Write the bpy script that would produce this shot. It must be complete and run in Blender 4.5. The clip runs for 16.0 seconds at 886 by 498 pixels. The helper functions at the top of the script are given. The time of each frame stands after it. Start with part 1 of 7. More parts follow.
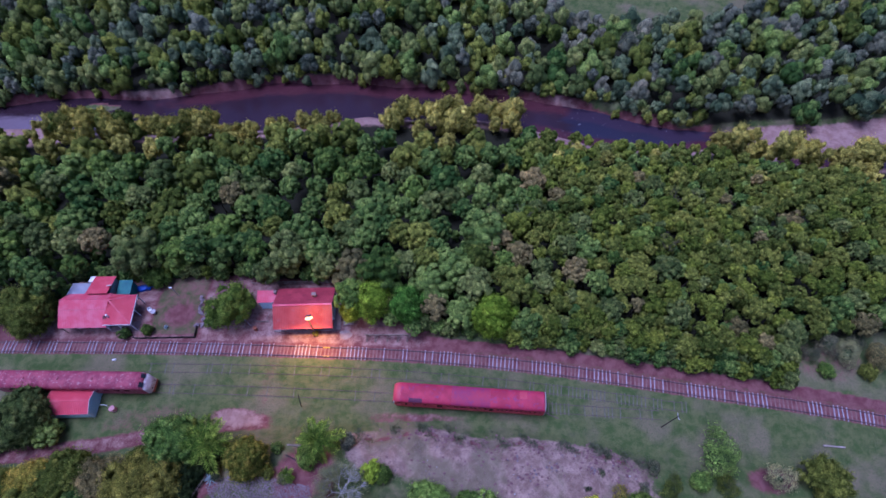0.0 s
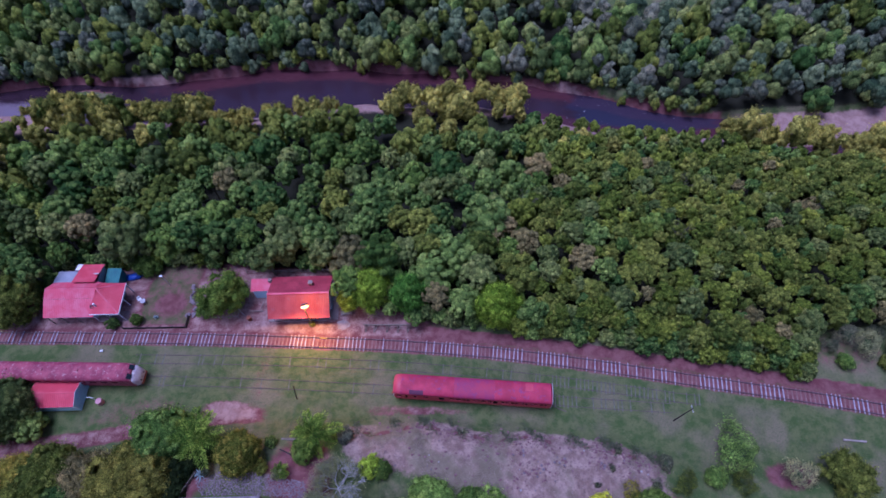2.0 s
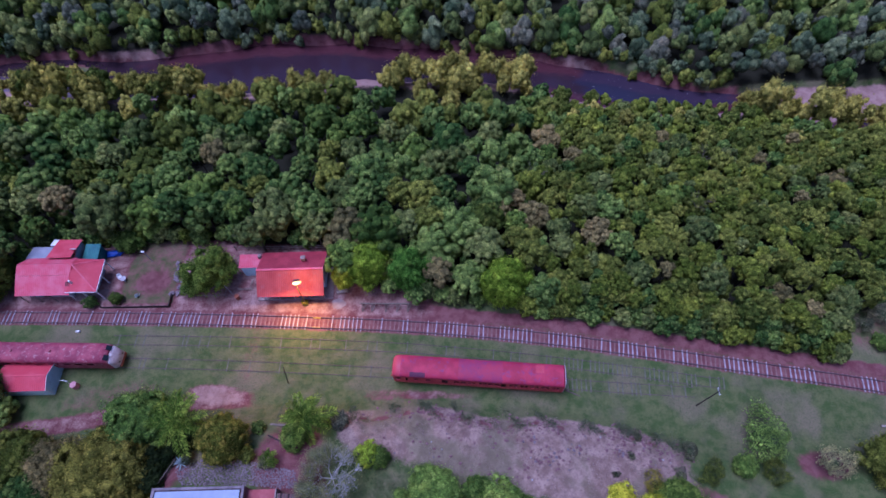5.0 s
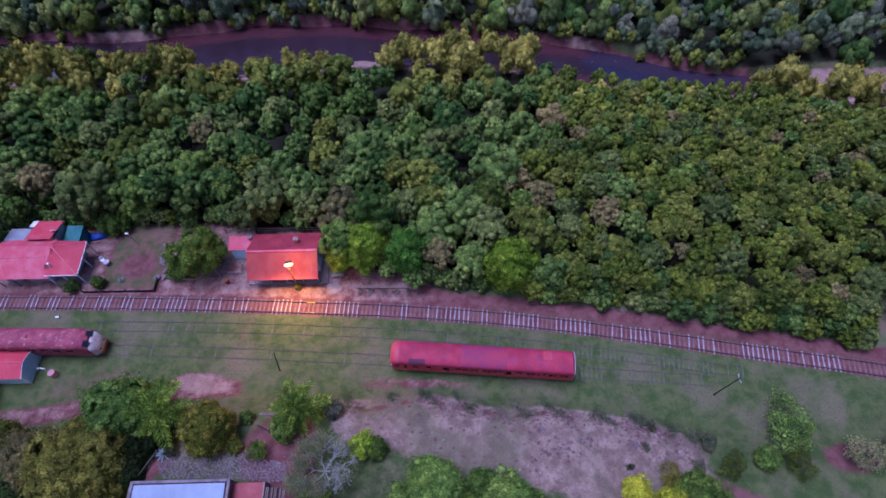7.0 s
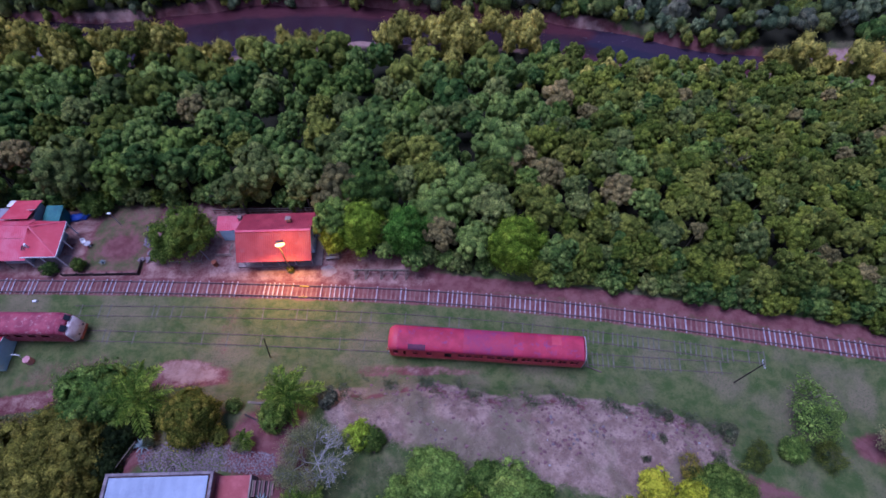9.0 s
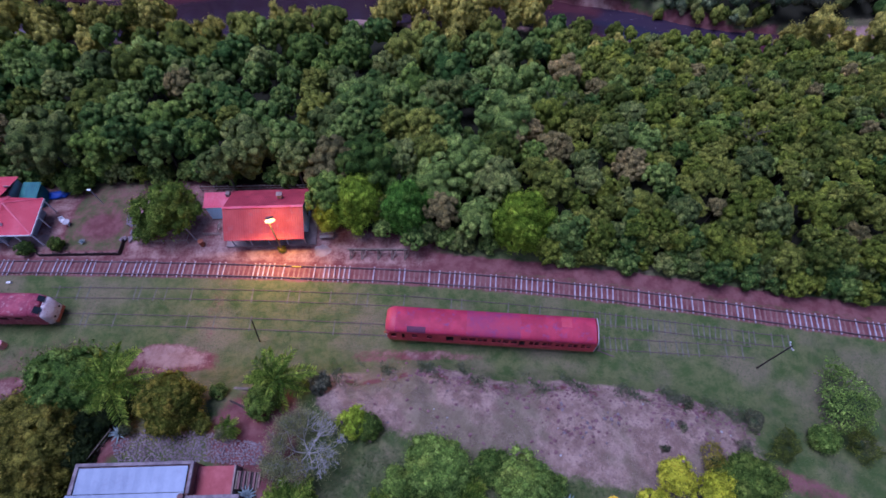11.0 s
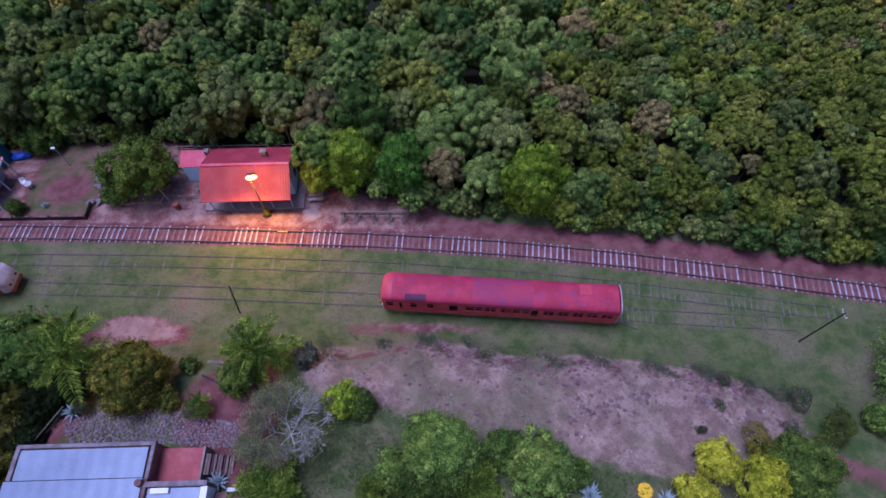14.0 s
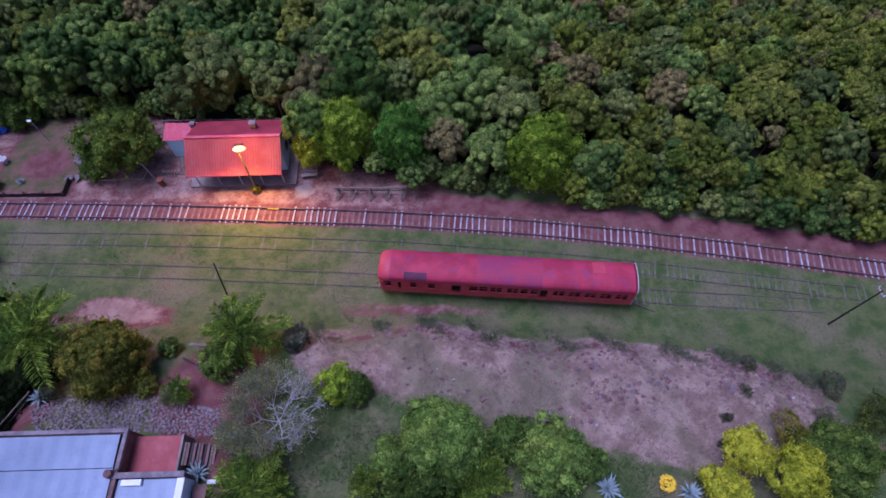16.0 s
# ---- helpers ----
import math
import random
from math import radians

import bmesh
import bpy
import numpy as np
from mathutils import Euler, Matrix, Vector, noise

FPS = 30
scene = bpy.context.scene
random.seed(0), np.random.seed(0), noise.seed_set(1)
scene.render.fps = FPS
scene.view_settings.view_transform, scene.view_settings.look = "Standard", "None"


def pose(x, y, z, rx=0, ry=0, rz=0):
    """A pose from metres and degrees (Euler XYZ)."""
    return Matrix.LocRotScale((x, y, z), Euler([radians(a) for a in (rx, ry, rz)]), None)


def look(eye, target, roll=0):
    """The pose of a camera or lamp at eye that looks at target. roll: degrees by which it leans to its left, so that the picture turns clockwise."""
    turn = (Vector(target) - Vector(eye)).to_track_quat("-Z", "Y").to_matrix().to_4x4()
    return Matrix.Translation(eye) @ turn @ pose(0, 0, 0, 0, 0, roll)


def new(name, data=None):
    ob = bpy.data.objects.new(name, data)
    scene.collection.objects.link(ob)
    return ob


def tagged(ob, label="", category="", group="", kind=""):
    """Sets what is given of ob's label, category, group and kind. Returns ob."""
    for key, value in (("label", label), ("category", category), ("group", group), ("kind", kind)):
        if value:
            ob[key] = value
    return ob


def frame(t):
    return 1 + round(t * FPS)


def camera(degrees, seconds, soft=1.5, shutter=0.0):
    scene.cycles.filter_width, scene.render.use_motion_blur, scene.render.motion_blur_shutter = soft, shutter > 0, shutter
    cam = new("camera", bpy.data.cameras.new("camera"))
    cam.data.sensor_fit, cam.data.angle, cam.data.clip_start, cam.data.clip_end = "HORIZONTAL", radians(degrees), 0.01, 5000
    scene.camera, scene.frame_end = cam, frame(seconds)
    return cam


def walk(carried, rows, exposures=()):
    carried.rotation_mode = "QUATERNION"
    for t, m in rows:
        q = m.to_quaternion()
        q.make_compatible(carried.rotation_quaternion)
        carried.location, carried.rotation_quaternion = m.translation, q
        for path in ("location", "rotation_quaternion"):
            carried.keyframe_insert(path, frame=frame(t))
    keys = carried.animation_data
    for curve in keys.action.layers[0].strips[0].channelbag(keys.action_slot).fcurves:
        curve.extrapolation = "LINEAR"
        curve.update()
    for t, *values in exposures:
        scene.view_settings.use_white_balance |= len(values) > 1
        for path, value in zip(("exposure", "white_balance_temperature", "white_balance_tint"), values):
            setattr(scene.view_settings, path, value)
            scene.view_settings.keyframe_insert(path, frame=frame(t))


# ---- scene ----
# camera and its descent
cam = camera(77.93, 16.0, soft=1.65)
LEAN = -1.08
ROWS = [
    (0.0, 0.00, 0.00, 81.29, 30.20, 0.05), (0.5, -0.11, 0.00, 80.27, 30.19, 0.05), (1.0, -0.20, 0.03, 79.27, 30.17, 0.05),
    (1.5, -0.27, 0.07, 78.27, 30.15, 0.04), (2.0, -0.33, 0.10, 77.25, 30.13, 0.04), (2.5, -0.42, 0.10, 76.18, 30.11, 0.04),
    (3.0, -0.53, 0.07, 75.06, 30.10, 0.04), (3.5, -0.61, 0.00, 73.90, 30.08, 0.04), (4.0, -0.69, -0.05, 72.72, 30.06, 0.04),
    (6.5, -0.97, -0.06, 66.71, 29.97, 0.03), (7.0, -1.02, -0.05, 65.50, 29.95, 0.03), (7.5, -1.07, -0.04, 64.29, 29.93, 0.03),
    (8.0, -1.13, -0.02, 63.09, 29.92, 0.03), (8.5, -1.18, 0.00, 61.89, 29.90, 0.03), (9.0, -1.24, 0.00, 60.68, 29.88, 0.03),
    (11.5, -1.49, -0.08, 54.60, 29.79, 0.02), (12.0, -1.52, -0.11, 53.36, 29.77, 0.02), (12.5, -1.56, -0.12, 52.11, 29.75, 0.02),
    (13.0, -1.61, -0.12, 50.87, 29.74, 0.02), (13.5, -1.69, -0.11, 49.64, 29.72, 0.01), (14.0, -1.78, -0.10, 48.42, 29.70, 0.01),
    (14.5, -1.87, -0.08, 47.21, 29.68, 0.01), (15.0, -1.94, -0.08, 46.05, 29.66, 0.01), (15.5, -1.97, -0.09, 45.05, 29.65, 0.01),
    (16.0, -1.98, -0.08, 44.29, 29.63, 0.01),
]
walk(cam, [(t, pose(x, y, z, rx, 0, rz) @ pose(0, 0, 0, 0, 0, LEAN)) for t, x, y, z, rx, rz in ROWS],
     exposures=[(0.0, 0.19, 4400, 39), (16.0, 0.14, 4640, 37.5)])

# dusk light: the open sky after sunset, with a broad weak glow from the west
world = bpy.data.worlds.new("dusk_sky")
scene.world = world
world.use_nodes = True
sky = world.node_tree.nodes.new("ShaderNodeTexSky")
sky.sky_type, sky.sun_disc = "NISHITA", False
sky.sun_elevation, sky.sun_rotation = radians(64), radians(220)
sky.air_density, sky.dust_density, sky.ozone_density = 1.0, 3.0, 1.5
world.node_tree.links.new(sky.outputs[0], world.node_tree.nodes["Background"].inputs[0])
world.node_tree.nodes["Background"].inputs[1].default_value = 0.064
sun = new("sun", bpy.data.lights.new("sun", "SUN"))
sun.data.energy, sun.data.angle, sun.data.color = 2.45, radians(30), (1.0, 0.93, 0.88)
sun.matrix_world = look((-16, 29, 70), (0, 20, 0))


# ---- shared helpers for materials ----
def material(name, rough=0.8, metal=0.0):
    m = bpy.data.materials.new(name)
    m.use_nodes = True
    n = m.node_tree.nodes
    p = n["Principled BSDF"]
    p.inputs["Roughness"].default_value, p.inputs["Metallic"].default_value = rough, metal
    p.inputs["Specular IOR Level"].default_value = 0.3
    return m, n, m.node_tree.links, p


def noise_node(n, l, scale, detail=4.0, vec=None, rough=0.55):
    k = n.new("ShaderNodeTexNoise")
    k.inputs["Scale"].default_value, k.inputs["Detail"].default_value, k.inputs["Roughness"].default_value = scale, detail, rough
    if vec is not None:
        l.new(vec, k.inputs["Vector"])
    return k.outputs["Fac"]


def mix(n, l, fac, a, b, mode="MIX"):
    k = n.new("ShaderNodeMix")
    k.data_type, k.blend_type = "RGBA", mode
    for socket, value in ((k.inputs[0], fac), (k.inputs[6], a), (k.inputs[7], b)):
        if isinstance(value, (int, float)):
            socket.default_value = value
        elif isinstance(value, tuple):
            socket.default_value = (*value[:3], 1)
        else:
            l.new(value, socket)
    return k.outputs[2]


def ramp(n, l, fac, lo, hi):
    k = n.new("ShaderNodeMapRange")
    k.interpolation_type = "SMOOTHSTEP"
    k.inputs[1].default_value, k.inputs[2].default_value = lo, hi
    l.new(fac, k.inputs[0])
    return k.outputs[0]


def maths(n, l, op, a, b):
    k = n.new("ShaderNodeMath")
    k.operation = op
    for i, v in enumerate((a, b)):
        if isinstance(v, (int, float)):
            k.inputs[i].default_value = v
        else:
            l.new(v, k.inputs[i])
    return k.outputs[0]


def bump(n, l, p, height, strength, distance=0.05):
    k = n.new("ShaderNodeBump")
    k.inputs["Strength"].default_value, k.inputs["Distance"].default_value = strength, distance
    l.new(height, k.inputs["Height"])
    l.new(k.outputs[0], p.inputs["Normal"])


def worn(name, c1, c2, c3=None, scale=0.7, fine=9.0, rough=0.8, metal=0.0, relief=0.3, stain=0.5):
    """A weathered surface: two tones in large patches, a third in fine stains, with grain."""
    m, n, l, p = material(name, rough, metal)
    at = n.new("ShaderNodeTexCoord").outputs["Object"]
    big = ramp(n, l, noise_node(n, l, scale, 5, at), 0.38, 0.66)
    col = mix(n, l, big, c1, c2)
    small = noise_node(n, l, fine, 6, at, 0.7)
    if c3:
        spots = maths(n, l, "MULTIPLY", ramp(n, l, noise_node(n, l, scale * 2.7, 8, at, 0.72), 0.52, 0.68), stain)
        col = mix(n, l, spots, col, c3)
    col = mix(n, l, 0.35, col, mix(n, l, small, (0.35, 0.35, 0.35), (0.75, 0.75, 0.75)), "OVERLAY")
    l.new(col, p.inputs["Base Color"])
    bump(n, l, p, small, relief, 0.03)
    return m


def leaves(name, dark, mid, light, whole=False):
    """Foliage: tone by tree and by leaf. whole: one mesh of many trees, whose tone lies in the attribute 'tint'."""
    m, n, l, p = material(name, 0.7)
    p.inputs["Specular IOR Level"].default_value = 0.06
    if whole:
        a = n.new("ShaderNodeAttribute")
        a.attribute_name = "tint"
        tree = a.outputs["Fac"]
    else:
        tree = n.new("ShaderNodeObjectInfo").outputs["Random"]
    leaf = n.new("ShaderNodeNewGeometry").outputs["Random Per Island"]
    col = mix(n, l, tree, dark, mid)
    col = mix(n, l, maths(n, l, "MULTIPLY", ramp(n, l, leaf, 0.25, 1.0), 0.5), col, light)
    at = n.new("ShaderNodeNewGeometry").outputs["Position"]
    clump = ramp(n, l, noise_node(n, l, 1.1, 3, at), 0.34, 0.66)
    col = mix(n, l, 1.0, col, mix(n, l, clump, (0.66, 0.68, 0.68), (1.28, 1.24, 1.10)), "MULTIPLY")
    col = mix(n, l, 1.0, col, mix(n, l, tree, (0.70, 0.74, 0.72), (1.30, 1.25, 1.25)), "MULTIPLY")
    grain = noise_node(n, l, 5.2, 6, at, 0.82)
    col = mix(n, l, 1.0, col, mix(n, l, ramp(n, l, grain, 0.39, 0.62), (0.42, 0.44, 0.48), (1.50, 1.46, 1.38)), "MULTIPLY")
    col = mix(n, l, 1.0, col, mix(n, l, leaf, (0.80, 0.81, 0.83), (1.24, 1.22, 1.18)), "MULTIPLY")
    bump(n, l, p, grain, 1.0, 0.5)
    dull = maths(n, l, "MULTIPLY", ramp(n, l, noise_node(n, l, 0.42, 4, at, 0.7), 0.50, 0.66), 0.55)
    col = mix(n, l, dull, col, mix(n, l, 1.0, col, (1.22, 1.02, 0.95), "MULTIPLY"))
    l.new(col, p.inputs["Base Color"])
    t = n.new("ShaderNodeBsdfTranslucent")
    l.new(col, t.inputs["Color"])
    s = n.new("ShaderNodeMixShader")
    s.inputs[0].default_value = 0.10
    l.new(p.outputs[0], s.inputs[1])
    l.new(t.outputs[0], s.inputs[2])
    l.new(s.outputs[0], n["Material Output"].inputs["Surface"])
    return m


LEAF = {
    "dark": ((0.090, 0.190, 0.042), (0.176, 0.276, 0.055), (0.371, 0.481, 0.112)),
    "deep": ((0.101, 0.187, 0.033), (0.150, 0.250, 0.040), (0.305, 0.404, 0.074)),
    "mid": ((0.127, 0.181, 0.027), (0.206, 0.246, 0.038), (0.354, 0.386, 0.069)),
    "light": ((0.131, 0.196, 0.023), (0.203, 0.258, 0.029), (0.328, 0.384, 0.051)),
    "bright": ((0.250, 0.415, 0.023), (0.326, 0.492, 0.029), (0.587, 0.750, 0.057)),
    "green": ((0.126, 0.304, 0.035), (0.158, 0.366, 0.038), (0.304, 0.552, 0.077)),
    # shade: near-black leaves that carry the dim garden corner's shade in their colour
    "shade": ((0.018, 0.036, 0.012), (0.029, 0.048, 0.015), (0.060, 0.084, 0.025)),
    "lime": ((0.604, 0.701, 0.023), (0.691, 0.750, 0.033), (0.750, 0.750, 0.066)),
    "yellow": ((0.376, 0.358, 0.065), (0.489, 0.456, 0.082), (0.699, 0.646, 0.148)),
    "khaki": ((0.251, 0.260, 0.041), (0.345, 0.323, 0.053), (0.615, 0.544, 0.105)),
    "olive": ((0.258, 0.293, 0.039), (0.360, 0.347, 0.045), (0.712, 0.532, 0.083)),
    "dusk": ((0.152, 0.177, 0.096), (0.213, 0.230, 0.138), (0.337, 0.337, 0.208)),
    "dusty": ((0.400, 0.426, 0.182), (0.506, 0.516, 0.235), (0.750, 0.750, 0.383)),
    "moss": ((0.116, 0.208, 0.027), (0.155, 0.250, 0.033), (0.325, 0.404, 0.061)),
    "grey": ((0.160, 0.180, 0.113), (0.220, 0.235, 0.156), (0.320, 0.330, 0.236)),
    "brown": ((0.233, 0.212, 0.081), (0.292, 0.251, 0.098), (0.446, 0.374, 0.151)),
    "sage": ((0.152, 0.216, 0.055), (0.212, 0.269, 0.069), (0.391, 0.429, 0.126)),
    "fern": ((0.150, 0.282, 0.050), (0.214, 0.363, 0.063), (0.427, 0.583, 0.125)),
    # teal, silver: far-bank greens made bluer, distance haze put into the leaf colour
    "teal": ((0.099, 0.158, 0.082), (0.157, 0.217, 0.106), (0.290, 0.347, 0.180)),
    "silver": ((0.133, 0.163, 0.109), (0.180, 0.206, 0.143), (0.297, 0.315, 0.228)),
    "palm": ((0.168, 0.308, 0.035), (0.236, 0.373, 0.040), (0.470, 0.563, 0.080)),
}
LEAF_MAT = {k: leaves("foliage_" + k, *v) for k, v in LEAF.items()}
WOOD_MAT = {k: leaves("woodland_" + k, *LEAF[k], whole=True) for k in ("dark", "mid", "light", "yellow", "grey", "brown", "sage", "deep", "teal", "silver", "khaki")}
# Core of thin crowns: inner leaves, with the crown's inner shade in their colour
CORE_SHADE = worn("shaded_crown_core", (0.050, 0.078, 0.026), (0.080, 0.108, 0.038), None, 2, 8, 0.95)
BARK = worn("bark", (0.10, 0.075, 0.055), (0.16, 0.13, 0.10), (0.22, 0.20, 0.17), 3, 20)
RED_ROOF = worn("red_painted_roof_sheet", (0.32, 0.044, 0.040), (0.39, 0.070, 0.060), (0.30, 0.10, 0.095), 0.5, 6, 0.5, 0.0, 0.1, 0.6)
PALE_RED = worn("faded_red_roof_sheet", (0.52, 0.070, 0.105), (0.55, 0.13, 0.17), (0.46, 0.05, 0.06), 0.6, 6, 0.55, 0.0, 0.1, 0.6)
HOUSE_RED = worn("bright_red_house_sheet", (0.48, 0.050, 0.072), (0.54, 0.085, 0.110), (0.40, 0.05, 0.075), 0.5, 6, 0.55, 0.0, 0.1, 0.6)
DARK_RED = worn("maroon_roof_sheet", (0.28, 0.035, 0.050), (0.38, 0.055, 0.070), (0.19, 0.03, 0.04), 0.6, 6, 0.55, 0.0, 0.1, 0.7)
GREY_ROOF = worn("grey_roof_sheet", (0.30, 0.31, 0.36), (0.38, 0.39, 0.44), (0.22, 0.20, 0.22), 0.5, 7, 0.45, 0.3, 0.1, 0.5)
GREY_PAINT = worn("greyed_paint", (0.34, 0.33, 0.34), (0.44, 0.43, 0.44), (0.25, 0.2, 0.2), 1, 9)
BLUE_WALL = worn("pale_blue_painted_wall", (0.52, 0.72, 0.80), (0.58, 0.78, 0.85), (0.34, 0.44, 0.48), 0.8, 8, 0.85)
WHITE = worn("white_paint", (0.72, 0.72, 0.72), (0.80, 0.80, 0.79), (0.5, 0.48, 0.45), 0.8, 9, 0.6)
TEAL = worn("teal_painted_sheet", (0.03, 0.13, 0.14), (0.05, 0.20, 0.17), (0.03, 0.07, 0.09), 0.8, 8, 0.6)
# Near-black colour that holds the unlit depth behind openings
DARK = worn("dark_opening", (0.012, 0.011, 0.012), (0.02, 0.018, 0.02), None, 2, 9, 0.6)
GLASS, _n, _l, _p = material("window_glass", 0.08)
_p.inputs["Base Color"].default_value = (0.02, 0.025, 0.03, 1)
OLD_WOOD = worn("weathered_timber", (0.13, 0.10, 0.075), (0.20, 0.165, 0.13), (0.30, 0.27, 0.23), 2, 16)
DARK_WOOD = worn("dark_timber", (0.035, 0.025, 0.022), (0.06, 0.045, 0.038), (0.11, 0.09, 0.08), 2, 16)
PALE_WOOD = worn("pale_timber", (0.24, 0.20, 0.16), (0.32, 0.27, 0.23), (0.17, 0.13, 0.11), 2, 16)
RAIL_STEEL = worn("rusty_rail_steel", (0.100, 0.062, 0.064), (0.150, 0.098, 0.098), (0.15, 0.11, 0.11), 1, 12, 0.6, 0.2)
SIDING_STEEL = worn("dull_brown_rail_steel", (0.075, 0.055, 0.050), (0.115, 0.082, 0.075), (0.15, 0.12, 0.09), 1, 12, 0.75)
SLEEPER_PALE = worn("bleached_sleeper", (0.30, 0.26, 0.29), (0.42, 0.38, 0.41), (0.22, 0.16, 0.15), 1.3, 14)
SLEEPER_DARK = worn("dirty_sleeper", (0.16, 0.085, 0.075), (0.22, 0.13, 0.115), (0.30, 0.22, 0.20), 1.3, 14)
SLEEPER_GREY = worn("grassy_sleeper", (0.10, 0.10, 0.065), (0.14, 0.135, 0.095), (0.08, 0.10, 0.04), 1.3, 14)
CONCRETE = worn("concrete", (0.20, 0.145, 0.13), (0.28, 0.22, 0.20), (0.20, 0.12, 0.11), 0.9, 10)
STONE = worn("garden_stone", (0.15, 0.115, 0.12), (0.25, 0.205, 0.215), (0.11, 0.065, 0.065), 1.5, 11)
COACH_RED = worn("faded_red_coach_paint", (0.29, 0.022, 0.052), (0.41, 0.036, 0.072), (0.20, 0.045, 0.13), 0.55, 5, 0.65, 0.0, 0.1, 0.9)
COACH_SIDE = worn("rusty_red_coach_side", (0.38, 0.042, 0.052), (0.48, 0.065, 0.070), (0.16, 0.05, 0.055), 0.9, 8, 0.65, 0.0, 0.2, 0.8)
RAILCAR_ROOF = worn("worn_maroon_railcar_paint", (0.21, 0.032, 0.058), (0.32, 0.065, 0.090), (0.44, 0.27, 0.27), 0.8, 6, 0.6, 0.0, 0.15, 0.8)
RAILCAR_FACE = worn("dirty_white_railcar_nose", (0.46, 0.38, 0.39), (0.56, 0.50, 0.50), (0.30, 0.10, 0.11), 1.3, 9, 0.55, 0.0, 0.2, 0.8)
SOIL_RED = worn("red_patio_floor", (0.30, 0.075, 0.075), (0.38, 0.11, 0.11), (0.22, 0.05, 0.05), 0.8, 9)
BLUE_TARP = worn("blue_tarpaulin", (0.03, 0.07, 0.35), (0.04, 0.10, 0.45), None, 2, 9, 0.45)
SKY_ROOF = worn("pale_blue_grey_roof_sheet", (0.175, 0.21, 0.28), (0.215, 0.255, 0.33), (0.15, 0.175, 0.24), 0.3, 5, 0.4, 0.1, 0.05, 0.6)
PINK = worn("faded_pink_plastic", (0.42, 0.20, 0.21), (0.48, 0.25, 0.26), None, 2, 9, 0.5)
RUST = worn("rusty_sheet", (0.20, 0.06, 0.03), (0.30, 0.10, 0.05), (0.12, 0.04, 0.03), 2, 9)
FLOWER = worn("yellow_petals", (0.75, 0.45, 0.01), (0.85, 0.58, 0.02), None, 3, 9, 0.6)
AGAVE = worn("blue_grey_agave", (0.20, 0.27, 0.27), (0.30, 0.36, 0.36), (0.45, 0.48, 0.46), 3, 12, 0.5)


# ---- shared helpers for meshes ----
def smooth(v, lo, hi):
    u = np.clip((v - lo) / (hi - lo), 0, 1)
    return u * u * (3 - 2 * u)


def thing(name, x, y, z, rz=0.0, label="", category="", group="", kind=""):
    ob = new(name)
    ob.empty_display_size = 0.2
    ob.matrix_basis = pose(x, y, z, 0, 0, rz)
    return tagged(ob, label, category, group, kind)


def part(name, bm, mat, parent=None, label="", soft=False):
    me = bpy.data.meshes.new(name)
    if soft:
        for f in bm.faces:
            f.smooth = True
    bm.to_mesh(me)
    bm.free()
    me.materials.append(mat)
    ob = new(name, me)
    if parent is not None:
        ob.parent = parent
    return tagged(ob, label)


def box(x0, x1, y0, y1, z0, z1, bm=None, bevel=0.0):
    bm = bm or bmesh.new()
    r = bmesh.ops.create_cube(bm, size=1.0)
    for v in r["verts"]:
        v.co = Vector(((x0 + x1) / 2 + v.co.x * (x1 - x0), (y0 + y1) / 2 + v.co.y * (y1 - y0), (z0 + z1) / 2 + v.co.z * (z1 - z0)))
    if bevel:
        edges = list({e for v in r["verts"] for e in v.link_edges})
        bmesh.ops.bevel(bm, geom=edges, offset=bevel, segments=1, affect="EDGES")
    return bm


def bar(a, b, r0, r1=None, bm=None, sides=8):
    """A round bar from a to b, tapering from r0 to r1."""
    bm = bm or bmesh.new()
    a, b = Vector(a), Vector(b)
    r1 = r0 if r1 is None else r1
    m = Matrix.Translation((a + b) / 2) @ (b - a).to_track_quat("Z", "Y").to_matrix().to_4x4()
    bmesh.ops.create_cone(bm, cap_ends=True, segments=sides, radius1=r0, radius2=r1, depth=(b - a).length, matrix=m)
    return bm


def beam(a, b, w, h, bm=None):
    """A squared beam from a to b."""
    bm = bm or bmesh.new()
    a, b = Vector(a), Vector(b)
    m = Matrix.Translation((a + b) / 2) @ (b - a).to_track_quat("Z", "Y").to_matrix().to_4x4()
    bmesh.ops.create_cube(bm, size=1.0, matrix=m @ Matrix.Diagonal((w, h, (b - a).length, 1)))
    return bm


def ball(c, r, bm=None, div=2, rough=0.0, seed=0):
    bm = bm or bmesh.new()
    rr = r if isinstance(r, tuple) else (r, r, r)
    got = bmesh.ops.create_icosphere(bm, subdivisions=div, radius=1.0)
    for v in got["verts"]:
        k = 1 + rough * noise.noise(v.co * 2.1 + Vector((seed * 3.7, seed * 1.3, 0)))
        v.co = Vector((c[0] + v.co.x * rr[0] * k, c[1] + v.co.y * rr[1] * k, c[2] + v.co.z * rr[2] * k))
    return bm


def arrays_to_mesh(name, verts, faces, mat, tint=None):
    me = bpy.data.meshes.new(name)
    me.from_pydata(verts.tolist() if isinstance(verts, np.ndarray) else verts, [], faces)
    if tint is not None:
        at = me.attributes.new("tint", "FLOAT", "POINT")
        at.data.foreach_set("value", np.asarray(tint, np.float32))
    me.materials.append(mat)
    return me


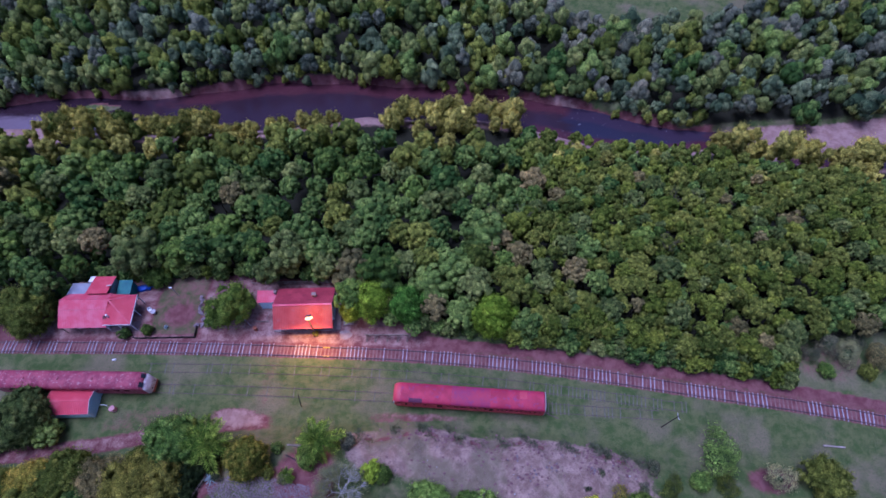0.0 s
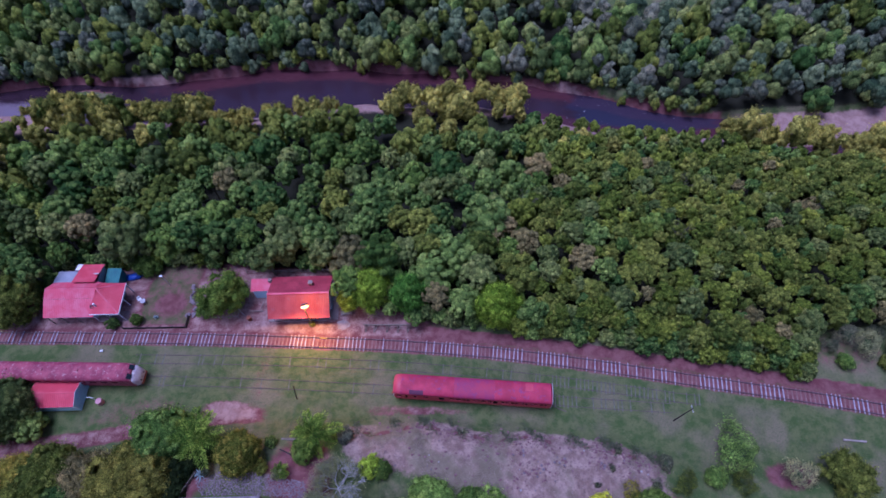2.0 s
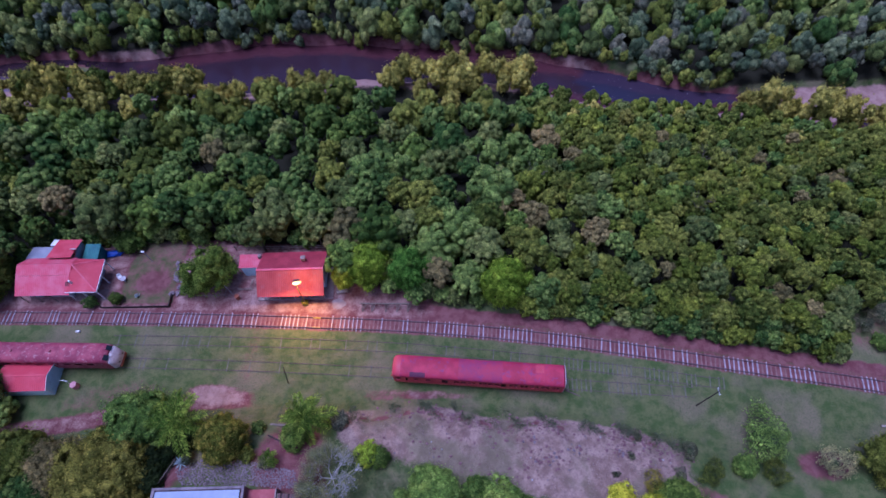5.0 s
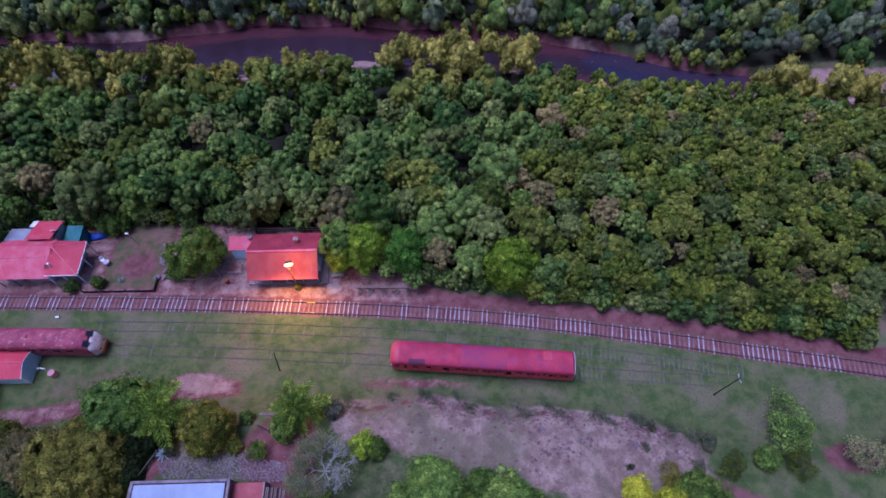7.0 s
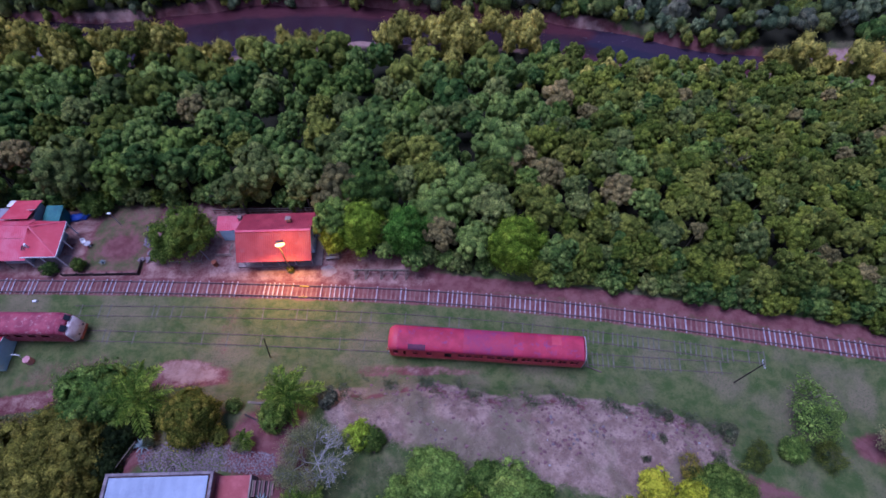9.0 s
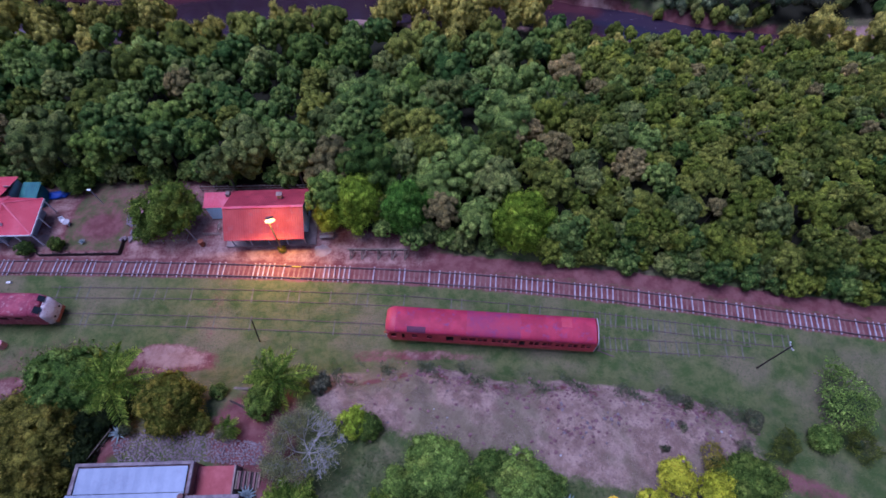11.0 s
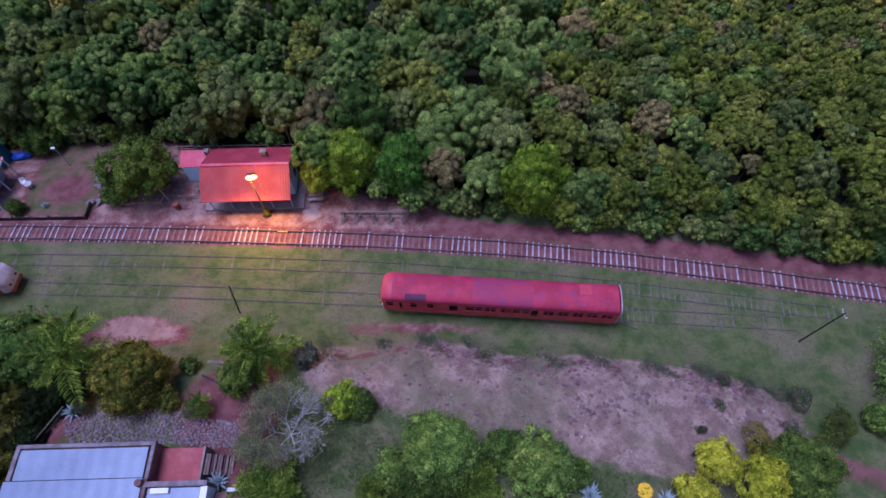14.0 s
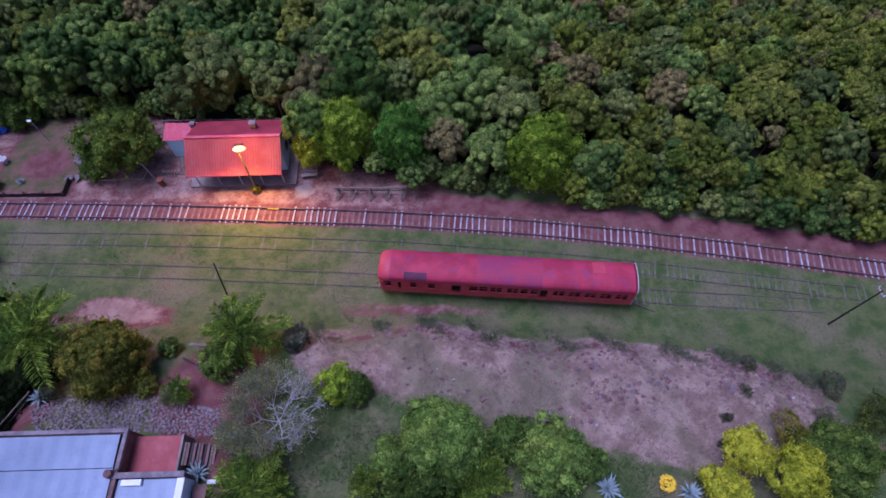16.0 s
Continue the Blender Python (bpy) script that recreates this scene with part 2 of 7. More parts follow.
def sheet(p00, p10, p01, p11, bm=None, pitch=0.26, wave=0.014, thick=0.02):
    """A corrugated sheet with ribs from the line p00-p10 up to the line p01-p11."""
    bm = bm or bmesh.new()
    p00, p10, p01, p11 = (Vector(p) for p in (p00, p10, p01, p11))
    up = (p10 - p00).cross(p01 - p00).normalized()
    if up.z < 0:
        up = -up
    n = max(8, int((p10 - p00).length / pitch) * 4)
    top, low = [], []
    for i in range(n + 1):
        u = i / n
        w = up * (wave * math.sin(2 * math.pi * i / 4) if wave else 0)
        a, b = p00.lerp(p10, u), p01.lerp(p11, u)
        top.append((bm.verts.new(a + w), bm.verts.new(b + w)))
        low.append((bm.verts.new(a + w - up * thick), bm.verts.new(b + w - up * thick)))
    for i in range(n):
        (a, b), (c, d) = top[i], top[i + 1]
        (e, f), (g, h) = low[i], low[i + 1]
        for q in ((a, c, d, b), (e, f, h, g), (a, e, g, c), (b, d, h, f)):
            bm.faces.new(q)
    for (a, b), (e, f) in ((top[0], low[0]), (top[-1], low[-1])):
        bm.faces.new((a, b, f, e))
    bmesh.ops.recalc_face_normals(bm, faces=bm.faces)
    return bm


# ---- the lie of the land ----
def along(x, table):
    return np.interp(x, [p[0] for p in table], [p[1] for p in table])


PROFILE = [(-300, 14), (-60, 9), (0, 6.2), (8, 4.9), (12.5, 4.2), (14.5, 3.3), (16.2, 1.6), (17.8, 0.35), (19.5, 0), (38, 0), (46, -1.5), (60, -6.5), (74, -9.5), (84, -11.2)]
HILL = [(-300, 0.3), (-45, 0.3), (-37, 0.55), (-31, 1.25), (-18, 1.25), (-12, 1.12), (0, 1.0), (12, 0.9), (22, 0.65), (30, 0.45), (45, 0.35), (300, 0.3)]
SHIFT = [(-300, 0), (-45, -1.0), (-30, 0.3), (-13, 0.3), (-2, 0.9), (3, -0.3), (6, -1.0), (10, -0.6), (16, -1.4), (23, -2.7), (27, -4.5), (45, -6), (70, -10), (100, -18), (300, -60)]
NEAR = [(-300, 86), (-100, 86), (-85, 88), (-69, 88), (-57, 87), (-37, 89), (-25, 90.5), (-17, 92), (-5, 91), (8, 90.5), (15, 89.5), (24, 85.5), (34, 82.2), (48, 79.8), (59, 80.5), (69, 77.3), (86, 73.8), (97, 73.5), (300, 70)]
FAR = [(-300, 90), (-105, 97), (-96, 99), (-83, 99.5), (-72, 98.5), (-60, 99.5), (-50, 101.5), (-42, 103), (-22, 103), (-10, 101.3), (-3, 101), (16, 97.3), (29, 94.5), (35, 92.0), (44, 89.0), (54, 85.8), (62, 85), (71, 86), (86, 86), (103, 88), (300, 110)]
TRACK = [(-300, 34), (-100, 31.6), (-69, 31.0), (-45, 30.4), (-34, 30.0), (-23, 29.45), (-12, 28.85), (-3.8, 28.3), (7, 27.2), (17.4, 25.65), (27.4, 23.95), (38, 21.9), (50.6, 19.9), (63, 17.4), (80, 13.0), (100, 6.5), (300, -70)]
EDGE = [(-300, 36), (-70, 34.5), (-63, 37), (-61.5, 43), (-33, 43.5), (-29, 42.5), (-16, 42), (-15, 35.5), (-7.7, 34.2), (1, 33.2), (18, 31), (35, 28), (51, 24.8), (53, 29), (68, 31), (100, 27), (300, 20)]
WOOD_END = [(-300, 76), (-100, 76), (-73, 76.5), (-58, 77.5), (-45, 78.5), (-24, 78.8), (-9, 78), (10, 77.5), (25, 77.5), (40, 75), (55, 73), (69, 67.5), (86, 64), (300, 56)]
WATER = -14.0


def track_y(x, shift=0.0):
    """The middle line of the main track, smoothed; shift: metres towards the river."""
    return sum(along(x + d, TRACK) for d in (-9, -6, -3, 0, 3, 6, 9)) / 7 + shift


def wobble(x, y, s):
    """A smooth irregular swell, about -1 to 1, over lengths of s metres."""
    a, b = x / s, y / s
    return (np.sin(a * 2.1 + 1.3 * np.sin(b * 1.7 + 0.4)) + np.sin(b * 2.4 + 1.1 * np.sin(a * 1.9 + 2.0)) + np.sin((a + b) * 1.5 + 0.7)) / 3


def land(x, y):
    x, y = np.asarray(x, float), np.asarray(y, float)
    s = along(x, SHIFT) + 0.35 * wobble(x, y * 0.3, 2.6) + 0.3 * wobble(x, y * 0.2 + 9, 0.8)
    z = along(y - np.where(y < 19.5, s, 0), PROFILE)
    z = np.where(y < 19.5, z * along(x, HILL), z)
    z = z + (0.16 * wobble(x, y, 3.1) + 0.07 * wobble(x + 5, y, 0.9)) * (1 - smooth(y, 12, 17)) + 0.05 * wobble(x, y, 4)
    n, f = along(x, NEAR) + 0.6 * wobble(x, y * 0, 7), along(x, FAR) + 0.6 * wobble(x + 40, y * 0, 6)
    into = smooth(y, n - 5.0, n + 1.0)
    z = z * (1 - into) + (WATER - 0.5) * into
    out = smooth(y, f - 0.6, f + 1.4)
    beyond = along(y, [(80, -12.4), (110, -11.5), (150, -9), (400, -5), (2000, 10)])
    z = z * (1 - out) + beyond * out
    bar_r = smooth(x - 0.8 * (85 - y), 62, 68) * smooth(y, 76, 79) * (1 - smooth(y, 85, 88))
    bar_l = np.exp(-(((x + 81) / 5) ** 2 + ((y - 96.3) / 1.3) ** 2)) + (1 - smooth(x, -90, -84)) * smooth(y, 84, 86) * (1 - smooth(y, 89, 91))
    z = np.maximum(z, np.where((bar_r > 0.05) | (bar_l > 0.3), WATER + 0.25 * np.maximum(bar_r, np.minimum(bar_l, 1)), -99))
    return z


def land_at(x, y):
    return float(land(x, y))


def blob(x, y, cx, cy, rx, ry, turn=0.0):
    c, s = math.cos(radians(turn)), math.sin(radians(turn))
    u, v = (x - cx) * c + (y - cy) * s, -(x - cx) * s + (y - cy) * c
    return 1 - smooth(np.sqrt((u / rx) ** 2 + (v / ry) ** 2), 0.55, 1.25)


def zones(x, y):
    """Bare red earth, dry straw slope, river sand, forest floor: each 0 to 1."""
    ty = track_y(x)
    e = along(x, EDGE)
    dirt = smooth(y, ty - 1.5, ty - 0.7) * (1 - smooth(y, e + 1, e + 3))
    yard = smooth(x, -47.5, -46.5) * (1 - smooth(x, -39.5, -38.5)) * smooth(y, 32.2, 32.6)
    dirt = dirt * (1 - 0.52 * yard) + 0.3 * yard * blob(x, y, -42.5, 36, 2.5, 2)
    dirt = dirt * (1 - 0.92 * smooth(x, -6, 2) * smooth(y, ty + 2.9, ty + 3.4)) * (1 - 0.4 * smooth(x, -2, 6) * blob(x, y, x, ty + 1.25, 1, 0.35))
    road_y = along(x, [(-120, 10), (-63, 14.3), (-48, 16.0), (-41, 17.2), (-33, 18.4), (-26, 18.6)])
    road = (1 - smooth(np.abs(y - road_y), 0.6, 1.7)) * (1 - smooth(x, -27, -24))
    dirt = np.maximum.reduce([dirt, road, blob(x, y, -30.5, 19.3, 4.2, 1.6, -8), 0.36 * blob(x, y, -27.0, 23.5, 1.1, 6.5, -6),
                              0.55 * blob(x, y, -4, 19.0, 8, 0.75, -4), 0.8 * blob(x, y, -4.5, 18.7, 3.2, 0.6, -3), 0.4 * blob(x, y, -44, 19.5, 8, 2.2, 10),
                              0.95 * blob(x, y, -18.5, 10.5, 4.5, 4.5), 0.9 * blob(x, y, -15.5, 6.0, 2.2, 3.5), 0.42 * blob(x, y, 58, 26.5, 8, 4, -10), 0.9 * blob(x, y, -32.2, 10.0, 3.0, 3.2),
                              0.55 * blob(x, y, -9, 18.9, 3, 0.8), 0.6 * blob(x, y, 30.5, 5.5, 8, 1.2, -25), 0.8 * blob(x, y, 44, 9.5, 4, 2.0)])
    top = 15.6 + along(x, SHIFT) + 0.9
    low = along(x, [(-14, 13), (-10, 11.5), (0, 9.5), (10, 6.5), (18, 5.0), (25, 6.0), (30, 8)])
    dry = smooth(y, low - 2.0, low + 1.0) * (1 - smooth(y, top - 0.7, top + 0.3)) * smooth(x, -15, -12) * (1 - smooth(x, 25, 30))
    rim = 15.3 + along(x, SHIFT) + 0.35 * wobble(x, y * 0.3, 2.6)
    broken = (1 - smooth(np.abs(y - rim), 0.15, 0.75)) * smooth(wobble(x * 1.1, y, 1.1), -0.15, 0.25) * smooth(x, -14, -12) * (1 - smooth(x, 26, 29))
    dirt, dry = np.maximum(dirt, 0.85 * broken), dry * (1 - 0.85 * broken)
    n, f = along(x, NEAR), along(x, FAR)
    shore = 0.1 + 0.8 * wobble(x, 0 * y, 5.0)
    sand = smooth(y, n - 9, n - 6) * (1 - smooth(y, (n + f) / 2 - 1, (n + f) / 2 + 1))
    sand = np.maximum(sand, smooth(x - 0.8 * (85 - y), 61, 66) * smooth(y, n - 6, n - 3) * (1 - smooth(y, f - 0.5, f + 0.8)))
    sand = np.maximum(sand, 0.8 * blob(x, y, -69, 99.6, 9, 1.3) + 0.8 * blob(x, y, 29, 94.3, 5, 0.9, -22))
    dirt = np.maximum(dirt, smooth(y, f - 3, f - 2) * (1 - smooth(y, f + 0.5 + shore, f + 1.6 + shore)) * (1 - smooth(x, 60, 64)))
    court = smooth(x, -75, -62) * (1 - smooth(x, -6, 1)) * smooth(y, ty + 0.9, ty + 1.5) * (1 - smooth(y, e - 1, e + 0.5)) * (1 - 0.8 * yard)
    sand = np.maximum.reduce([sand, 0.52 * court, 0.75 * blob(x, y, -30.5, 19.3, 4.2, 1.6, -8), 0.45 * road, 0.34 * blob(x, y, -4, 19.0, 8, 0.75, -4)])
    # floor: under the woods, where the ground's colour also carries the crowns' shade
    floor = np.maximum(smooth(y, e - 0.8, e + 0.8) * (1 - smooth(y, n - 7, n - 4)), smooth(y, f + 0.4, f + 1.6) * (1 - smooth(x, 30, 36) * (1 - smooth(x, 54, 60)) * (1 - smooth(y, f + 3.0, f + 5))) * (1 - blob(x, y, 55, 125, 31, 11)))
    return dirt, dry, sand, floor


def build_ground():
    xs = np.unique(np.concatenate([np.linspace(-1500, -120, 24), np.arange(-120, -72, 1.6), np.arange(-72, 68, 0.52), np.arange(68, 120, 1.6), np.linspace(120, 1500, 24)]).round(3))
    ys = np.unique(np.concatenate([np.linspace(-1200, -30, 22), np.arange(-30, 0, 2.0), np.arange(0, 44, 0.42), np.arange(44, 110, 0.8), np.arange(110, 160, 2.5), np.linspace(160, 2000, 24)]).round(3))
    gx, gy = np.meshgrid(xs, ys)
    gz = land(gx, gy)
    nx, ny = len(xs), len(ys)
    me = bpy.data.meshes.new("ground")
    idx = np.arange(nx * ny).reshape(ny, nx)
    quads = np.stack([idx[:-1, :-1], idx[:-1, 1:], idx[1:, 1:], idx[1:, :-1]], -1).reshape(-1, 4)
    me.vertices.add(nx * ny)
    me.vertices.foreach_set("co", np.stack([gx, gy, gz], -1).ravel().astype(np.float32))
    me.loops.add(quads.size)
    me.loops.foreach_set("vertex_index", quads.ravel().astype(np.int32))
    me.polygons.add(len(quads))
    me.polygons.foreach_set("loop_start", np.arange(0, quads.size, 4, dtype=np.int32))
    me.update(calc_edges=True)
    me.polygons.foreach_set("use_smooth", np.ones(len(quads), bool))
    kinds = me.attributes.new("kinds", "FLOAT_COLOR", "POINT")
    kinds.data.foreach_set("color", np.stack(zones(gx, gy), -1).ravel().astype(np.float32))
    m, n, l, p = material("ground_cover", 0.95)
    p.inputs["Specular IOR Level"].default_value = 0.1
    at = n.new("ShaderNodeTexCoord").outputs["Object"]
    a = n.new("ShaderNodeAttribute")
    a.attribute_name = "kinds"
    sep = n.new("ShaderNodeSeparateColor")
    l.new(a.outputs["Color"], sep.inputs[0])
    n1, n2, n3, n4 = noise_node(n, l, 0.16, 5, at), noise_node(n, l, 0.7, 6, at, 0.65), noise_node(n, l, 4.5, 6, at, 0.7), noise_node(n, l, 22, 4, at, 0.7)
    grass = mix(n, l, ramp(n, l, n2, 0.36, 0.62), (0.062, 0.094, 0.026), (0.122, 0.134, 0.050))
    grass = mix(n, l, maths(n, l, "MULTIPLY", ramp(n, l, n1, 0.44, 0.66), 0.65), grass, (0.205, 0.160, 0.105))
    grass = mix(n, l, maths(n, l, "MULTIPLY", ramp(n, l, n3, 0.48, 0.68), 0.6), grass, (0.042, 0.078, 0.022))
    earth = mix(n, l, ramp(n, l, n2, 0.35, 0.65), (0.130, 0.045, 0.047), (0.195, 0.090, 0.085))
    earth = mix(n, l, maths(n, l, "MULTIPLY", ramp(n, l, n3, 0.5, 0.72), 0.5), earth, (0.150, 0.075, 0.065))
    straw = mix(n, l, ramp(n, l, n2, 0.34, 0.66), (0.205, 0.134, 0.104), (0.378, 0.270, 0.212))
    straw = mix(n, l, maths(n, l, "MULTIPLY", ramp(n, l, n3, 0.50, 0.66), 0.75), straw, (0.150, 0.088, 0.090))
    straw = mix(n, l, maths(n, l, "MULTIPLY", ramp(n, l, n1, 0.46, 0.60), 0.6), straw, (0.140, 0.135, 0.072))
    sand = mix(n, l, ramp(n, l, n2, 0.35, 0.65), (0.250, 0.148, 0.122), (0.345, 0.226, 0.192))
    # Forest floor: its colour near black, holding shade of the gaps between crowns
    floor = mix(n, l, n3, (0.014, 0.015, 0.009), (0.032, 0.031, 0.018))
    ragged = maths(n, l, "MULTIPLY", maths(n, l, "ADD", maths(n, l, "ADD", n2, n3), -1.0), 0.9)
    col = grass
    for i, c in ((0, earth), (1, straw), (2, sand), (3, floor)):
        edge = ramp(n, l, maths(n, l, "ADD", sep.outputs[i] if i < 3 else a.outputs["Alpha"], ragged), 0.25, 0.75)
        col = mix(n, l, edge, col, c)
    col = mix(n, l, 0.75, col, mix(n, l, n4, (0.3, 0.3, 0.3), (0.72, 0.72, 0.72)), "OVERLAY")
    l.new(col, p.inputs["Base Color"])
    bump(n, l, p, maths(n, l, "ADD", n3, maths(n, l, "MULTIPLY", n4, 0.5)), 0.7, 0.12)
    me.materials.append(m)
    tagged(new("ground", me), "railway yard grass, bare red earth, dry slope and river banks", "ground", kind="structure")


build_ground()


def build_river():
    m, n, l, p = material("river_water", 0.10)
    at = n.new("ShaderNodeTexCoord").outputs["Object"]
    stretch = n.new("ShaderNodeMapping")
    stretch.inputs["Scale"].default_value = (0.35, 1.0, 1.0)
    l.new(at, stretch.inputs[0])
    w = noise_node(n, l, 1.6, 6, stretch.outputs[0], 0.7)
    big = noise_node(n, l, 0.09, 3, at)
    a = n.new("ShaderNodeAttribute")
    a.attribute_name = "bed"
    sep = n.new("ShaderNodeSeparateColor")
    l.new(a.outputs["Color"], sep.inputs[0])
    ragged = maths(n, l, "MULTIPLY", maths(n, l, "ADD", noise_node(n, l, 0.35, 6, stretch.outputs[0], 0.7), -0.5), 1.6)
    red, sky_lilac, riffle = (ramp(n, l, maths(n, l, "ADD", sep.outputs[i], ragged), 0.3, 0.8) for i in range(3))
    col = mix(n, l, big, (0.020, 0.011, 0.017), (0.046, 0.026, 0.036))
    col = mix(n, l, maths(n, l, "MULTIPLY", red, 0.85), col, mix(n, l, w, (0.050, 0.012, 0.018), (0.105, 0.040, 0.046)))
    col = mix(n, l, maths(n, l, "MULTIPLY", riffle, 0.7), col, (0.026, 0.028, 0.052))
    # Pale shallows to the west, with reflected sky put into the water's colour
    col = mix(n, l, maths(n, l, "MULTIPLY", sky_lilac, 0.9), col, mix(n, l, w, (0.150, 0.112, 0.145), (0.215, 0.165, 0.190)))
    foam = maths(n, l, "MULTIPLY", ramp(n, l, noise_node(n, l, 2.4, 4, stretch.outputs[0], 0.75), 0.66, 0.71), sep.outputs[2])
    col = mix(n, l, foam, col, (0.55, 0.55, 0.58))
    l.new(col, p.inputs["Base Color"])
    p.inputs["Specular IOR Level"].default_value = 0.5
    bump(n, l, p, w, 0.25, 0.1)
    xs, us = np.linspace(-200, 200, 201), np.linspace(0, 1, 25)
    y0, y1 = along(xs, NEAR) - 7, along(xs, FAR) + 4
    gx = np.repeat(xs[None], 25, 0)
    gy = y0[None] + us[:, None] * (y1 - y0)[None]
    v = np.stack([gx, gy, np.full_like(gx, WATER)], -1).reshape(-1, 3)
    idx = np.arange(v.shape[0]).reshape(25, 201)
    me = arrays_to_mesh("water", v, np.stack([idx[:-1, :-1], idx[:-1, 1:], idx[1:, 1:], idx[1:, :-1]], -1).reshape(-1, 4).tolist(), m)
    far, near = along(gx, FAR) - gy, gy - along(gx, NEAR)
    red = np.maximum((1 - smooth(far, 1.5, 6.0)) * smooth(gx, -85, -50), (1 - smooth(near, 0.0, 4.5)) * smooth(gx, 15, 25))
    # west end: shallows that also carry the sky's reflection as colour
    sky_lilac = (1 - smooth(gx, -82, -68)) * (1 - smooth(gy, 91, 97))
    riffle = np.maximum(smooth(gx, 24, 34) * (1 - smooth(gx, 56, 66)) * smooth(near, 0.5, 3), 0.75 * smooth(gx, 84, 90))
    # bed: red shallows, painted sky reflection in the west, riffles
    bed = me.attributes.new("bed", "FLOAT_COLOR", "POINT")
    bed.data.foreach_set("color", np.stack([red, sky_lilac, riffle, np.ones_like(gx)], -1).ravel().astype(np.float32))
    tagged(new("water", me), "shallow dark reddish river with small riffles", "river", kind="structure")


build_river()


# ---- railway tracks ----
def rail_mesh(points):
    """A rail of T section swept along points."""
    shape = [(-0.065, 0.0), (-0.065, 0.02), (-0.012, 0.04), (-0.012, 0.11), (-0.036, 0.125), (-0.036, 0.16), (0.036, 0.16), (0.036, 0.125), (0.012, 0.11), (0.012, 0.04), (0.065, 0.02), (0.065, 0.0)]
    bm = bmesh.new()
    rings = []
    for i, q in enumerate(points):
        d = (points[min(i + 1, len(points) - 1)] - points[max(i - 1, 0)]).normalized()
        side = Vector((-d.y, d.x, 0)).normalized()
        rings.append([bm.verts.new(q + side * a + Vector((0, 0, b))) for a, b in shape])
    for a, b in zip(rings, rings[1:]):
        for i in range(len(shape)):
            j = (i + 1) % len(shape)
            bm.faces.new((a[i], b[i], b[j], a[j]))
    bm.faces.new(rings[0])
    bm.faces.new(rings[-1][::-1])
    bmesh.ops.recalc_face_normals(bm, faces=bm.faces)
    return bm


def sleeper_mesh(name, mat, w, h, length):
    me = bpy.data.meshes.new(name)
    bm = box(-w / 2, w / 2, -length / 2, length / 2, -0.06, h, bevel=0.015)
    bm.to_mesh(me)
    bm.free()
    me.materials.append(mat)
    return me


SLEEPERS = {"pale": sleeper_mesh("pale_sleeper", SLEEPER_PALE, 0.145, 0.10, 2.05), "dark": sleeper_mesh("dark_sleeper", SLEEPER_DARK, 0.20, 0.075, 2.0),
            "grey": sleeper_mesh("grey_sleeper", SLEEPER_GREY, 0.16, 0.03, 1.75)}


def build_track(middle, x0, x1, label, choose, lift, steel, half=0.752):
    top = thing("railway_track", 0, 0, 0, label=label, category="railway track", kind="structure")
    rng = random.Random(x0 * 7 + x1)
    for side in (-1, 1):
        pts = []
        for x in np.arange(x0, x1 + 0.1, 1.5):
            y = float(middle(x))
            slope = (float(middle(x + 0.5)) - float(middle(x - 0.5)))
            d = Vector((1, slope, 0)).normalized()
            c = Vector((x, y, land_at(x, y) + lift)) + Vector((-d.y, d.x, 0)) * side * half
            pts.append(c)
        part("rail", rail_mesh(pts), steel, top)
    x, i = x0 + 0.3, 0
    while x < x1:
        slope = float(middle(x + 0.5)) - float(middle(x - 0.5))
        y = float(middle(x))
        kind = choose(x, i, rng)
        if kind:
            ob = new("sleeper", SLEEPERS[kind])
            ob.parent = top
            ob.matrix_basis = pose(x, y + rng.uniform(-0.06, 0.06), land_at(x, y) + {"pale": 0.02, "dark": -0.045, "grey": 0.0}[kind] - rng.uniform(0, 0.02), 0, 0, math.degrees(math.atan(slope)) + rng.uniform(-2.5, 2.5))
        x += 0.58 + rng.uniform(-0.04, 0.04)
        i += 1


def main_choice(x, i, rng):
    grouped = math.sin(x * 1.9) + math.sin(x * 0.83 + 1.0) + 0.6 * math.sin(x * 3.7)
    return "pale" if grouped * 0.75 + rng.uniform(-1.3, 1.3) > -0.15 else "dark"


TRACK_2 = [(-90, 28.2), (-44, 27.15), (-28, 26.65), (-10, 25.65), (4, 24.35), (15, 22.85), (24, 21.5), (38, 19.1)]
TRACK_3 = [(-90, 25.2), (-60, 24.5), (-43, 23.95), (-27, 23.25), (-8.4, 22.0), (16.2, 19.9), (23.5, 19.25), (40, 18.0)]


def eased(table):
    return lambda x: sum(along(x + d, table) for d in (-6, -3, 0, 3, 6)) / 5


build_track(track_y, -74, 66, "main railway track with bleached and dirty wooden sleepers in red earth", main_choice, 0.10, RAIL_STEEL)
build_track(eased(TRACK_2), -46, 36, "rusty siding track half sunk in grass", lambda x, i, r: "grey" if r.random() < (0.15 if x < 14 else 0.7) else None, -0.085, SIDING_STEEL, 0.64)
build_track(eased(TRACK_3), -74, 31, "rusty overgrown siding track with sunken sleepers", lambda x, i, r: "grey" if r.random() < (0.15 if x < 14 else 0.7) else None, -0.085, SIDING_STEEL, 0.64)


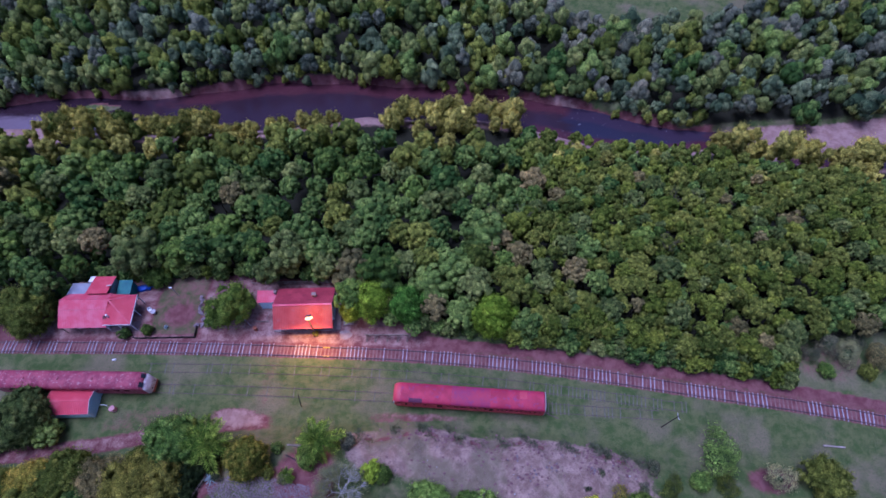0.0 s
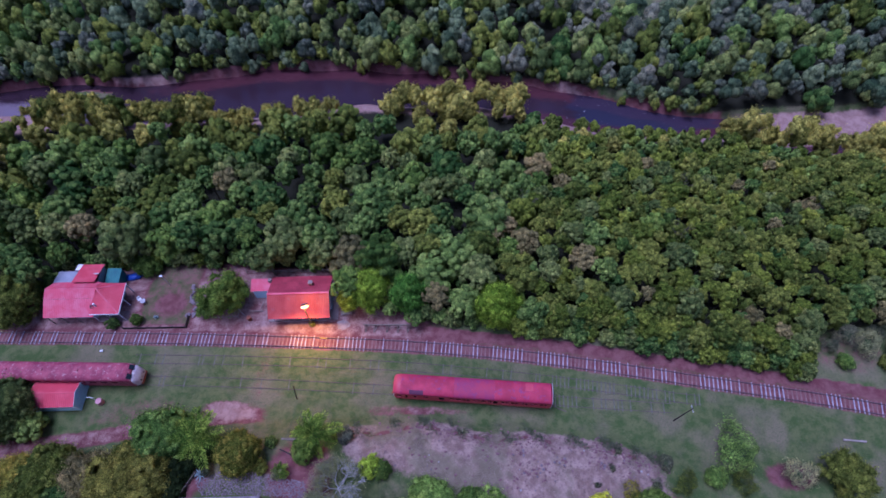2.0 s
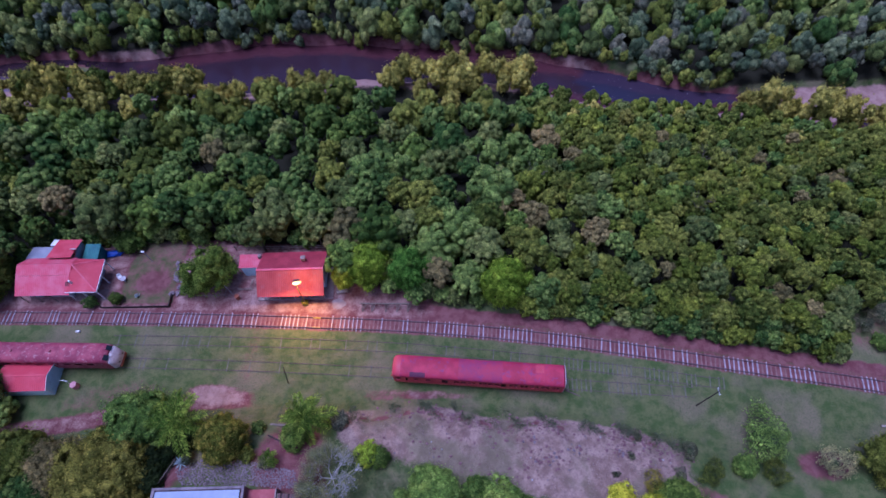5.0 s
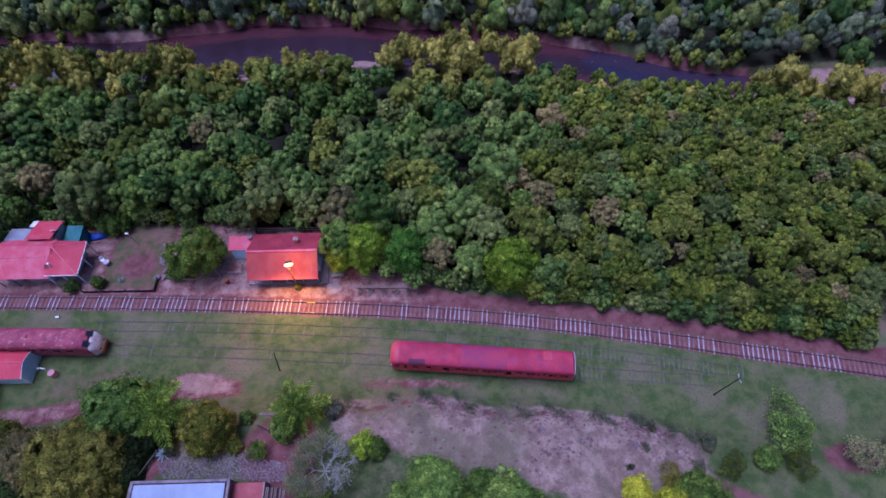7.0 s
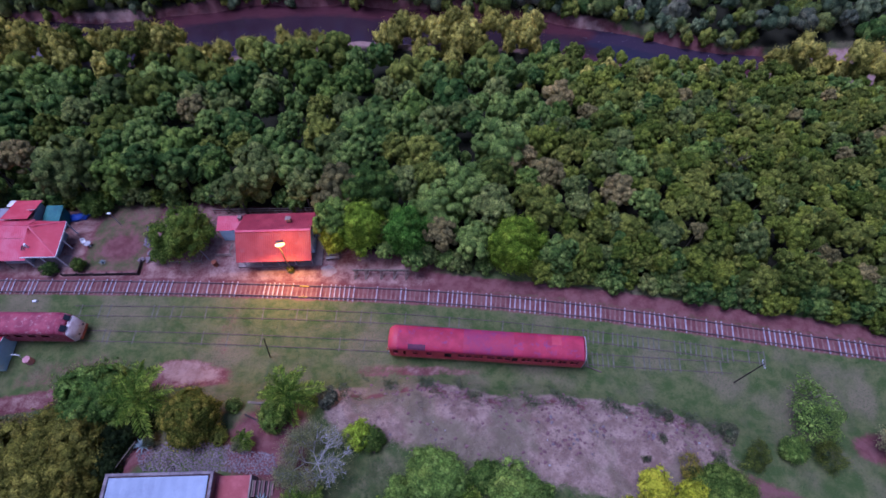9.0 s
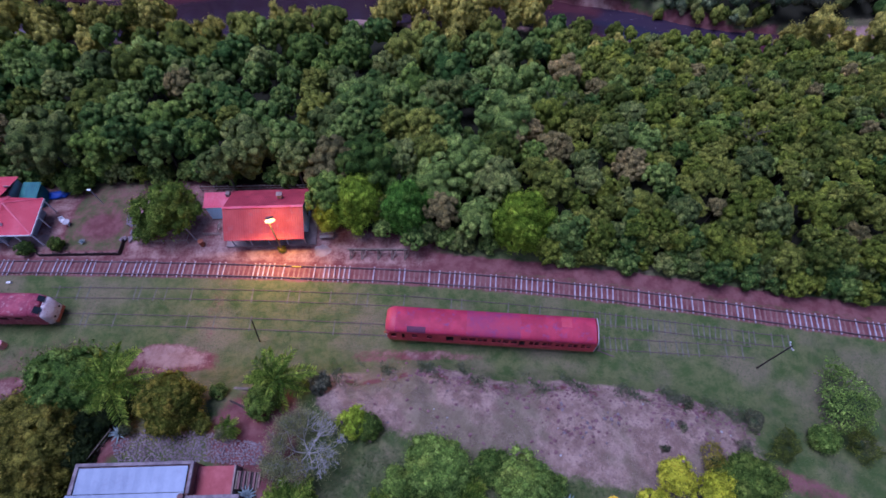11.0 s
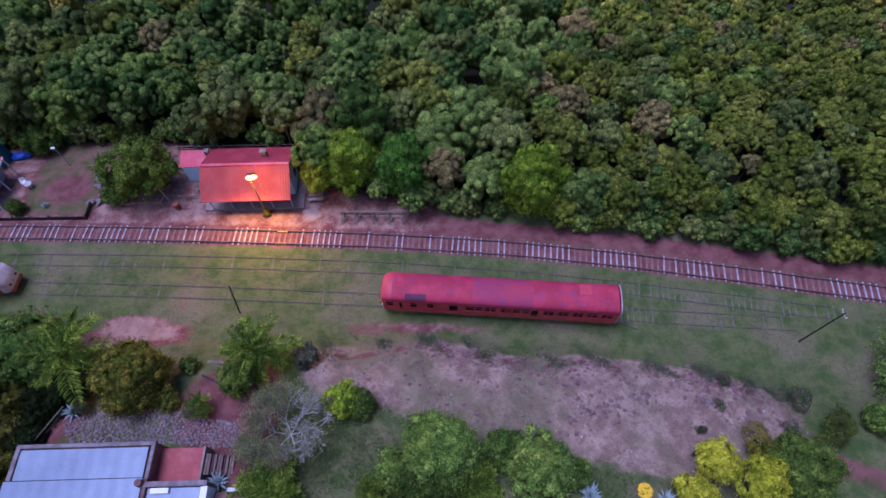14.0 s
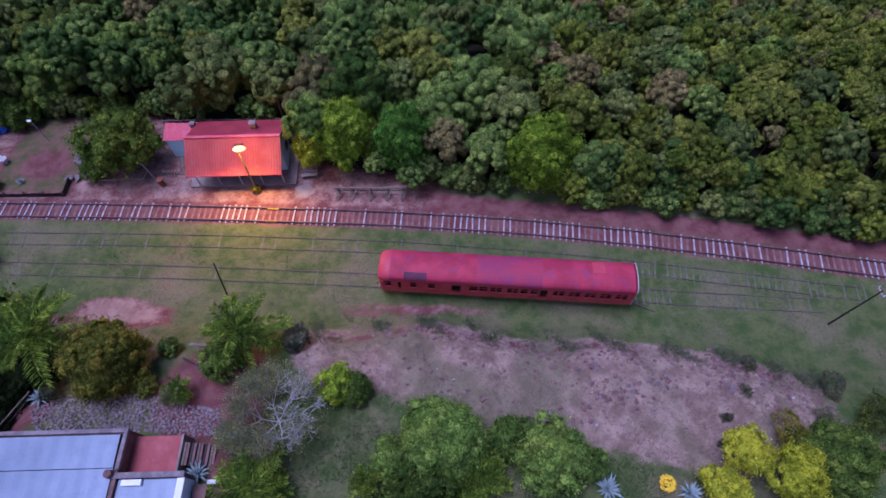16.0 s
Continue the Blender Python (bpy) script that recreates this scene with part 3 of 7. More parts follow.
# ---- walls with openings, and windows ----
def wall(x0, x1, y0, y1, z0, z1, openings=(), bm=None):
    """A wall along x between y0 and y1, in one piece; openings: (xa, xb, za, zb), cut through it."""
    bm = bm or bmesh.new()
    xs = sorted({x0, x1, *(o[0] for o in openings), *(o[1] for o in openings)})
    zs = sorted({z0, z1, *(o[2] for o in openings), *(o[3] for o in openings)})
    v = {}

    def at(i, j, y):
        if (i, j, y) not in v:
            v[i, j, y] = bm.verts.new((xs[i], y, zs[j]))
        return v[i, j, y]

    def solid(i, j):
        if not (0 <= i < len(xs) - 1 and 0 <= j < len(zs) - 1):
            return False
        x, z = (xs[i] + xs[i + 1]) / 2, (zs[j] + zs[j + 1]) / 2
        return not any(a < x < b and c < z < d for a, b, c, d in openings)

    for i in range(len(xs) - 1):
        for j in range(len(zs) - 1):
            if not solid(i, j):
                continue
            bm.faces.new((at(i, j, y0), at(i + 1, j, y0), at(i + 1, j + 1, y0), at(i, j + 1, y0)))
            bm.faces.new((at(i, j, y1), at(i, j + 1, y1), at(i + 1, j + 1, y1), at(i + 1, j, y1)))
            for di, dj, a, b in ((-1, 0, (i, j), (i, j + 1)), (1, 0, (i + 1, j), (i + 1, j + 1)), (0, -1, (i, j), (i + 1, j)), (0, 1, (i, j + 1), (i + 1, j + 1))):
                if not solid(i + di, j + dj):
                    bm.faces.new((at(*a, y0), at(*b, y0), at(*b, y1), at(*a, y1)))
    bmesh.ops.recalc_face_normals(bm, faces=bm.faces)
    return bm


def turned(bm, m):
    bmesh.ops.transform(bm, matrix=m, verts=bm.verts)
    return bm


def window(parent, xa, xb, y, za, zb, m=Matrix(), frame_mat=None, name="window"):
    """A framed window in an opening, its pane a little behind the wall's face."""
    fr = frame_mat or WHITE
    bm = bmesh.new()
    t = 0.05
    box(xa, xa + t, y - 0.03, y + 0.05, za, zb, bm)
    box(xb - t, xb, y - 0.03, y + 0.05, za, zb, bm)
    box(xa + t, xb - t, y - 0.03, y + 0.05, zb - t, zb, bm)
    box(xa + t, xb - t, y - 0.03, y + 0.05, za, za + t, bm)
    w = part(name, turned(bm, m), fr, parent)
    part("pane", turned(box(xa + t, xb - t, y + 0.0, y + 0.02, za + t, zb - t), m), GLASS, w)
    return w


# ---- the red coach ----
def arch(x, half, zs, rise, n=14):
    return [(x, half * math.cos(math.pi * i / n), zs + rise * math.sin(math.pi * i / n) ** 0.75) for i in range(n + 1)]


def roof_piece(sections, thick=0.05):
    bm = bmesh.new()
    rings = []
    for pts in sections:
        rings.append(([bm.verts.new(p) for p in pts], [bm.verts.new((p[0], p[1] * 0.97, p[2] - thick)) for p in pts]))
    for (a, b), (c, d) in zip(rings, rings[1:]):
        for i in range(len(a) - 1):
            bm.faces.new((a[i], c[i], c[i + 1], a[i + 1]))
            bm.faces.new((b[i], b[i + 1], d[i + 1], d[i]))
        bm.faces.new((a[0], b[0], d[0], c[0]))
        bm.faces.new((a[-1], c[-1], d[-1], b[-1]))
    for a, b in (rings[0], rings[-1]):
        for i in range(len(a) - 1):
            bm.faces.new((a[i], a[i + 1], b[i + 1], b[i]))
    bmesh.ops.recalc_face_normals(bm, faces=bm.faces)
    return bm


MAUVE = worn("mauve_faded_coach_paint", (0.26, 0.032, 0.085), (0.34, 0.034, 0.070), (0.17, 0.045, 0.13), 0.7, 5, 0.65, 0.0, 0.1, 0.8)
PINKISH = worn("pale_red_roof_paint", (0.42, 0.045, 0.07), (0.46, 0.062, 0.090), (0.32, 0.05, 0.09), 0.8, 6, 0.5, 0.0, 0.1, 0.7)
BARE_PATCH = worn("bare_dark_purple_paint", (0.085, 0.028, 0.055), (0.13, 0.035, 0.065), (0.25, 0.04, 0.07), 1.6, 9, 0.7)


def wheelset(parent, x):
    bm = bmesh.new()
    for s in (-0.75, 0.75):
        bar((x, s - 0.06, 0.45), (x, s + 0.06, 0.45), 0.45, 0.45, bm, 18)
        bar((x, s * 0.86 - 0.02, 0.45), (x, s * 0.86 + 0.02, 0.45), 0.49, 0.49, bm, 18)
    bar((x, -0.8, 0.45), (x, 0.8, 0.45), 0.07, 0.07, bm)
    part("wheelset", bm, RAIL_STEEL, parent, "rusty iron wheels on an axle")


def bogie(parent, x):
    bm = bmesh.new()
    for s in (-1, 1):
        box(x - 1.5, x + 1.5, s * 0.98 - 0.06, s * 0.98 + 0.06, 0.42, 0.66, bm, 0.03)
    box(x - 0.2, x + 0.2, -1.0, 1.0, 0.55, 0.8, bm)
    b = part("bogie", bm, DARK_WOOD, parent, "dark iron bogie frame")
    wheelset(b, x - 1.1)
    wheelset(b, x + 1.1)


def build_coach():
    x0, y0, x1, y1 = -7.45, 21.95, 14.0, 20.1
    rz = math.degrees(math.atan2(y1 - y0, x1 - x0))
    L = math.hypot(x1 - x0, y1 - y0) / 2
    cx, cy = (x0 + x1) / 2, (y0 + y1) / 2
    c = thing("railway_coach", cx, cy, land_at(cx, cy) + 0.16, rz, "disused red passenger coach with a patched faded roof on a siding", "railway coach")
    W = 1.38
    px = lambda v: (v - 668) / 459 * 2 * L - L
    holes = [(680, 692, 0), (704, 710, 1), (726, 738, 0), (759, 771, 0), (802, 818, 1), (834, 849, 0), (852, 866, 0), (872, 881, 0), (883, 892, 0), (902, 911, 0), (913, 922, 0), (926, 939, 0),
             (944, 957, 0), (961, 974, 1), (984, 993, 0), (995, 1004, 0), (1012, 1021, 0), (1023, 1032, 0), (1041, 1050, 0), (1052, 1060, 0), (1068, 1077, 0), (1079, 1088, 0), (1096, 1105, 0), (1107, 1116, 0)]
    ops = [(px(a), px(b), 1.25 if d else 1.72, 2.58) for a, b, d in holes]
    side = wall(-L + 0.45, L - 0.03, -W, -W + 0.06, 0.85, 2.98, ops)
    part("side_wall", side, COACH_SIDE, c, "rust-streaked red side with window openings")
    part("side_wall", wall(-L + 0.45, L - 0.03, W - 0.06, W, 0.85, 2.98, ops), COACH_SIDE, c, "rust-streaked red side with window openings")
    part("floor", box(-L + 0.4, L - 0.1, -W + 0.07, W - 0.07, 0.9, 1.0), DARK_WOOD, c, "dark timber floor")
    # Added near-black sheet; the unlit interior is put into its colour
    part("dark_backing", box(-L + 0.5, L - 0.1, 0.2, 0.25, 1.004, 2.97), DARK, c, "near-black sheet for the unlit interior")
    for a, b, d in holes:
        if not d:
            part("window_sill", box(px(a), px(b), -W - 0.022, -W - 0.002, 1.66, 1.72), PALE_RED, c)
            part("window_bar", box(px(a), px(b), -W + 0.02, -W + 0.045, 2.2, 2.25), PALE_RED, c)
    part("waist_rail", box(-L + 0.5, L - 0.1, -W - 0.02, -W - 0.002, 1.50, 1.56), COACH_SIDE, c)
    part("sole_bar", box(-L + 0.45, L - 0.05, -W - 0.035, -W + 0.02, 0.74, 0.90, bevel=0.01), RUST, c, "rusty sole bar")
    part("sole_bar", box(-L + 0.45, L - 0.05, W - 0.02, W + 0.035, 0.74, 0.90, bevel=0.01), RUST, c, "rusty sole bar")
    cuts = [(690, 716, COACH_RED), (716, 766, COACH_RED), (766, 845, COACH_RED), (845, 898, MAUVE), (898, 962, MAUVE), (962, 1036, COACH_RED), (1036, 1072, COACH_RED), (1072, 1124, COACH_RED)]
    for a, b, m in cuts:
        n = 4
        secs = [arch(px(a) + (px(b) - px(a)) * i / n - (0.004 if i == n else 0), W + 0.04, 2.96, 0.72) for i in range(n + 1)]
        part("roof_panel", roof_piece(secs), m, c)
    # rounded left end of the roof and of the body
    secs = []
    for i in range(7):
        u = i / 6
        x = px(690) - 0.004 - u * (px(690) + L)
        k = math.sqrt(max(0.0, 1 - (u * 0.93) ** 2.4))
        secs.append(arch(x, (W + 0.04) * (0.62 + 0.38 * k), 2.96 - 0.45 * (1 - k), 0.72 * (0.35 + 0.65 * k)))
    part("roof_end", roof_piece(secs), PINKISH, c, "rounded pale red roof end")
    bm = bmesh.new()
    plan = [(-L + 0.45, -W)] + [(-L + 0.45 * (1 - math.sin(a)), -W + 0.5 * (1 - math.cos(a)) * 1.0) for a in (0.4, 0.8, 1.2, 1.5)]
    plan += [(x, -y) for x, y in plan[::-1]]
    low = [bm.verts.new((x, y, 0.78)) for x, y in plan]
    top = [bm.verts.new((x, y, 2.55)) for x, y in plan]
    for i in range(len(plan) - 1):
        bm.faces.new((low[i], low[i + 1], top[i + 1], top[i]))
    bm.faces.new(top)
    bm.faces.new(low[::-1])
    part("end_wall", bm, COACH_SIDE, c, "rounded red end wall")
    part("buffer_beam", box(-L - 0.05, -L + 0.12, -1.0, 1.0, 0.72, 1.15, bevel=0.03), WHITE, c, "chipped white buffer beam")
    for s in (-0.7, 0.7):
        part("buffer", bar((-L - 0.35, s, 0.95), (-L - 0.05, s, 0.95), 0.17, 0.08), RUST, c, "rusty round buffer")
    # flat right end with pale corner strips and a gangway
    e = arch(L, W, 2.94, 0.68)
    bm = bmesh.new()
    f = [bm.verts.new((L - 0.028, p[1], p[2])) for p in e] + [bm.verts.new((L - 0.028, -W, 0.85)), bm.verts.new((L - 0.028, W, 0.85))]
    g = [bm.verts.new((L + 0.03, v.co.y, v.co.z)) for v in f]
    bm.faces.new(f[::-1])
    bm.faces.new(g)
    for i in range(len(f)):
        j = (i + 1) % len(f)
        bm.faces.new((f[i], f[j], g[j], g[i]))
    bmesh.ops.recalc_face_normals(bm, faces=bm.faces)
    part("end_wall", bm, COACH_SIDE, c, "flat red end wall")
    part("end_rim", roof_piece([arch(L + 0.0, W + 0.05, 2.97, 0.74), arch(L + 0.07, W + 0.05, 2.97, 0.74)], 0.07), GREY_PAINT, c, "pale worn end rim")
    part("corner_strip", box(L + 0.034, L + 0.1, -W - 0.02, -W + 0.12, 0.85, 2.96), GREY_PAINT, c, "pale worn corner strip")
    part("gangway", box(L + 0.034, L + 0.3, -0.5, 0.5, 0.95, 2.9, bevel=0.04), DARK_WOOD, c, "dark gangway frame")
    bogie(c, -L + 3.2)
    bogie(c, L - 3.2)
    part("underframe", box(-3.0, 0.5, -0.9, 0.9, 0.35, 0.72, bevel=0.05), DARK_WOOD, c, "dark equipment box")
    bm = bmesh.new()
    for a in (0.18, 0.72):
        box(-L + 1.2, L - 0.6, (a - 0.45) * 2 - 0.07, (a - 0.45) * 2 + 0.07, 0.62, 0.86, bm)
    part("frame_beam", bm, DARK_WOOD, c)
    dark = roof_piece([arch(px(v), W + 0.058, 2.972, 0.735)[10:14] for v in (716, 735, 757)], 0.01)
    part("roof_patch", dark, BARE_PATCH, c, "dark bare patch on the roof")
    part("roof_patch", roof_piece([arch(px(v), W + 0.052, 2.965, 0.725)[3:8] for v in (1050, 1060, 1072)], 0.01), PINKISH, c, "pale patch on the roof")


build_coach()


def build_railcar():
    x0, x1 = -65.3, -43.2
    y0, y1 = float(along(x0, TRACK_3)) + 0.22, float(along(x1, TRACK_3)) + 0.2
    L = math.hypot(x1 - x0, y1 - y0) / 2
    c = thing("diesel_railcar", (x0 + x1) / 2, (y0 + y1) / 2, land_at(-54, 24.2) + 0.16, math.degrees(math.atan2(y1 - y0, x1 - x0)), "abandoned maroon diesel railcar with a dirty white nose", "railcar")
    W = 1.3
    ops = [(-L + 1.5 + i * 1.55, -L + 2.45 + i * 1.55, 2.0, 2.6) for i in range(12)]
    for s, (a, b) in ((-1, (-W, -W + 0.06)), (1, (W - 0.06, W))):
        part("side_wall", wall(-L + 0.1, L - 1.6, a, b, 0.8, 2.95, ops), RAILCAR_ROOF, c)
    # Added sheet as in the coach, near black for the unlit interior
    part("dark_backing", box(-L + 0.2, L - 1.7, -0.05, 0.0, 0.9, 2.95), DARK, c)
    part("floor", box(-L + 0.2, L - 1.7, -W + 0.07, W - 0.07, 0.84, 0.898), DARK_WOOD, c)
    n = 5
    edges = [-L, -L * 0.55, -L * 0.1, L * 0.3, L * 0.62, L - 1.6]
    for i in range(n):
        a, b = edges[i], edges[i + 1] - 0.004
        part("roof_panel", roof_piece([arch(a + (b - a) * k / 3, W + 0.04, 2.93, 0.75) for k in range(4)]), RAILCAR_ROOF, c)
    part("end_wall", box(-L - 0.05, -L + 0.09, -W, W, 0.8, 2.9), RAILCAR_ROOF, c)
    # nose: sloping and rounded in plan
    def ring(x, half, zs, rise, zb):
        a = arch(x, half, zs, rise)
        return [(x, half, zb)] + a + [(x, -half, zb)]
    secs = []
    for u in (0, 0.2, 0.4, 0.58, 0.74, 0.87, 0.96, 1.0):
        k = math.sqrt(max(0, 1 - u ** 2.6))
        secs.append(ring(L - 1.596 + 1.6 * u, W * (0.52 + 0.48 * k), 2.93 - 1.35 * u ** 1.7, 0.75 * (0.25 + 0.75 * k), 0.75))
    def shell(rows):
        bm = bmesh.new()
        rings = [[bm.verts.new(p) for p in s] for s in rows]
        for a, b in zip(rings, rings[1:]):
            for i in range(len(a) - 1):
                bm.faces.new((a[i], b[i], b[i + 1], a[i + 1]))
        bm.faces.new(rings[-1])
        bm.faces.new(rings[0][::-1])
        bmesh.ops.recalc_face_normals(bm, faces=bm.faces)
        return bm
    part("cab_roof", shell(secs[:4]), RAILCAR_ROOF, c, "worn maroon cab roof", soft=True)
    nose = part("nose", shell(secs[3:]), RAILCAR_FACE, c, "dirty white rounded nose", soft=True)
    for s in (-1, 1):
        bm = turned(box(-0.32, 0.32, -0.36, 0.36, -0.04, 0.04, bevel=0.02), Matrix.Translation((L - 0.84, s * 0.66, 3.24)) @ Matrix.Rotation(radians(43), 4, "Y") @ Matrix.Rotation(radians(-s * 16), 4, "X"))
        part("windscreen", bm, GLASS, nose, "dark empty windscreen")
    part("nose_panel", turned(box(-0.45, 0.35, -0.2, 0.2, -0.03, 0.04, bevel=0.02), Matrix.Translation((L - 1.05, 0, 3.46)) @ Matrix.Rotation(radians(30), 4, "Y")), RAILCAR_ROOF, nose, "maroon centre panel")
    for s in (-0.75, 0.75):
        part("headlight", bar((L - 0.06, s * 0.8, 1.45), (L + 0.06, s * 0.8, 1.45), 0.13, 0.12), DARK, nose)
    part("buffer_beam", box(L - 0.15, L + 0.1, -0.95, 0.95, 0.6, 0.95, bevel=0.03), RUST, c)
    bogie(c, -L + 3.4)
    bogie(c, L - 3.6)
    part("underframe", box(-3.0, 2.5, -1.0, 1.0, 0.35, 0.79, bevel=0.05), DARK_WOOD, c)
    for v in (-7, -2, 3):
        part("roof_vent", bar((v, 0, 3.6), (v, 0, 3.82), 0.22, 0.18, None, 10), RAILCAR_ROOF, c)


build_railcar()


# ---- the hut beside the railcar ----
def build_hut():
    c = thing("corrugated_hut", -54.55, 21.6, land_at(-54.55, 21.6) - 0.05, 0.4, "small hut with a red gable roof and pale blue walls", "hut")
    X, Y, E, R = 3.1, 1.72, 2.1, 2.75
    for s in (-1, 1):
        part("wall", wall(-X, X, s * Y - 0.04, s * Y + 0.04, 0, E), BLUE_WALL, c)
        part("roof_slope", sheet((-X - 0.1, s * (Y + 0.12), E + 0.03), (X + 0.1, s * (Y + 0.12), E + 0.03), (-X - 0.1, 0, R + 0.05), (X + 0.1, 0, R + 0.05)), HOUSE_RED, c, "red corrugated roof sheets")
    for s in (-1, 1):
        bm = bmesh.new()
        pts = [(-Y - 0.045, 0), (Y + 0.045, 0), (Y + 0.045, E), (0, R - 0.06), (-Y - 0.045, E)]
        a = [bm.verts.new((s * (X + 0.002), y, z)) for y, z in pts]
        b = [bm.verts.new((s * (X + 0.08), y, z)) for y, z in pts]
        bm.faces.new(a)
        bm.faces.new(b[::-1])
        for i in range(5):
            bm.faces.new((a[i], b[i], b[(i + 1) % 5], a[(i + 1) % 5]))
        bmesh.ops.recalc_face_normals(bm, faces=bm.faces)
        part("gable_wall", bm, BLUE_WALL, c)
    part("door", box(X + 0.082, X + 0.12, -0.4, 0.4, 0.05, 1.9), BLUE_WALL, c, "pale blue plank door")
    part("bargeboard", beam((X + 0.13, -Y - 0.12, E - 0.02), (X + 0.13, 0, R + 0.0), 0.04, 0.09, beam((X + 0.13, Y + 0.12, E - 0.02), (X + 0.13, 0, R + 0.0), 0.04, 0.09)), WHITE, c)
    part("ridge_cap", beam((-X - 0.1, 0, R + 0.08), (X + 0.1, 0, R + 0.08), 0.24, 0.05), HOUSE_RED, c)
    p = thing("water_drum", -48.9, 20.9, land_at(-48.9, 20.9), 0, "faded pink plastic water drum on the grass", "drum")
    bm = bar((0, 0, 0), (0, 0, 0.85), 0.42, 0.42, None, 18)
    part("body", bm, PINK, p)
    part("lid", bar((0, 0, 0.852), (0, 0, 0.92), 0.44, 0.40, None, 18), PINK, p)
    t = thing("standpipe", -49.9, 21.3, land_at(-49.9, 21.3), 0, "thin pale standpipe with a crossbar", "pipe")
    part("pipe", bar((0, 0, 0), (0, 0, 1.5), 0.05), WHITE, t)
    part("crossbar", bar((-0.5, 0, 1.45), (0.6, -0.1, 1.45), 0.035), WHITE, t)


build_hut()


# ---- the station house with its lamp ----
def gable(parent, x, ya, yb, yr, E1, E2, R, mat, name="gable_wall"):
    bm = bmesh.new()
    pts = [(ya, 0), (yb, 0), (yb, E2), (yr, R), (ya, E1)]
    a = [bm.verts.new((x - 0.08, y, z)) for y, z in pts]
    b = [bm.verts.new((x + 0.08, y, z)) for y, z in pts]
    bm.faces.new(a)
    bm.faces.new(b[::-1])
    for i in range(5):
        bm.faces.new((a[i], b[i], b[(i + 1) % 5], a[(i + 1) % 5]))
    bmesh.ops.recalc_face_normals(bm, faces=bm.faces)
    return part(name, bm, mat, parent)


def build_station():
    g = land_at(-22, 35)
    c = thing("station_house", -21.8, 35.2, g, 0.6, "small station house with red corrugated roof and pale blue walls", "house")
    X = 4.3
    part("platform", box(-X - 0.9, X + 1.0, -2.5, 3.4, -0.1, 0.22, bevel=0.03), CONCRETE, c, "worn concrete platform")
    front = [(-3.2, -2.4, 0.22, 2.3), (-1.2, -0.2, 1.2, 2.2), (1.0, 1.8, 0.22, 2.3), (2.6, 3.5, 1.2, 2.2)]
    part("front_wall", wall(-X, X, -0.7, -0.54, 0.224, 3.45, front), BLUE_WALL, c)
    for a, b, za, zb in front:
        if za > 1:
            window(c, a, b, -0.64, za, zb)
        else:
            part("door", box(a, b, -0.66, -0.6, za, zb), OLD_WOOD, c, "wooden door")
    part("back_wall", wall(-X, X, 3.2, 3.36, 0.224, 2.75), BLUE_WALL, c)
    gable(c, X - 0.085, -0.53, 3.19, -0.05, 3.45, 2.75, 4.42, BLUE_WALL)
    gable(c, -X + 0.085, -0.53, 3.19, -0.05, 3.45, 2.75, 4.42, BLUE_WALL)
    m = Matrix.Translation((X, 1.2, 0)) @ Matrix.Rotation(radians(90), 4, "Z")
    part("gable_window", turned(box(-0.4, 0.4, -0.06, -0.002, 1.3, 2.3), m), GLASS, c, "dark window")
    # Slab on the closed wall, near black for the shade inside a doorway
    part("gable_door", turned(box(0.9, 1.5, -0.06, -0.002, 0.25, 2.2), m), DARK, c, "dark doorway")
    part("front_roof", sheet((-X - 0.25, -3.05, 2.62), (X + 0.25, -3.05, 2.62), (-X - 0.25, -0.05, 4.6), (X + 0.25, -0.05, 4.6)), RED_ROOF, c, "red corrugated front roof")
    part("back_roof", sheet((-X - 0.25, 3.75, 2.72), (X + 0.25, 3.75, 2.72), (-X - 0.25, 0.0, 4.6), (X + 0.25, 0.0, 4.6)), DARK_RED, c, "maroon corrugated back roof")
    part("ridge_cap", beam((-X - 0.25, -0.02, 4.65), (X + 0.25, -0.02, 4.65), 0.30, 0.07), PALE_RED, c)
    part("gutter", beam((-X - 0.25, -3.1, 2.57), (X + 0.25, -3.1, 2.57), 0.09, 0.09), DARK_RED, c, "dull red eaves gutter")
    for x in (-4.2, -2.1, 0.0, 2.1, 4.2):
        part("veranda_post", beam((x, -2.35, 0.222), (x, -2.35, 3.0), 0.10, 0.10), GREY_PAINT, c)
    part("veranda_beam", beam((-X, -2.35, 2.95), (X, -2.35, 2.95), 0.1, 0.12), GREY_PAINT, c)
    ch = part("chimney", box(1.3, 1.85, 1.65, 2.1, 3.3, 4.35, bevel=0.02), CONCRETE, c, "pale masonry chimney")
    part("chimney_cap", box(1.24, 1.91, 1.6, 2.16, 4.352, 4.45), CONCRETE, ch)
    # lean-to annex
    ANNEX = 1.6
    part("annex_wall", wall(-7.6, -X - 0.01, ANNEX, ANNEX + 0.14, 0, 2.5, [(-5.7, -5.1, 1.2, 1.9)]), BLUE_WALL, c)
    window(c, -5.7, -5.1, ANNEX + 0.06, 1.2, 1.9, name="annex_window")
    part("annex_wall", wall(-7.6, -X - 0.01, 3.0, 3.14, 0, 2.75), BLUE_WALL, c)
    part("annex_side", box(-7.6, -7.46, ANNEX + 0.145, 2.995, 0, 2.5), BLUE_WALL, c)
    part("annex_roof", sheet((-7.8, ANNEX - 0.12, 2.56), (-X - 0.27, ANNEX - 0.12, 2.56), (-7.8, 3.4, 3.0), (-X - 0.27, 3.4, 3.0)), PALE_RED, c, "red corrugated annex roof")
    part("annex_vent", box(-5.1, -4.62, 2.7, 3.2, 2.9, 3.45, bevel=0.02), CONCRETE, c, "grey block vent")
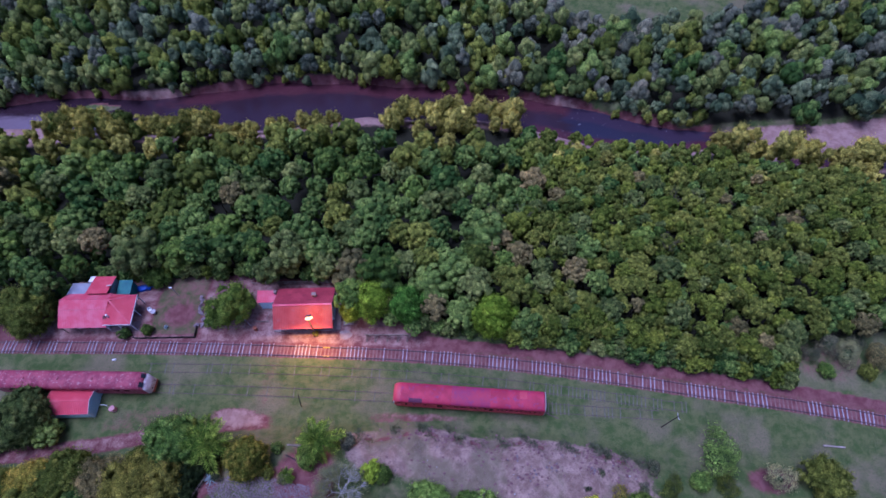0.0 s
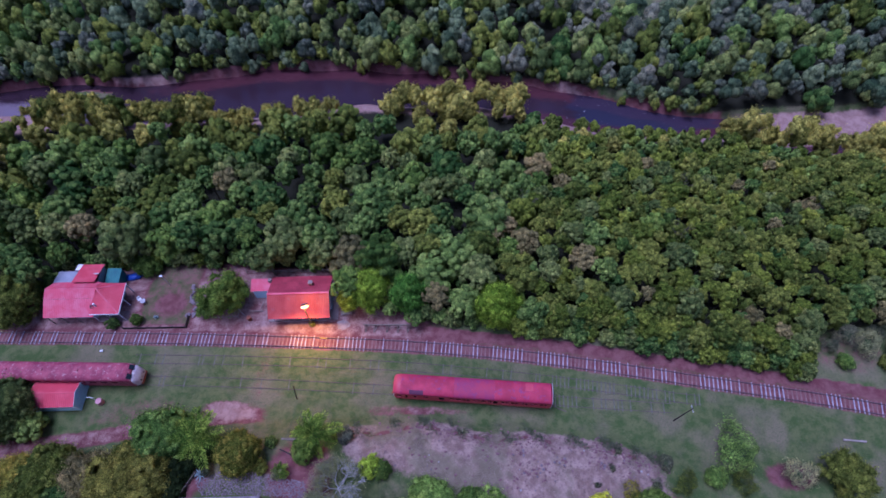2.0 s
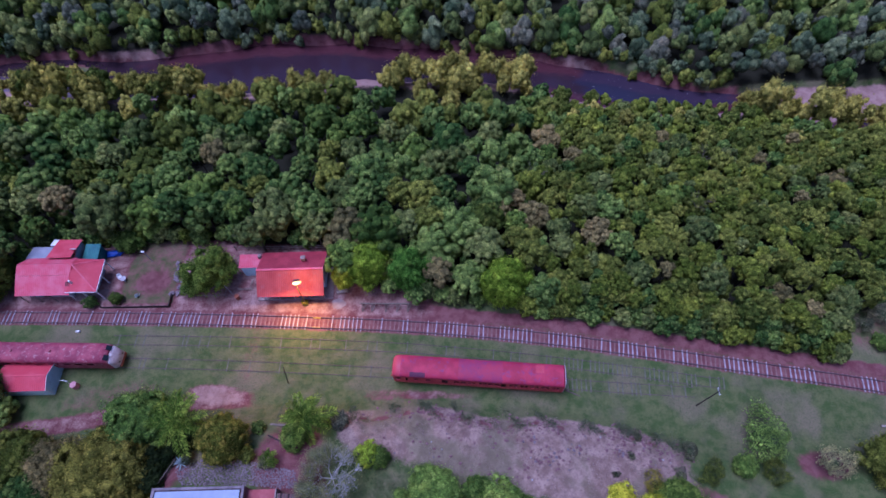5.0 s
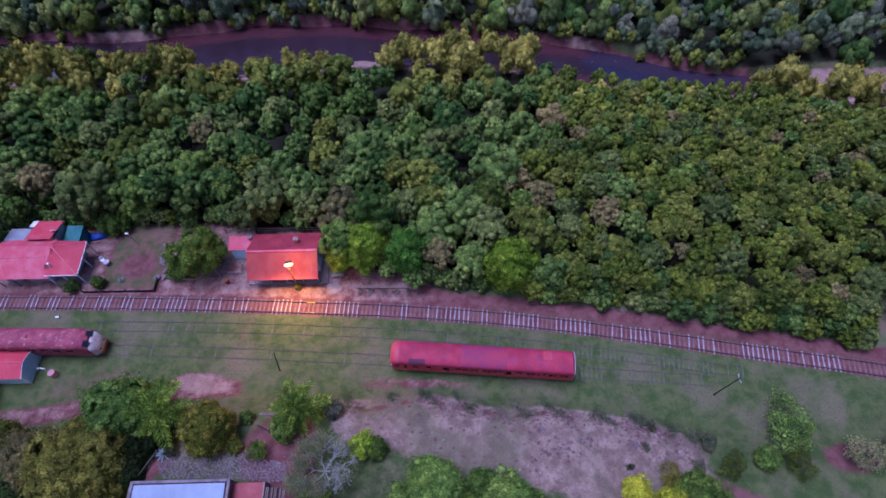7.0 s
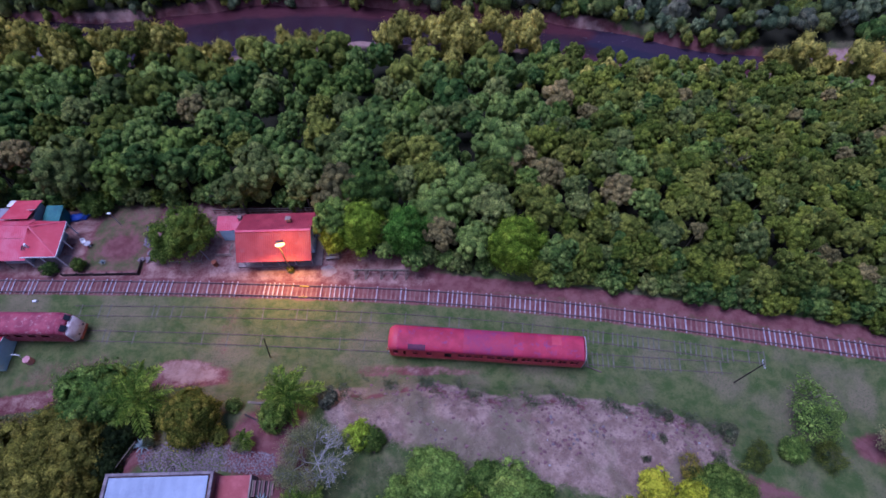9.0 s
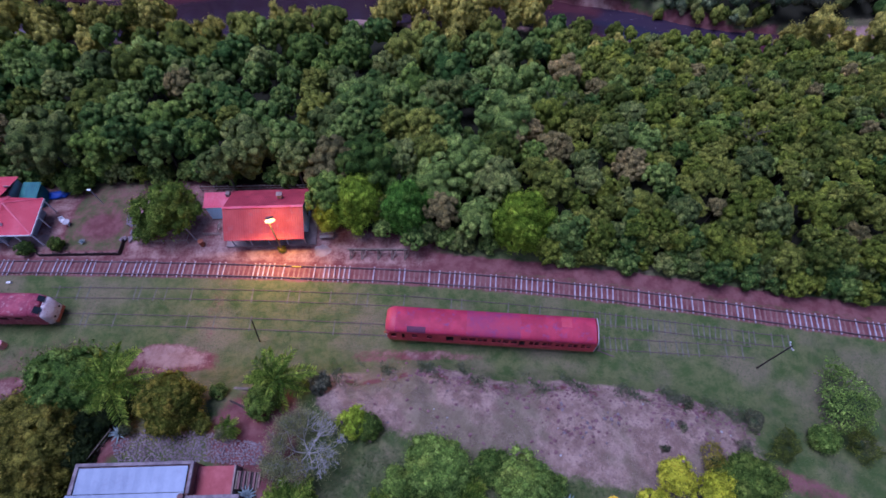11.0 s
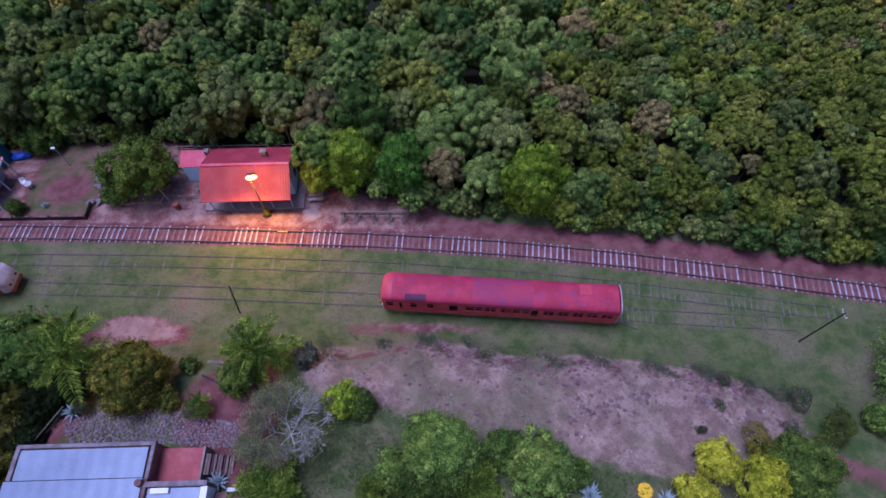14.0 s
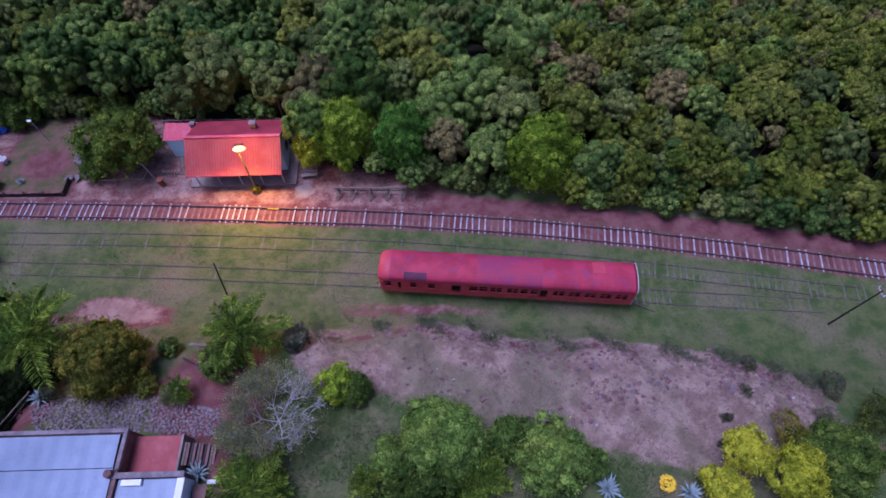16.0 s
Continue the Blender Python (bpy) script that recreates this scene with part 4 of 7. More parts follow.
    f = thing("back_fence", -24.8, 41.4, land_at(-24.8, 41.4), 0, "old board fence behind the station house", "fence")
    for i in range(9):
        part("post", beam((-7 + i * 1.75, 0, -0.6), (-7 + i * 1.75, 0, 1.2), 0.1, 0.1), OLD_WOOD, f)
    for z in (0.55, 1.05):
        part("rail_board", beam((-7.05, -0.075, z), (7.05, -0.075, z), 0.04, 0.14), PALE_WOOD, f)
    # lamp post with a sodium floodlight turned to the tracks
    g = land_at(-20.3, 32.05)
    p = thing("lamp_post", -20.3, 32.05, g, 0, "wooden post with a lit orange floodlight before the station", "street lamp")
    part("pole", bar((0, 0, -0.3), (0, 0.2, 6.4), 0.10, 0.07), OLD_WOOD, p)
    part("bracket", bar((0, 0.2, 6.3), (0.18, 0.32, 6.42), 0.03), RAIL_STEEL, p)
    m = look((0.2, 0.34, 6.45), (0.3, -0.21, 5.75))
    head = part("housing", turned(box(-0.42, 0.42, -0.30, 0.30, 0.05, 0.2, bevel=0.05), m), RAIL_STEEL, p, "dark floodlight housing")
    em, n, l, q = material("lit_sodium_glass", 0.4)
    q.inputs["Emission Color"].default_value = (1.0, 0.58, 0.045, 1)
    q.inputs["Emission Strength"].default_value = 2.3
    # Glass made larger than its housing, so its shape includes the lamp's glare
    bulb = part("lens", turned(ball((0, 0, -0.22), (0.58, 0.46, 0.26)), m), em, head, "glowing orange floodlight glass")
    bulb.visible_shadow = False
    lamp = new("lamp_light", bpy.data.lights.new("lamp_light", "POINT"))
    lamp.data.energy, lamp.data.color, lamp.data.shadow_soft_size = 720, (1.0, 0.41, 0.01), 0.3
    lamp.matrix_basis = pose(-20.05, 32.15, g + 6.3)
    flood = new("flood_light", bpy.data.lights.new("flood_light", "SPOT"))
    flood.data.energy, flood.data.color, flood.data.shadow_soft_size = 5600, (1.0, 0.43, 0.02), 0.3
    flood.data.spot_size, flood.data.spot_blend = radians(158), 0.7
    flood.matrix_basis = look((-20.05, 31.9, g + 6.2), (-21.0, 22.0, g))


build_station()


# ---- trees ----
def crown_arrays(seed, lobes, per_lobe, leaf, flat=1.0, spread=0.74, gap=0.0, core=0.62, bumpy=0.27, low=-0.42, wild=0.26, uneven=0.20, jut=0.0):
    """A crown of unit radius as leaf quads over many small lobes on a dome with a low-poly core: vertices, faces."""
    r = np.random.RandomState(seed)
    lump = r.normal(size=(5, 3))
    lump /= np.linalg.norm(lump, axis=1)[:, None]
    cs, rs = [], []
    for i in range(lobes):
        a, h = 2.399963 * i + r.uniform(-0.3, 0.3), 0.99 - (0.99 - low) * i / (lobes - 1) + r.uniform(-0.05, 0.05)
        k = math.sqrt(max(0.0, 1 - min(h, 1) ** 2))
        d = np.array([k * math.cos(a), k * math.sin(a), h])
        swell = 1.02 - uneven * 0.8 + uneven * np.maximum(lump @ d, 0).max() ** 2 * r.uniform(0.7, 1.2)
        cs.append(d * spread * swell * np.array([1, 1, flat]))
        rs.append(r.uniform(0.72, 1.28) * bumpy)
    cs, rs = np.array(cs), np.array(rs)
    bm = bmesh.new()
    bmesh.ops.create_icosphere(bm, subdivisions=1, radius=core)
    v = np.array([q.co[:] for q in bm.verts]) * r.uniform(0.85, 1.1, (len(bm.verts), 1)) * np.array([1, 1, flat])
    verts, faces, base = [v], [[w.index for w in f.verts] for f in bm.faces], len(v)
    bm.free()
    for i, (c, rad) in enumerate(zip(cs, rs)):
        n = int(per_lobe * (rad / bumpy) ** 2)
        way = c / np.linalg.norm(c)
        d = r.normal(size=(n, 3)) * 0.8 + 0.9 * way + np.array([0, 0, 0.2])
        d /= np.linalg.norm(d, axis=1)[:, None]
        p = c + d * rad * (r.uniform(0.75, 1.04, (len(d), 1)) + jut * r.uniform(0, 1, (len(d), 1)) ** 3)
        other = np.arange(len(cs)) != i
        inside = (np.linalg.norm(p[:, None] - cs[None, other], axis=2) < rs[None, other] * 0.78).any(1)
        p, d = p[~inside], d[~inside]
        if gap:
            keep = r.uniform(size=len(p)) > gap
            p, d = p[keep], d[keep]
        m = d * 0.75 + way * 0.55 + r.normal(size=d.shape) * wild
        m /= np.linalg.norm(m, axis=1)[:, None]
        t = np.cross(m, r.normal(size=m.shape))
        t /= np.linalg.norm(t, axis=1)[:, None]
        b = np.cross(m, t)
        s = leaf * r.uniform(0.6, 1.35, (len(p), 1))
        bend = m * s * 0.25
        quad = np.stack([p - t * s - bend, p - b * s * 0.62, p + t * s - bend, p + b * s * 0.62], 1).reshape(-1, 3)
        k = base + np.arange(len(p) * 4).reshape(-1, 4)
        verts.append(quad)
        faces += k.tolist()
        base += len(quad)
    out = np.concatenate(verts)
    way, phase = r.normal(size=(6, 3)) * 2.2, r.uniform(0, 6.28, 6)
    out *= 1 + uneven * 0.5 * (np.sin(out @ way.T + phase).sum(1) / 2.4)[:, None]
    return out, faces


def dome_arrays(seed, lobes, clumps, size, count, leaf, flat=1.0, spread=0.69, bumpy=0.31, low=-0.5, wild=0.6, uneven=0.07, jut=0.07):
    """A domed crown of unit radius: rounded clumps of foliage over a lobed mass, set with leaf quads: vertices, faces."""
    r = np.random.RandomState(seed)

    def over_dome(n, jitter):
        i = np.arange(n)
        a, h = 2.399963 * i + r.uniform(-jitter, jitter, n), np.clip(0.99 - (0.99 - low) * i / (n - 1) + r.uniform(-jitter, jitter, n) * 0.12, -1, 1)
        k = np.sqrt(1 - h * h)
        return np.stack([k * np.cos(a), k * np.sin(a), h], 1)

    c = over_dome(lobes, 0.4) * (spread * (1 + uneven * r.uniform(-1, 1, lobes)))[:, None]
    rad = bumpy * r.uniform(0.75, 1.3, lobes)

    def reach(v):
        dot = v @ c.T
        disc = rad ** 2 - ((c ** 2).sum(1) - dot ** 2)
        t = np.where(disc > 0, dot + np.sqrt(np.maximum(disc, 0)), 0)
        return np.maximum(t.max(1), 0.5), t.argmax(1)

    bm = bmesh.new()
    bmesh.ops.create_icosphere(bm, subdivisions=1 if clumps < 200 else 2, radius=1.0)
    v = np.array([q.co[:] for q in bm.verts])
    f = [[q.index for q in w.verts] for w in bm.faces if w.calc_center_median().z > low * 1.15]
    bm.free()
    v = v * (reach(v)[0] * 0.93)[:, None]
    # clumps: small uneven domes of three rings
    d = over_dome(clumps, 0.55)
    far, which = reach(d)
    p = d * far[:, None]
    axis = p - c[which]
    axis = axis / np.linalg.norm(axis, axis=1)[:, None] + 0.35 * d + r.normal(size=d.shape) * 0.16
    axis /= np.linalg.norm(axis, axis=1)[:, None]
    z = size * r.uniform(0.75, 1.3, clumps)
    p = p + axis * (z * r.uniform(-0.86, -0.54, clumps))[:, None]
    t = np.cross(axis, r.normal(size=axis.shape))
    t /= np.linalg.norm(t, axis=1)[:, None]
    b = np.cross(axis, t)
    ring = [axis * 0.95]
    for up, out, turn in ((0.62, 0.72, 0.0), (-0.15, 1.0, 0.5)):
        for j in range(6):
            w = (j + turn) * math.pi / 3
            ring.append((axis * up + (t * math.cos(w) + b * math.sin(w)) * out) * r.uniform(0.82, 1.18, (clumps, 1)))
    dome = p[:, None] + np.stack(ring, 1) * z[:, None, None]
    tri = [(0, 1 + j, 1 + (j + 1) % 6) for j in range(6)]
    for j in range(6):
        k = (j + 1) % 6
        tri += [(1 + j, 7 + j, 1 + k), (1 + k, 7 + j, 7 + k)]
    tri = np.array(tri)
    base = len(v)
    cf = (base + 13 * np.arange(clumps)[:, None, None] + tri[None]).reshape(-1, 3)
    v = np.concatenate([v, dome.reshape(-1, 3)])
    # leaves over the clumps
    n = np.cross(v[cf[:, 1]] - v[cf[:, 0]], v[cf[:, 2]] - v[cf[:, 0]])
    area = np.linalg.norm(n, axis=1)
    pick = r.choice(len(cf), count, p=area / area.sum())
    n = n[pick] / area[pick, None]
    q = (v[cf[pick]] * r.dirichlet((1, 1, 1), count)[:, :, None]).sum(1) + n * (jut * r.uniform(0, 1, (count, 1)) ** 2)
    m = n + r.normal(size=n.shape) * wild
    m /= np.linalg.norm(m, axis=1)[:, None]
    t = np.cross(m, r.normal(size=m.shape))
    t /= np.linalg.norm(t, axis=1)[:, None]
    b = np.cross(m, t)
    z = leaf * r.uniform(0.6, 1.35, (count, 1))
    quad = np.stack([q - t * z - m * z * 0.2, q - b * z * 0.62, q + t * z - m * z * 0.2, q + b * z * 0.62], 1).reshape(-1, 3)
    faces = f + cf.tolist() + (len(v) + np.arange(count * 4).reshape(-1, 4)).tolist()
    return np.concatenate([v, quad]) * np.array([1, 1, flat]), faces


def crown_mesh(name, verts, faces, mat, tint=None, shade_core=False):
    """A crown; its triangles are the rounded mass of clumps (or, in thin crowns, a core darkened for the shade inside),
    its quads single leaves.
    """
    me = arrays_to_mesh(name, verts, faces, mat, tint)
    me.materials.append(CORE_SHADE)
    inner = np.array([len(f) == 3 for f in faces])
    if shade_core:
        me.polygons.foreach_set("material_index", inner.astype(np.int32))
    me.polygons.foreach_set("use_smooth", inner)
    return me


def trunk_arrays(seed, height, radius, crown_r):
    """Trunk and limbs of a tree of unit crown radius: a tapered, bent trunk and four limbs."""
    bm = bmesh.new()
    r = random.Random(seed)
    a = Vector((0, 0, -0.25))
    for i in range(3):
        b = Vector((r.uniform(-0.06, 0.06), r.uniform(-0.06, 0.06), -0.25 + (height + 0.25) * (i + 1) / 3))
        bar(a, b, radius * (1 - 0.22 * i), radius * (0.78 - 0.22 * i), bm, 6)
        a = b
    for i in range(4):
        t = r.uniform(0, 6.28)
        bar((0, 0, height * 0.72), (crown_r * 0.55 * math.cos(t), crown_r * 0.55 * math.sin(t), height + crown_r * 0.35), radius * 0.45, radius * 0.15, bm, 5)
    return bm


# unit trees: crown radius 1 m about (0, 0, height of the crown's middle)
CROWNS = {"full": [dome_arrays(10 + i, 15, 122, 0.152, 520, 0.034, 1.1, 0.655, 0.345) for i in range(10)],
          "small": [dome_arrays(30 + i, 9, 56, 0.205, 180, 0.052, 1.0, 0.63, 0.36) for i in range(8)],
          "fine": [dome_arrays(50 + i, 14, 90, 0.14, 4200, 0.036, 1.0, 0.58, 0.34, -0.45, 1.0, 0.28, 0.20) for i in range(5)],
          "loose": [crown_arrays(70 + i, 22, 200, 0.036, 1.0, 0.64, 0, 0.40, 0.30, -0.3, 0.6, 0.65, 0.6) for i in range(4)],
          "back": [dome_arrays(130 + i, 13, 76, 0.185, 220, 0.046, 1.1, 0.655, 0.345) for i in range(10)],
          "broad": [dome_arrays(150 + i, 26, 260, 0.10, 9000, 0.025, 1.0, 0.66, 0.30, -0.5, 1.0, 0.16, 0.19) for i in range(3)],
          "far": [dome_arrays(90 + i, 7, 15, 0.36, 66, 0.100, 1.2, 0.56, 0.40, -0.45, 0.7, 0.24, 0.18) for i in range(8)],
          "willow": [dome_arrays(110 + i, 10, 26, 0.25, 230, 0.075, 1.2, 0.56, 0.38, -0.5, 0.9, 0.35, 0.40) for i in range(6)]}
THIN = ("loose",)
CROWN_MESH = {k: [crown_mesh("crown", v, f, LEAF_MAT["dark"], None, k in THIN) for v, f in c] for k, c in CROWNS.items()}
TRUNK_MESH = []
for i in range(3):
    b = trunk_arrays(i, 1.0, 0.07, 0.5)
    me = bpy.data.meshes.new("trunk")
    b.to_mesh(me)
    b.free()
    me.materials.append(BARK)
    TRUNK_MESH.append(me)


def tree(x, y, height, radius, leaf="dark", style="full", rng=random, label="", name="tree", category="tree", group="", squash=0.95, z=None):
    """A tree with a trunk and a leafy crown; height: of the crown's top over the ground."""
    z = land_at(x, y) if z is None else z
    t = thing(name, x, y, z, rng.uniform(0, 360), label, category, group)
    mid = max(height - radius * squash * 0.95, radius * squash * 0.7)
    o = new("trunk", rng.choice(TRUNK_MESH))
    o.parent = t
    o.matrix_basis = Matrix.Diagonal((radius, radius, mid + 0.1, 1))
    o = new("crown", rng.choice(CROWN_MESH[style]))
    o.parent = t
    o.matrix_basis = pose(0, 0, mid, 0, 0, rng.uniform(0, 360)) @ Matrix.Diagonal((radius, radius * rng.uniform(0.9, 1.1), radius * squash, 1))
    o.material_slots[0].link = "OBJECT"
    o.material_slots[0].material = LEAF_MAT[leaf]
    return t


def scatter(rng, region, spacing, count):
    """Places at least about spacing(x, y) apart inside region((x, y)) -> bool."""
    out, cells = [], {}
    x0, x1, y0, y1 = region[0]
    for _ in range(count):
        x, y = rng.uniform(x0, x1), rng.uniform(y0, y1)
        if not region[1](x, y):
            continue
        s = spacing(x, y)
        k = (int(x // 4), int(y // 4))
        near = (p for i in (-1, 0, 1) for j in (-1, 0, 1) for p in cells.get((k[0] + i, k[1] + j), ()))
        if all((p[0] - x) ** 2 + (p[1] - y) ** 2 > (0.5 * (p[2] + s)) ** 2 for p in near):
            cells.setdefault(k, []).append((x, y, s))
            out.append((x, y, s))
    return out


# single trees that stand out: x, y, height, crown radius, foliage, style, label
EDGE_TREES = [
    (-33.2, 35.9, 6.4, 3.7, "moss", "fine", "round dense tree with olive green leaves beside the yard"),
    (-14.5, 34.5, 5.6, 1.75, "lime", "broad", "small yellow-green tree beside the station"),
    (-11.3, 35.8, 7.6, 3.2, "bright", "broad", "vivid light green tree at the forest edge"),
    (-5.6, 35.4, 7.2, 3.3, "green", "broad", "rich green feathery tree at the forest edge"),
    (-1.4, 34.6, 6.0, 2.2, "brown", "full", "brownish grey-green tree at the forest edge"),
    (7.6, 33.2, 7.2, 3.7, "bright", "broad", "vivid light green tree with fine leaves at the forest edge"),
    (2.6, 33.8, 5.8, 2.7, "dark", "full", "dark green tree at the forest edge"),
    (-47.2, 42.4, 3.6, 2.3, "deep", "fine", "small green tree behind the yard"),
    (-65.2, 36.0, 6.4, 4.4, "mid", "broad", "broad green tree beside the red-roofed house"),
    (-14.5, 41.4, 7.8, 3.6, "brown", "full", "brownish domed forest tree with dense clumped leaves"),
    (-9.6, 43.4, 7.8, 1.9, "deep", "full", "rich green domed forest tree with dense clumped leaves"),
    (-6.3, 41.8, 7.8, 2.5, "sage", "full", "pale grey-green domed forest tree with dense clumped leaves"),
    (2.0, 41.6, 7.8, 3.7, "dark", "full", "dark green domed forest tree with dense clumped leaves"),
    (7.1, 45.7, 6.2, 2.2, "brown", "full", "brownish domed forest tree with dense clumped leaves"),
    (12.7, 44.2, 6.2, 2.6, "brown", "full", "brownish domed forest tree with dense clumped leaves"),
    (9.9, 47.9, 6.2, 1.7, "brown", "full", "brownish domed forest tree with dense clumped leaves"),
    (-2.7, 42.5, 7.8, 2.6, "mid", "full", "olive green domed forest tree with dense clumped leaves"),
]
DOMED_TREES = [
    (-25.2, 45.1, 7.8, 3.7, "sage", "full", "pale grey-green domed forest tree with dense clumped leaves"),
    (-27.3, 41.2, 7.8, 2.4, "sage", "full", "pale grey-green domed forest tree with dense clumped leaves"),
    (-18.9, 41.7, 7.8, 2.2, "sage", "full", "pale grey-green domed forest tree with dense clumped leaves"),
    (-35.8, 45.4, 7.8, 3.0, "dark", "full", "dark green domed forest tree with dense clumped leaves"),
    (-41.1, 47.3, 7.8, 3.0, "dark", "full", "dark green domed forest tree with dense clumped leaves"),
    (-45.7, 50.0, 7.8, 2.8, "dark", "full", "dark green domed forest tree with dense clumped leaves"),
    (-32.1, 47.0, 7.8, 2.6, "dark", "full", "dark green domed forest tree with dense clumped leaves"),
    (-15.4, 49.2, 7.8, 3.0, "sage", "full", "pale grey-green domed forest tree with dense clumped leaves"),
    (-9.7, 50.4, 7.8, 2.6, "dark", "full", "dark green domed forest tree with dense clumped leaves"),
    (-3.6, 48.0, 7.8, 3.0, "mid", "full", "olive green domed forest tree with dense clumped leaves"),
    (21.1, 40.8, 6.2, 2.2, "brown", "full", "brownish domed forest tree with dense clumped leaves"),
    (20.4, 45.7, 6.2, 2.1, "sage", "full", "pale grey-green domed forest tree with dense clumped leaves"),
    (15.8, 41.3, 6.2, 1.8, "sage", "full", "pale grey-green domed forest tree with dense clumped leaves"),
    (24.0, 38.4, 6.2, 1.9, "dark", "full", "dark green domed forest tree with dense clumped leaves"),
    (15.5, 38.2, 6.2, 1.9, "sage", "full", "pale grey-green domed forest tree with dense clumped leaves"),
    (35.6, 40.8, 6.2, 2.4, "sage", "full", "pale grey-green domed forest tree with dense clumped leaves"),
    (29.4, 37.5, 6.2, 1.9, "mid", "full", "olive green domed forest tree with dense clumped leaves"),
]
SINGLE = EDGE_TREES + DOMED_TREES


def plant_singles():
    rng = random.Random(5)
    for x, y, h, r, leaf, style, label in SINGLE:
        tree(x, y, h, r, leaf, style, rng, label, squash=1.25 if style == "broad" and x > -20 else 0.95)


plant_singles()


def middle_wood(x, y):
    if not (along(x, EDGE) < y < along(x, WOOD_END)):
        return False
    return all((x - s[0]) ** 2 + (y - s[1]) ** 2 > (s[3] * 0.85 + 0.5) ** 2 for s in SINGLE)


def young(x, y):
    """How far the wood is young and low: 0 in the tall wood, 1 towards the south-east."""
    return float(smooth(x - 0.25 * (y - 35), 0, 16))


def join_wood(name, rows, label):
    """Many trees joined into meshes by foliage; rows: x, y, height, radius, foliage, style, tint."""
    by = {}
    for row in rows:
        by.setdefault(row[4], []).append(row)
    rng = np.random.RandomState(11)
    for leaf, group in by.items():
        vs, fs, ts, base = [], [], [], 0
        for x, y, h, r, _, style, tint in group:
            c = CROWNS[style][rng.randint(len(CROWNS[style]))]
            a = rng.uniform(0, 6.28)
            sq = 1.0 + 0.25 * tint
            v = c[0] @ np.array([[math.cos(a), math.sin(a), 0], [-math.sin(a), math.cos(a), 0], [0, 0, 1]]) * np.array([r, r, r * sq])
            v = v + np.array([x, y, land_at(x, y) + max(h - r * sq, r * 0.5)])
            vs.append(v)
            fs += [[i + base for i in f] for f in c[1]]
            ts.append(np.full(len(v), tint))
            base += len(v)
        me = crown_mesh(name, np.concatenate(vs), fs, WOOD_MAT[leaf], np.concatenate(ts), group[0][5] in THIN)
        ob = tagged(new(name, me), label, "woodland", kind="stuff")
    return ob


def plant_wood():
    rng = random.Random(21)
    spots = scatter(rng, ((-118, 108, 24, 90), middle_wood), lambda x, y: (5.3 - 2.7 * young(x, y)) * rng.uniform(0.58, 1.3), 34000)
    spots.sort(key=lambda p: p[1] - along(p[0], EDGE) + 0.02 * abs(p[0]))
    rest = []
    for i, (x, y, s) in enumerate(spots):
        k = young(x, y)
        radius = s * (0.62 + 0.115 * k)
        height = (8.0 - 2.4 * k) * rng.uniform(0.78, 1.15) + (0.6 if radius > 2.3 else 0)
        near_river = along(x, WOOD_END) - y
        leaf = "dark" if rng.random() > k * 0.9 else ("light" if rng.random() < 0.45 else "mid")
        mood = rng.random()
        if leaf == "dark":
            leaf = "dark" if mood < 0.48 else "deep" if mood < 0.66 else "mid" if mood < 0.84 else "sage" if mood < 0.96 else "brown"
        elif mood > 0.86:
            leaf = "sage" if mood < 0.96 else "brown"
        if near_river < 7 and rng.random() < 0.4:
            leaf = "yellow" if rng.random() < 0.35 else "mid"
        if near_river < 10:
            height *= 0.92
        if i < 290 and abs(x) < 75:
            tree(x, y, height, radius, leaf if leaf in LEAF_MAT else "mid", "full" if radius > 1.6 else "small", rng,
                 "tall broadleaf forest tree with dense clumped leaves" if k < 0.5 else "low young forest tree with light green leaves", group="forest edge trees")
        else:
            rest.append((x, y, height, radius, leaf, "back" if radius > 1.6 else "small", rng.random()))
    # undergrowth where the crowns leave gaps
    def gap(x, y):
        return middle_wood(x, y) and all((x - p[0]) ** 2 + (y - p[1]) ** 2 > (p[2] * 0.46 + 0.25) ** 2 for p in grid.get((int(x // 5), int(y // 5)), ()))
    grid = {}
    for p in spots:
        for i in (-1, 0, 1):
            for j in (-1, 0, 1):
                grid.setdefault((int(p[0] // 5) + i, int(p[1] // 5) + j), []).append(p)
    for x, y, s in scatter(rng, ((-100, 96, 24, 84), lambda x, y: gap(x, y) and rng.random() < (0.5 + 0.5 * young(x, y) if y < along(x, WOOD_END) - 9 else 1.0)), lambda x, y: 1.9, 14000):
        rest.append((x, y, rng.uniform(1.6, 3.0) + 1.5 * young(x, y), rng.uniform(1.0, 1.5), "dark" if rng.random() > 0.6 * young(x, y) else "mid", "far", rng.random()))
    join_wood("woodland", rest, "dense subtropical forest between the railway and the river")
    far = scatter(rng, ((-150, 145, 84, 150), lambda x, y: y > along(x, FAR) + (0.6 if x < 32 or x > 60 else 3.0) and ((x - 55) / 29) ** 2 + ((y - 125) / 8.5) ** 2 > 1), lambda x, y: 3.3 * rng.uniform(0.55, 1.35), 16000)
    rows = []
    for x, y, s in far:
        # Bluer teal and silver crowns carry the far bank's haze in their colour
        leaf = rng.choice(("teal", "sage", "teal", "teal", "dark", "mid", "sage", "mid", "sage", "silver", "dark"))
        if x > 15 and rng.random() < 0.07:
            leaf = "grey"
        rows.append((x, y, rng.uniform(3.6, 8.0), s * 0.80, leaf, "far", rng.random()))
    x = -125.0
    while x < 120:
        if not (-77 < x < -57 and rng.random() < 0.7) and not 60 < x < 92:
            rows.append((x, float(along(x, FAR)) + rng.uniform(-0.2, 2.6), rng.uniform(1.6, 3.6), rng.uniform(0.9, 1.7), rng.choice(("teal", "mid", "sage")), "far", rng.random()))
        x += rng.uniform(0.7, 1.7)
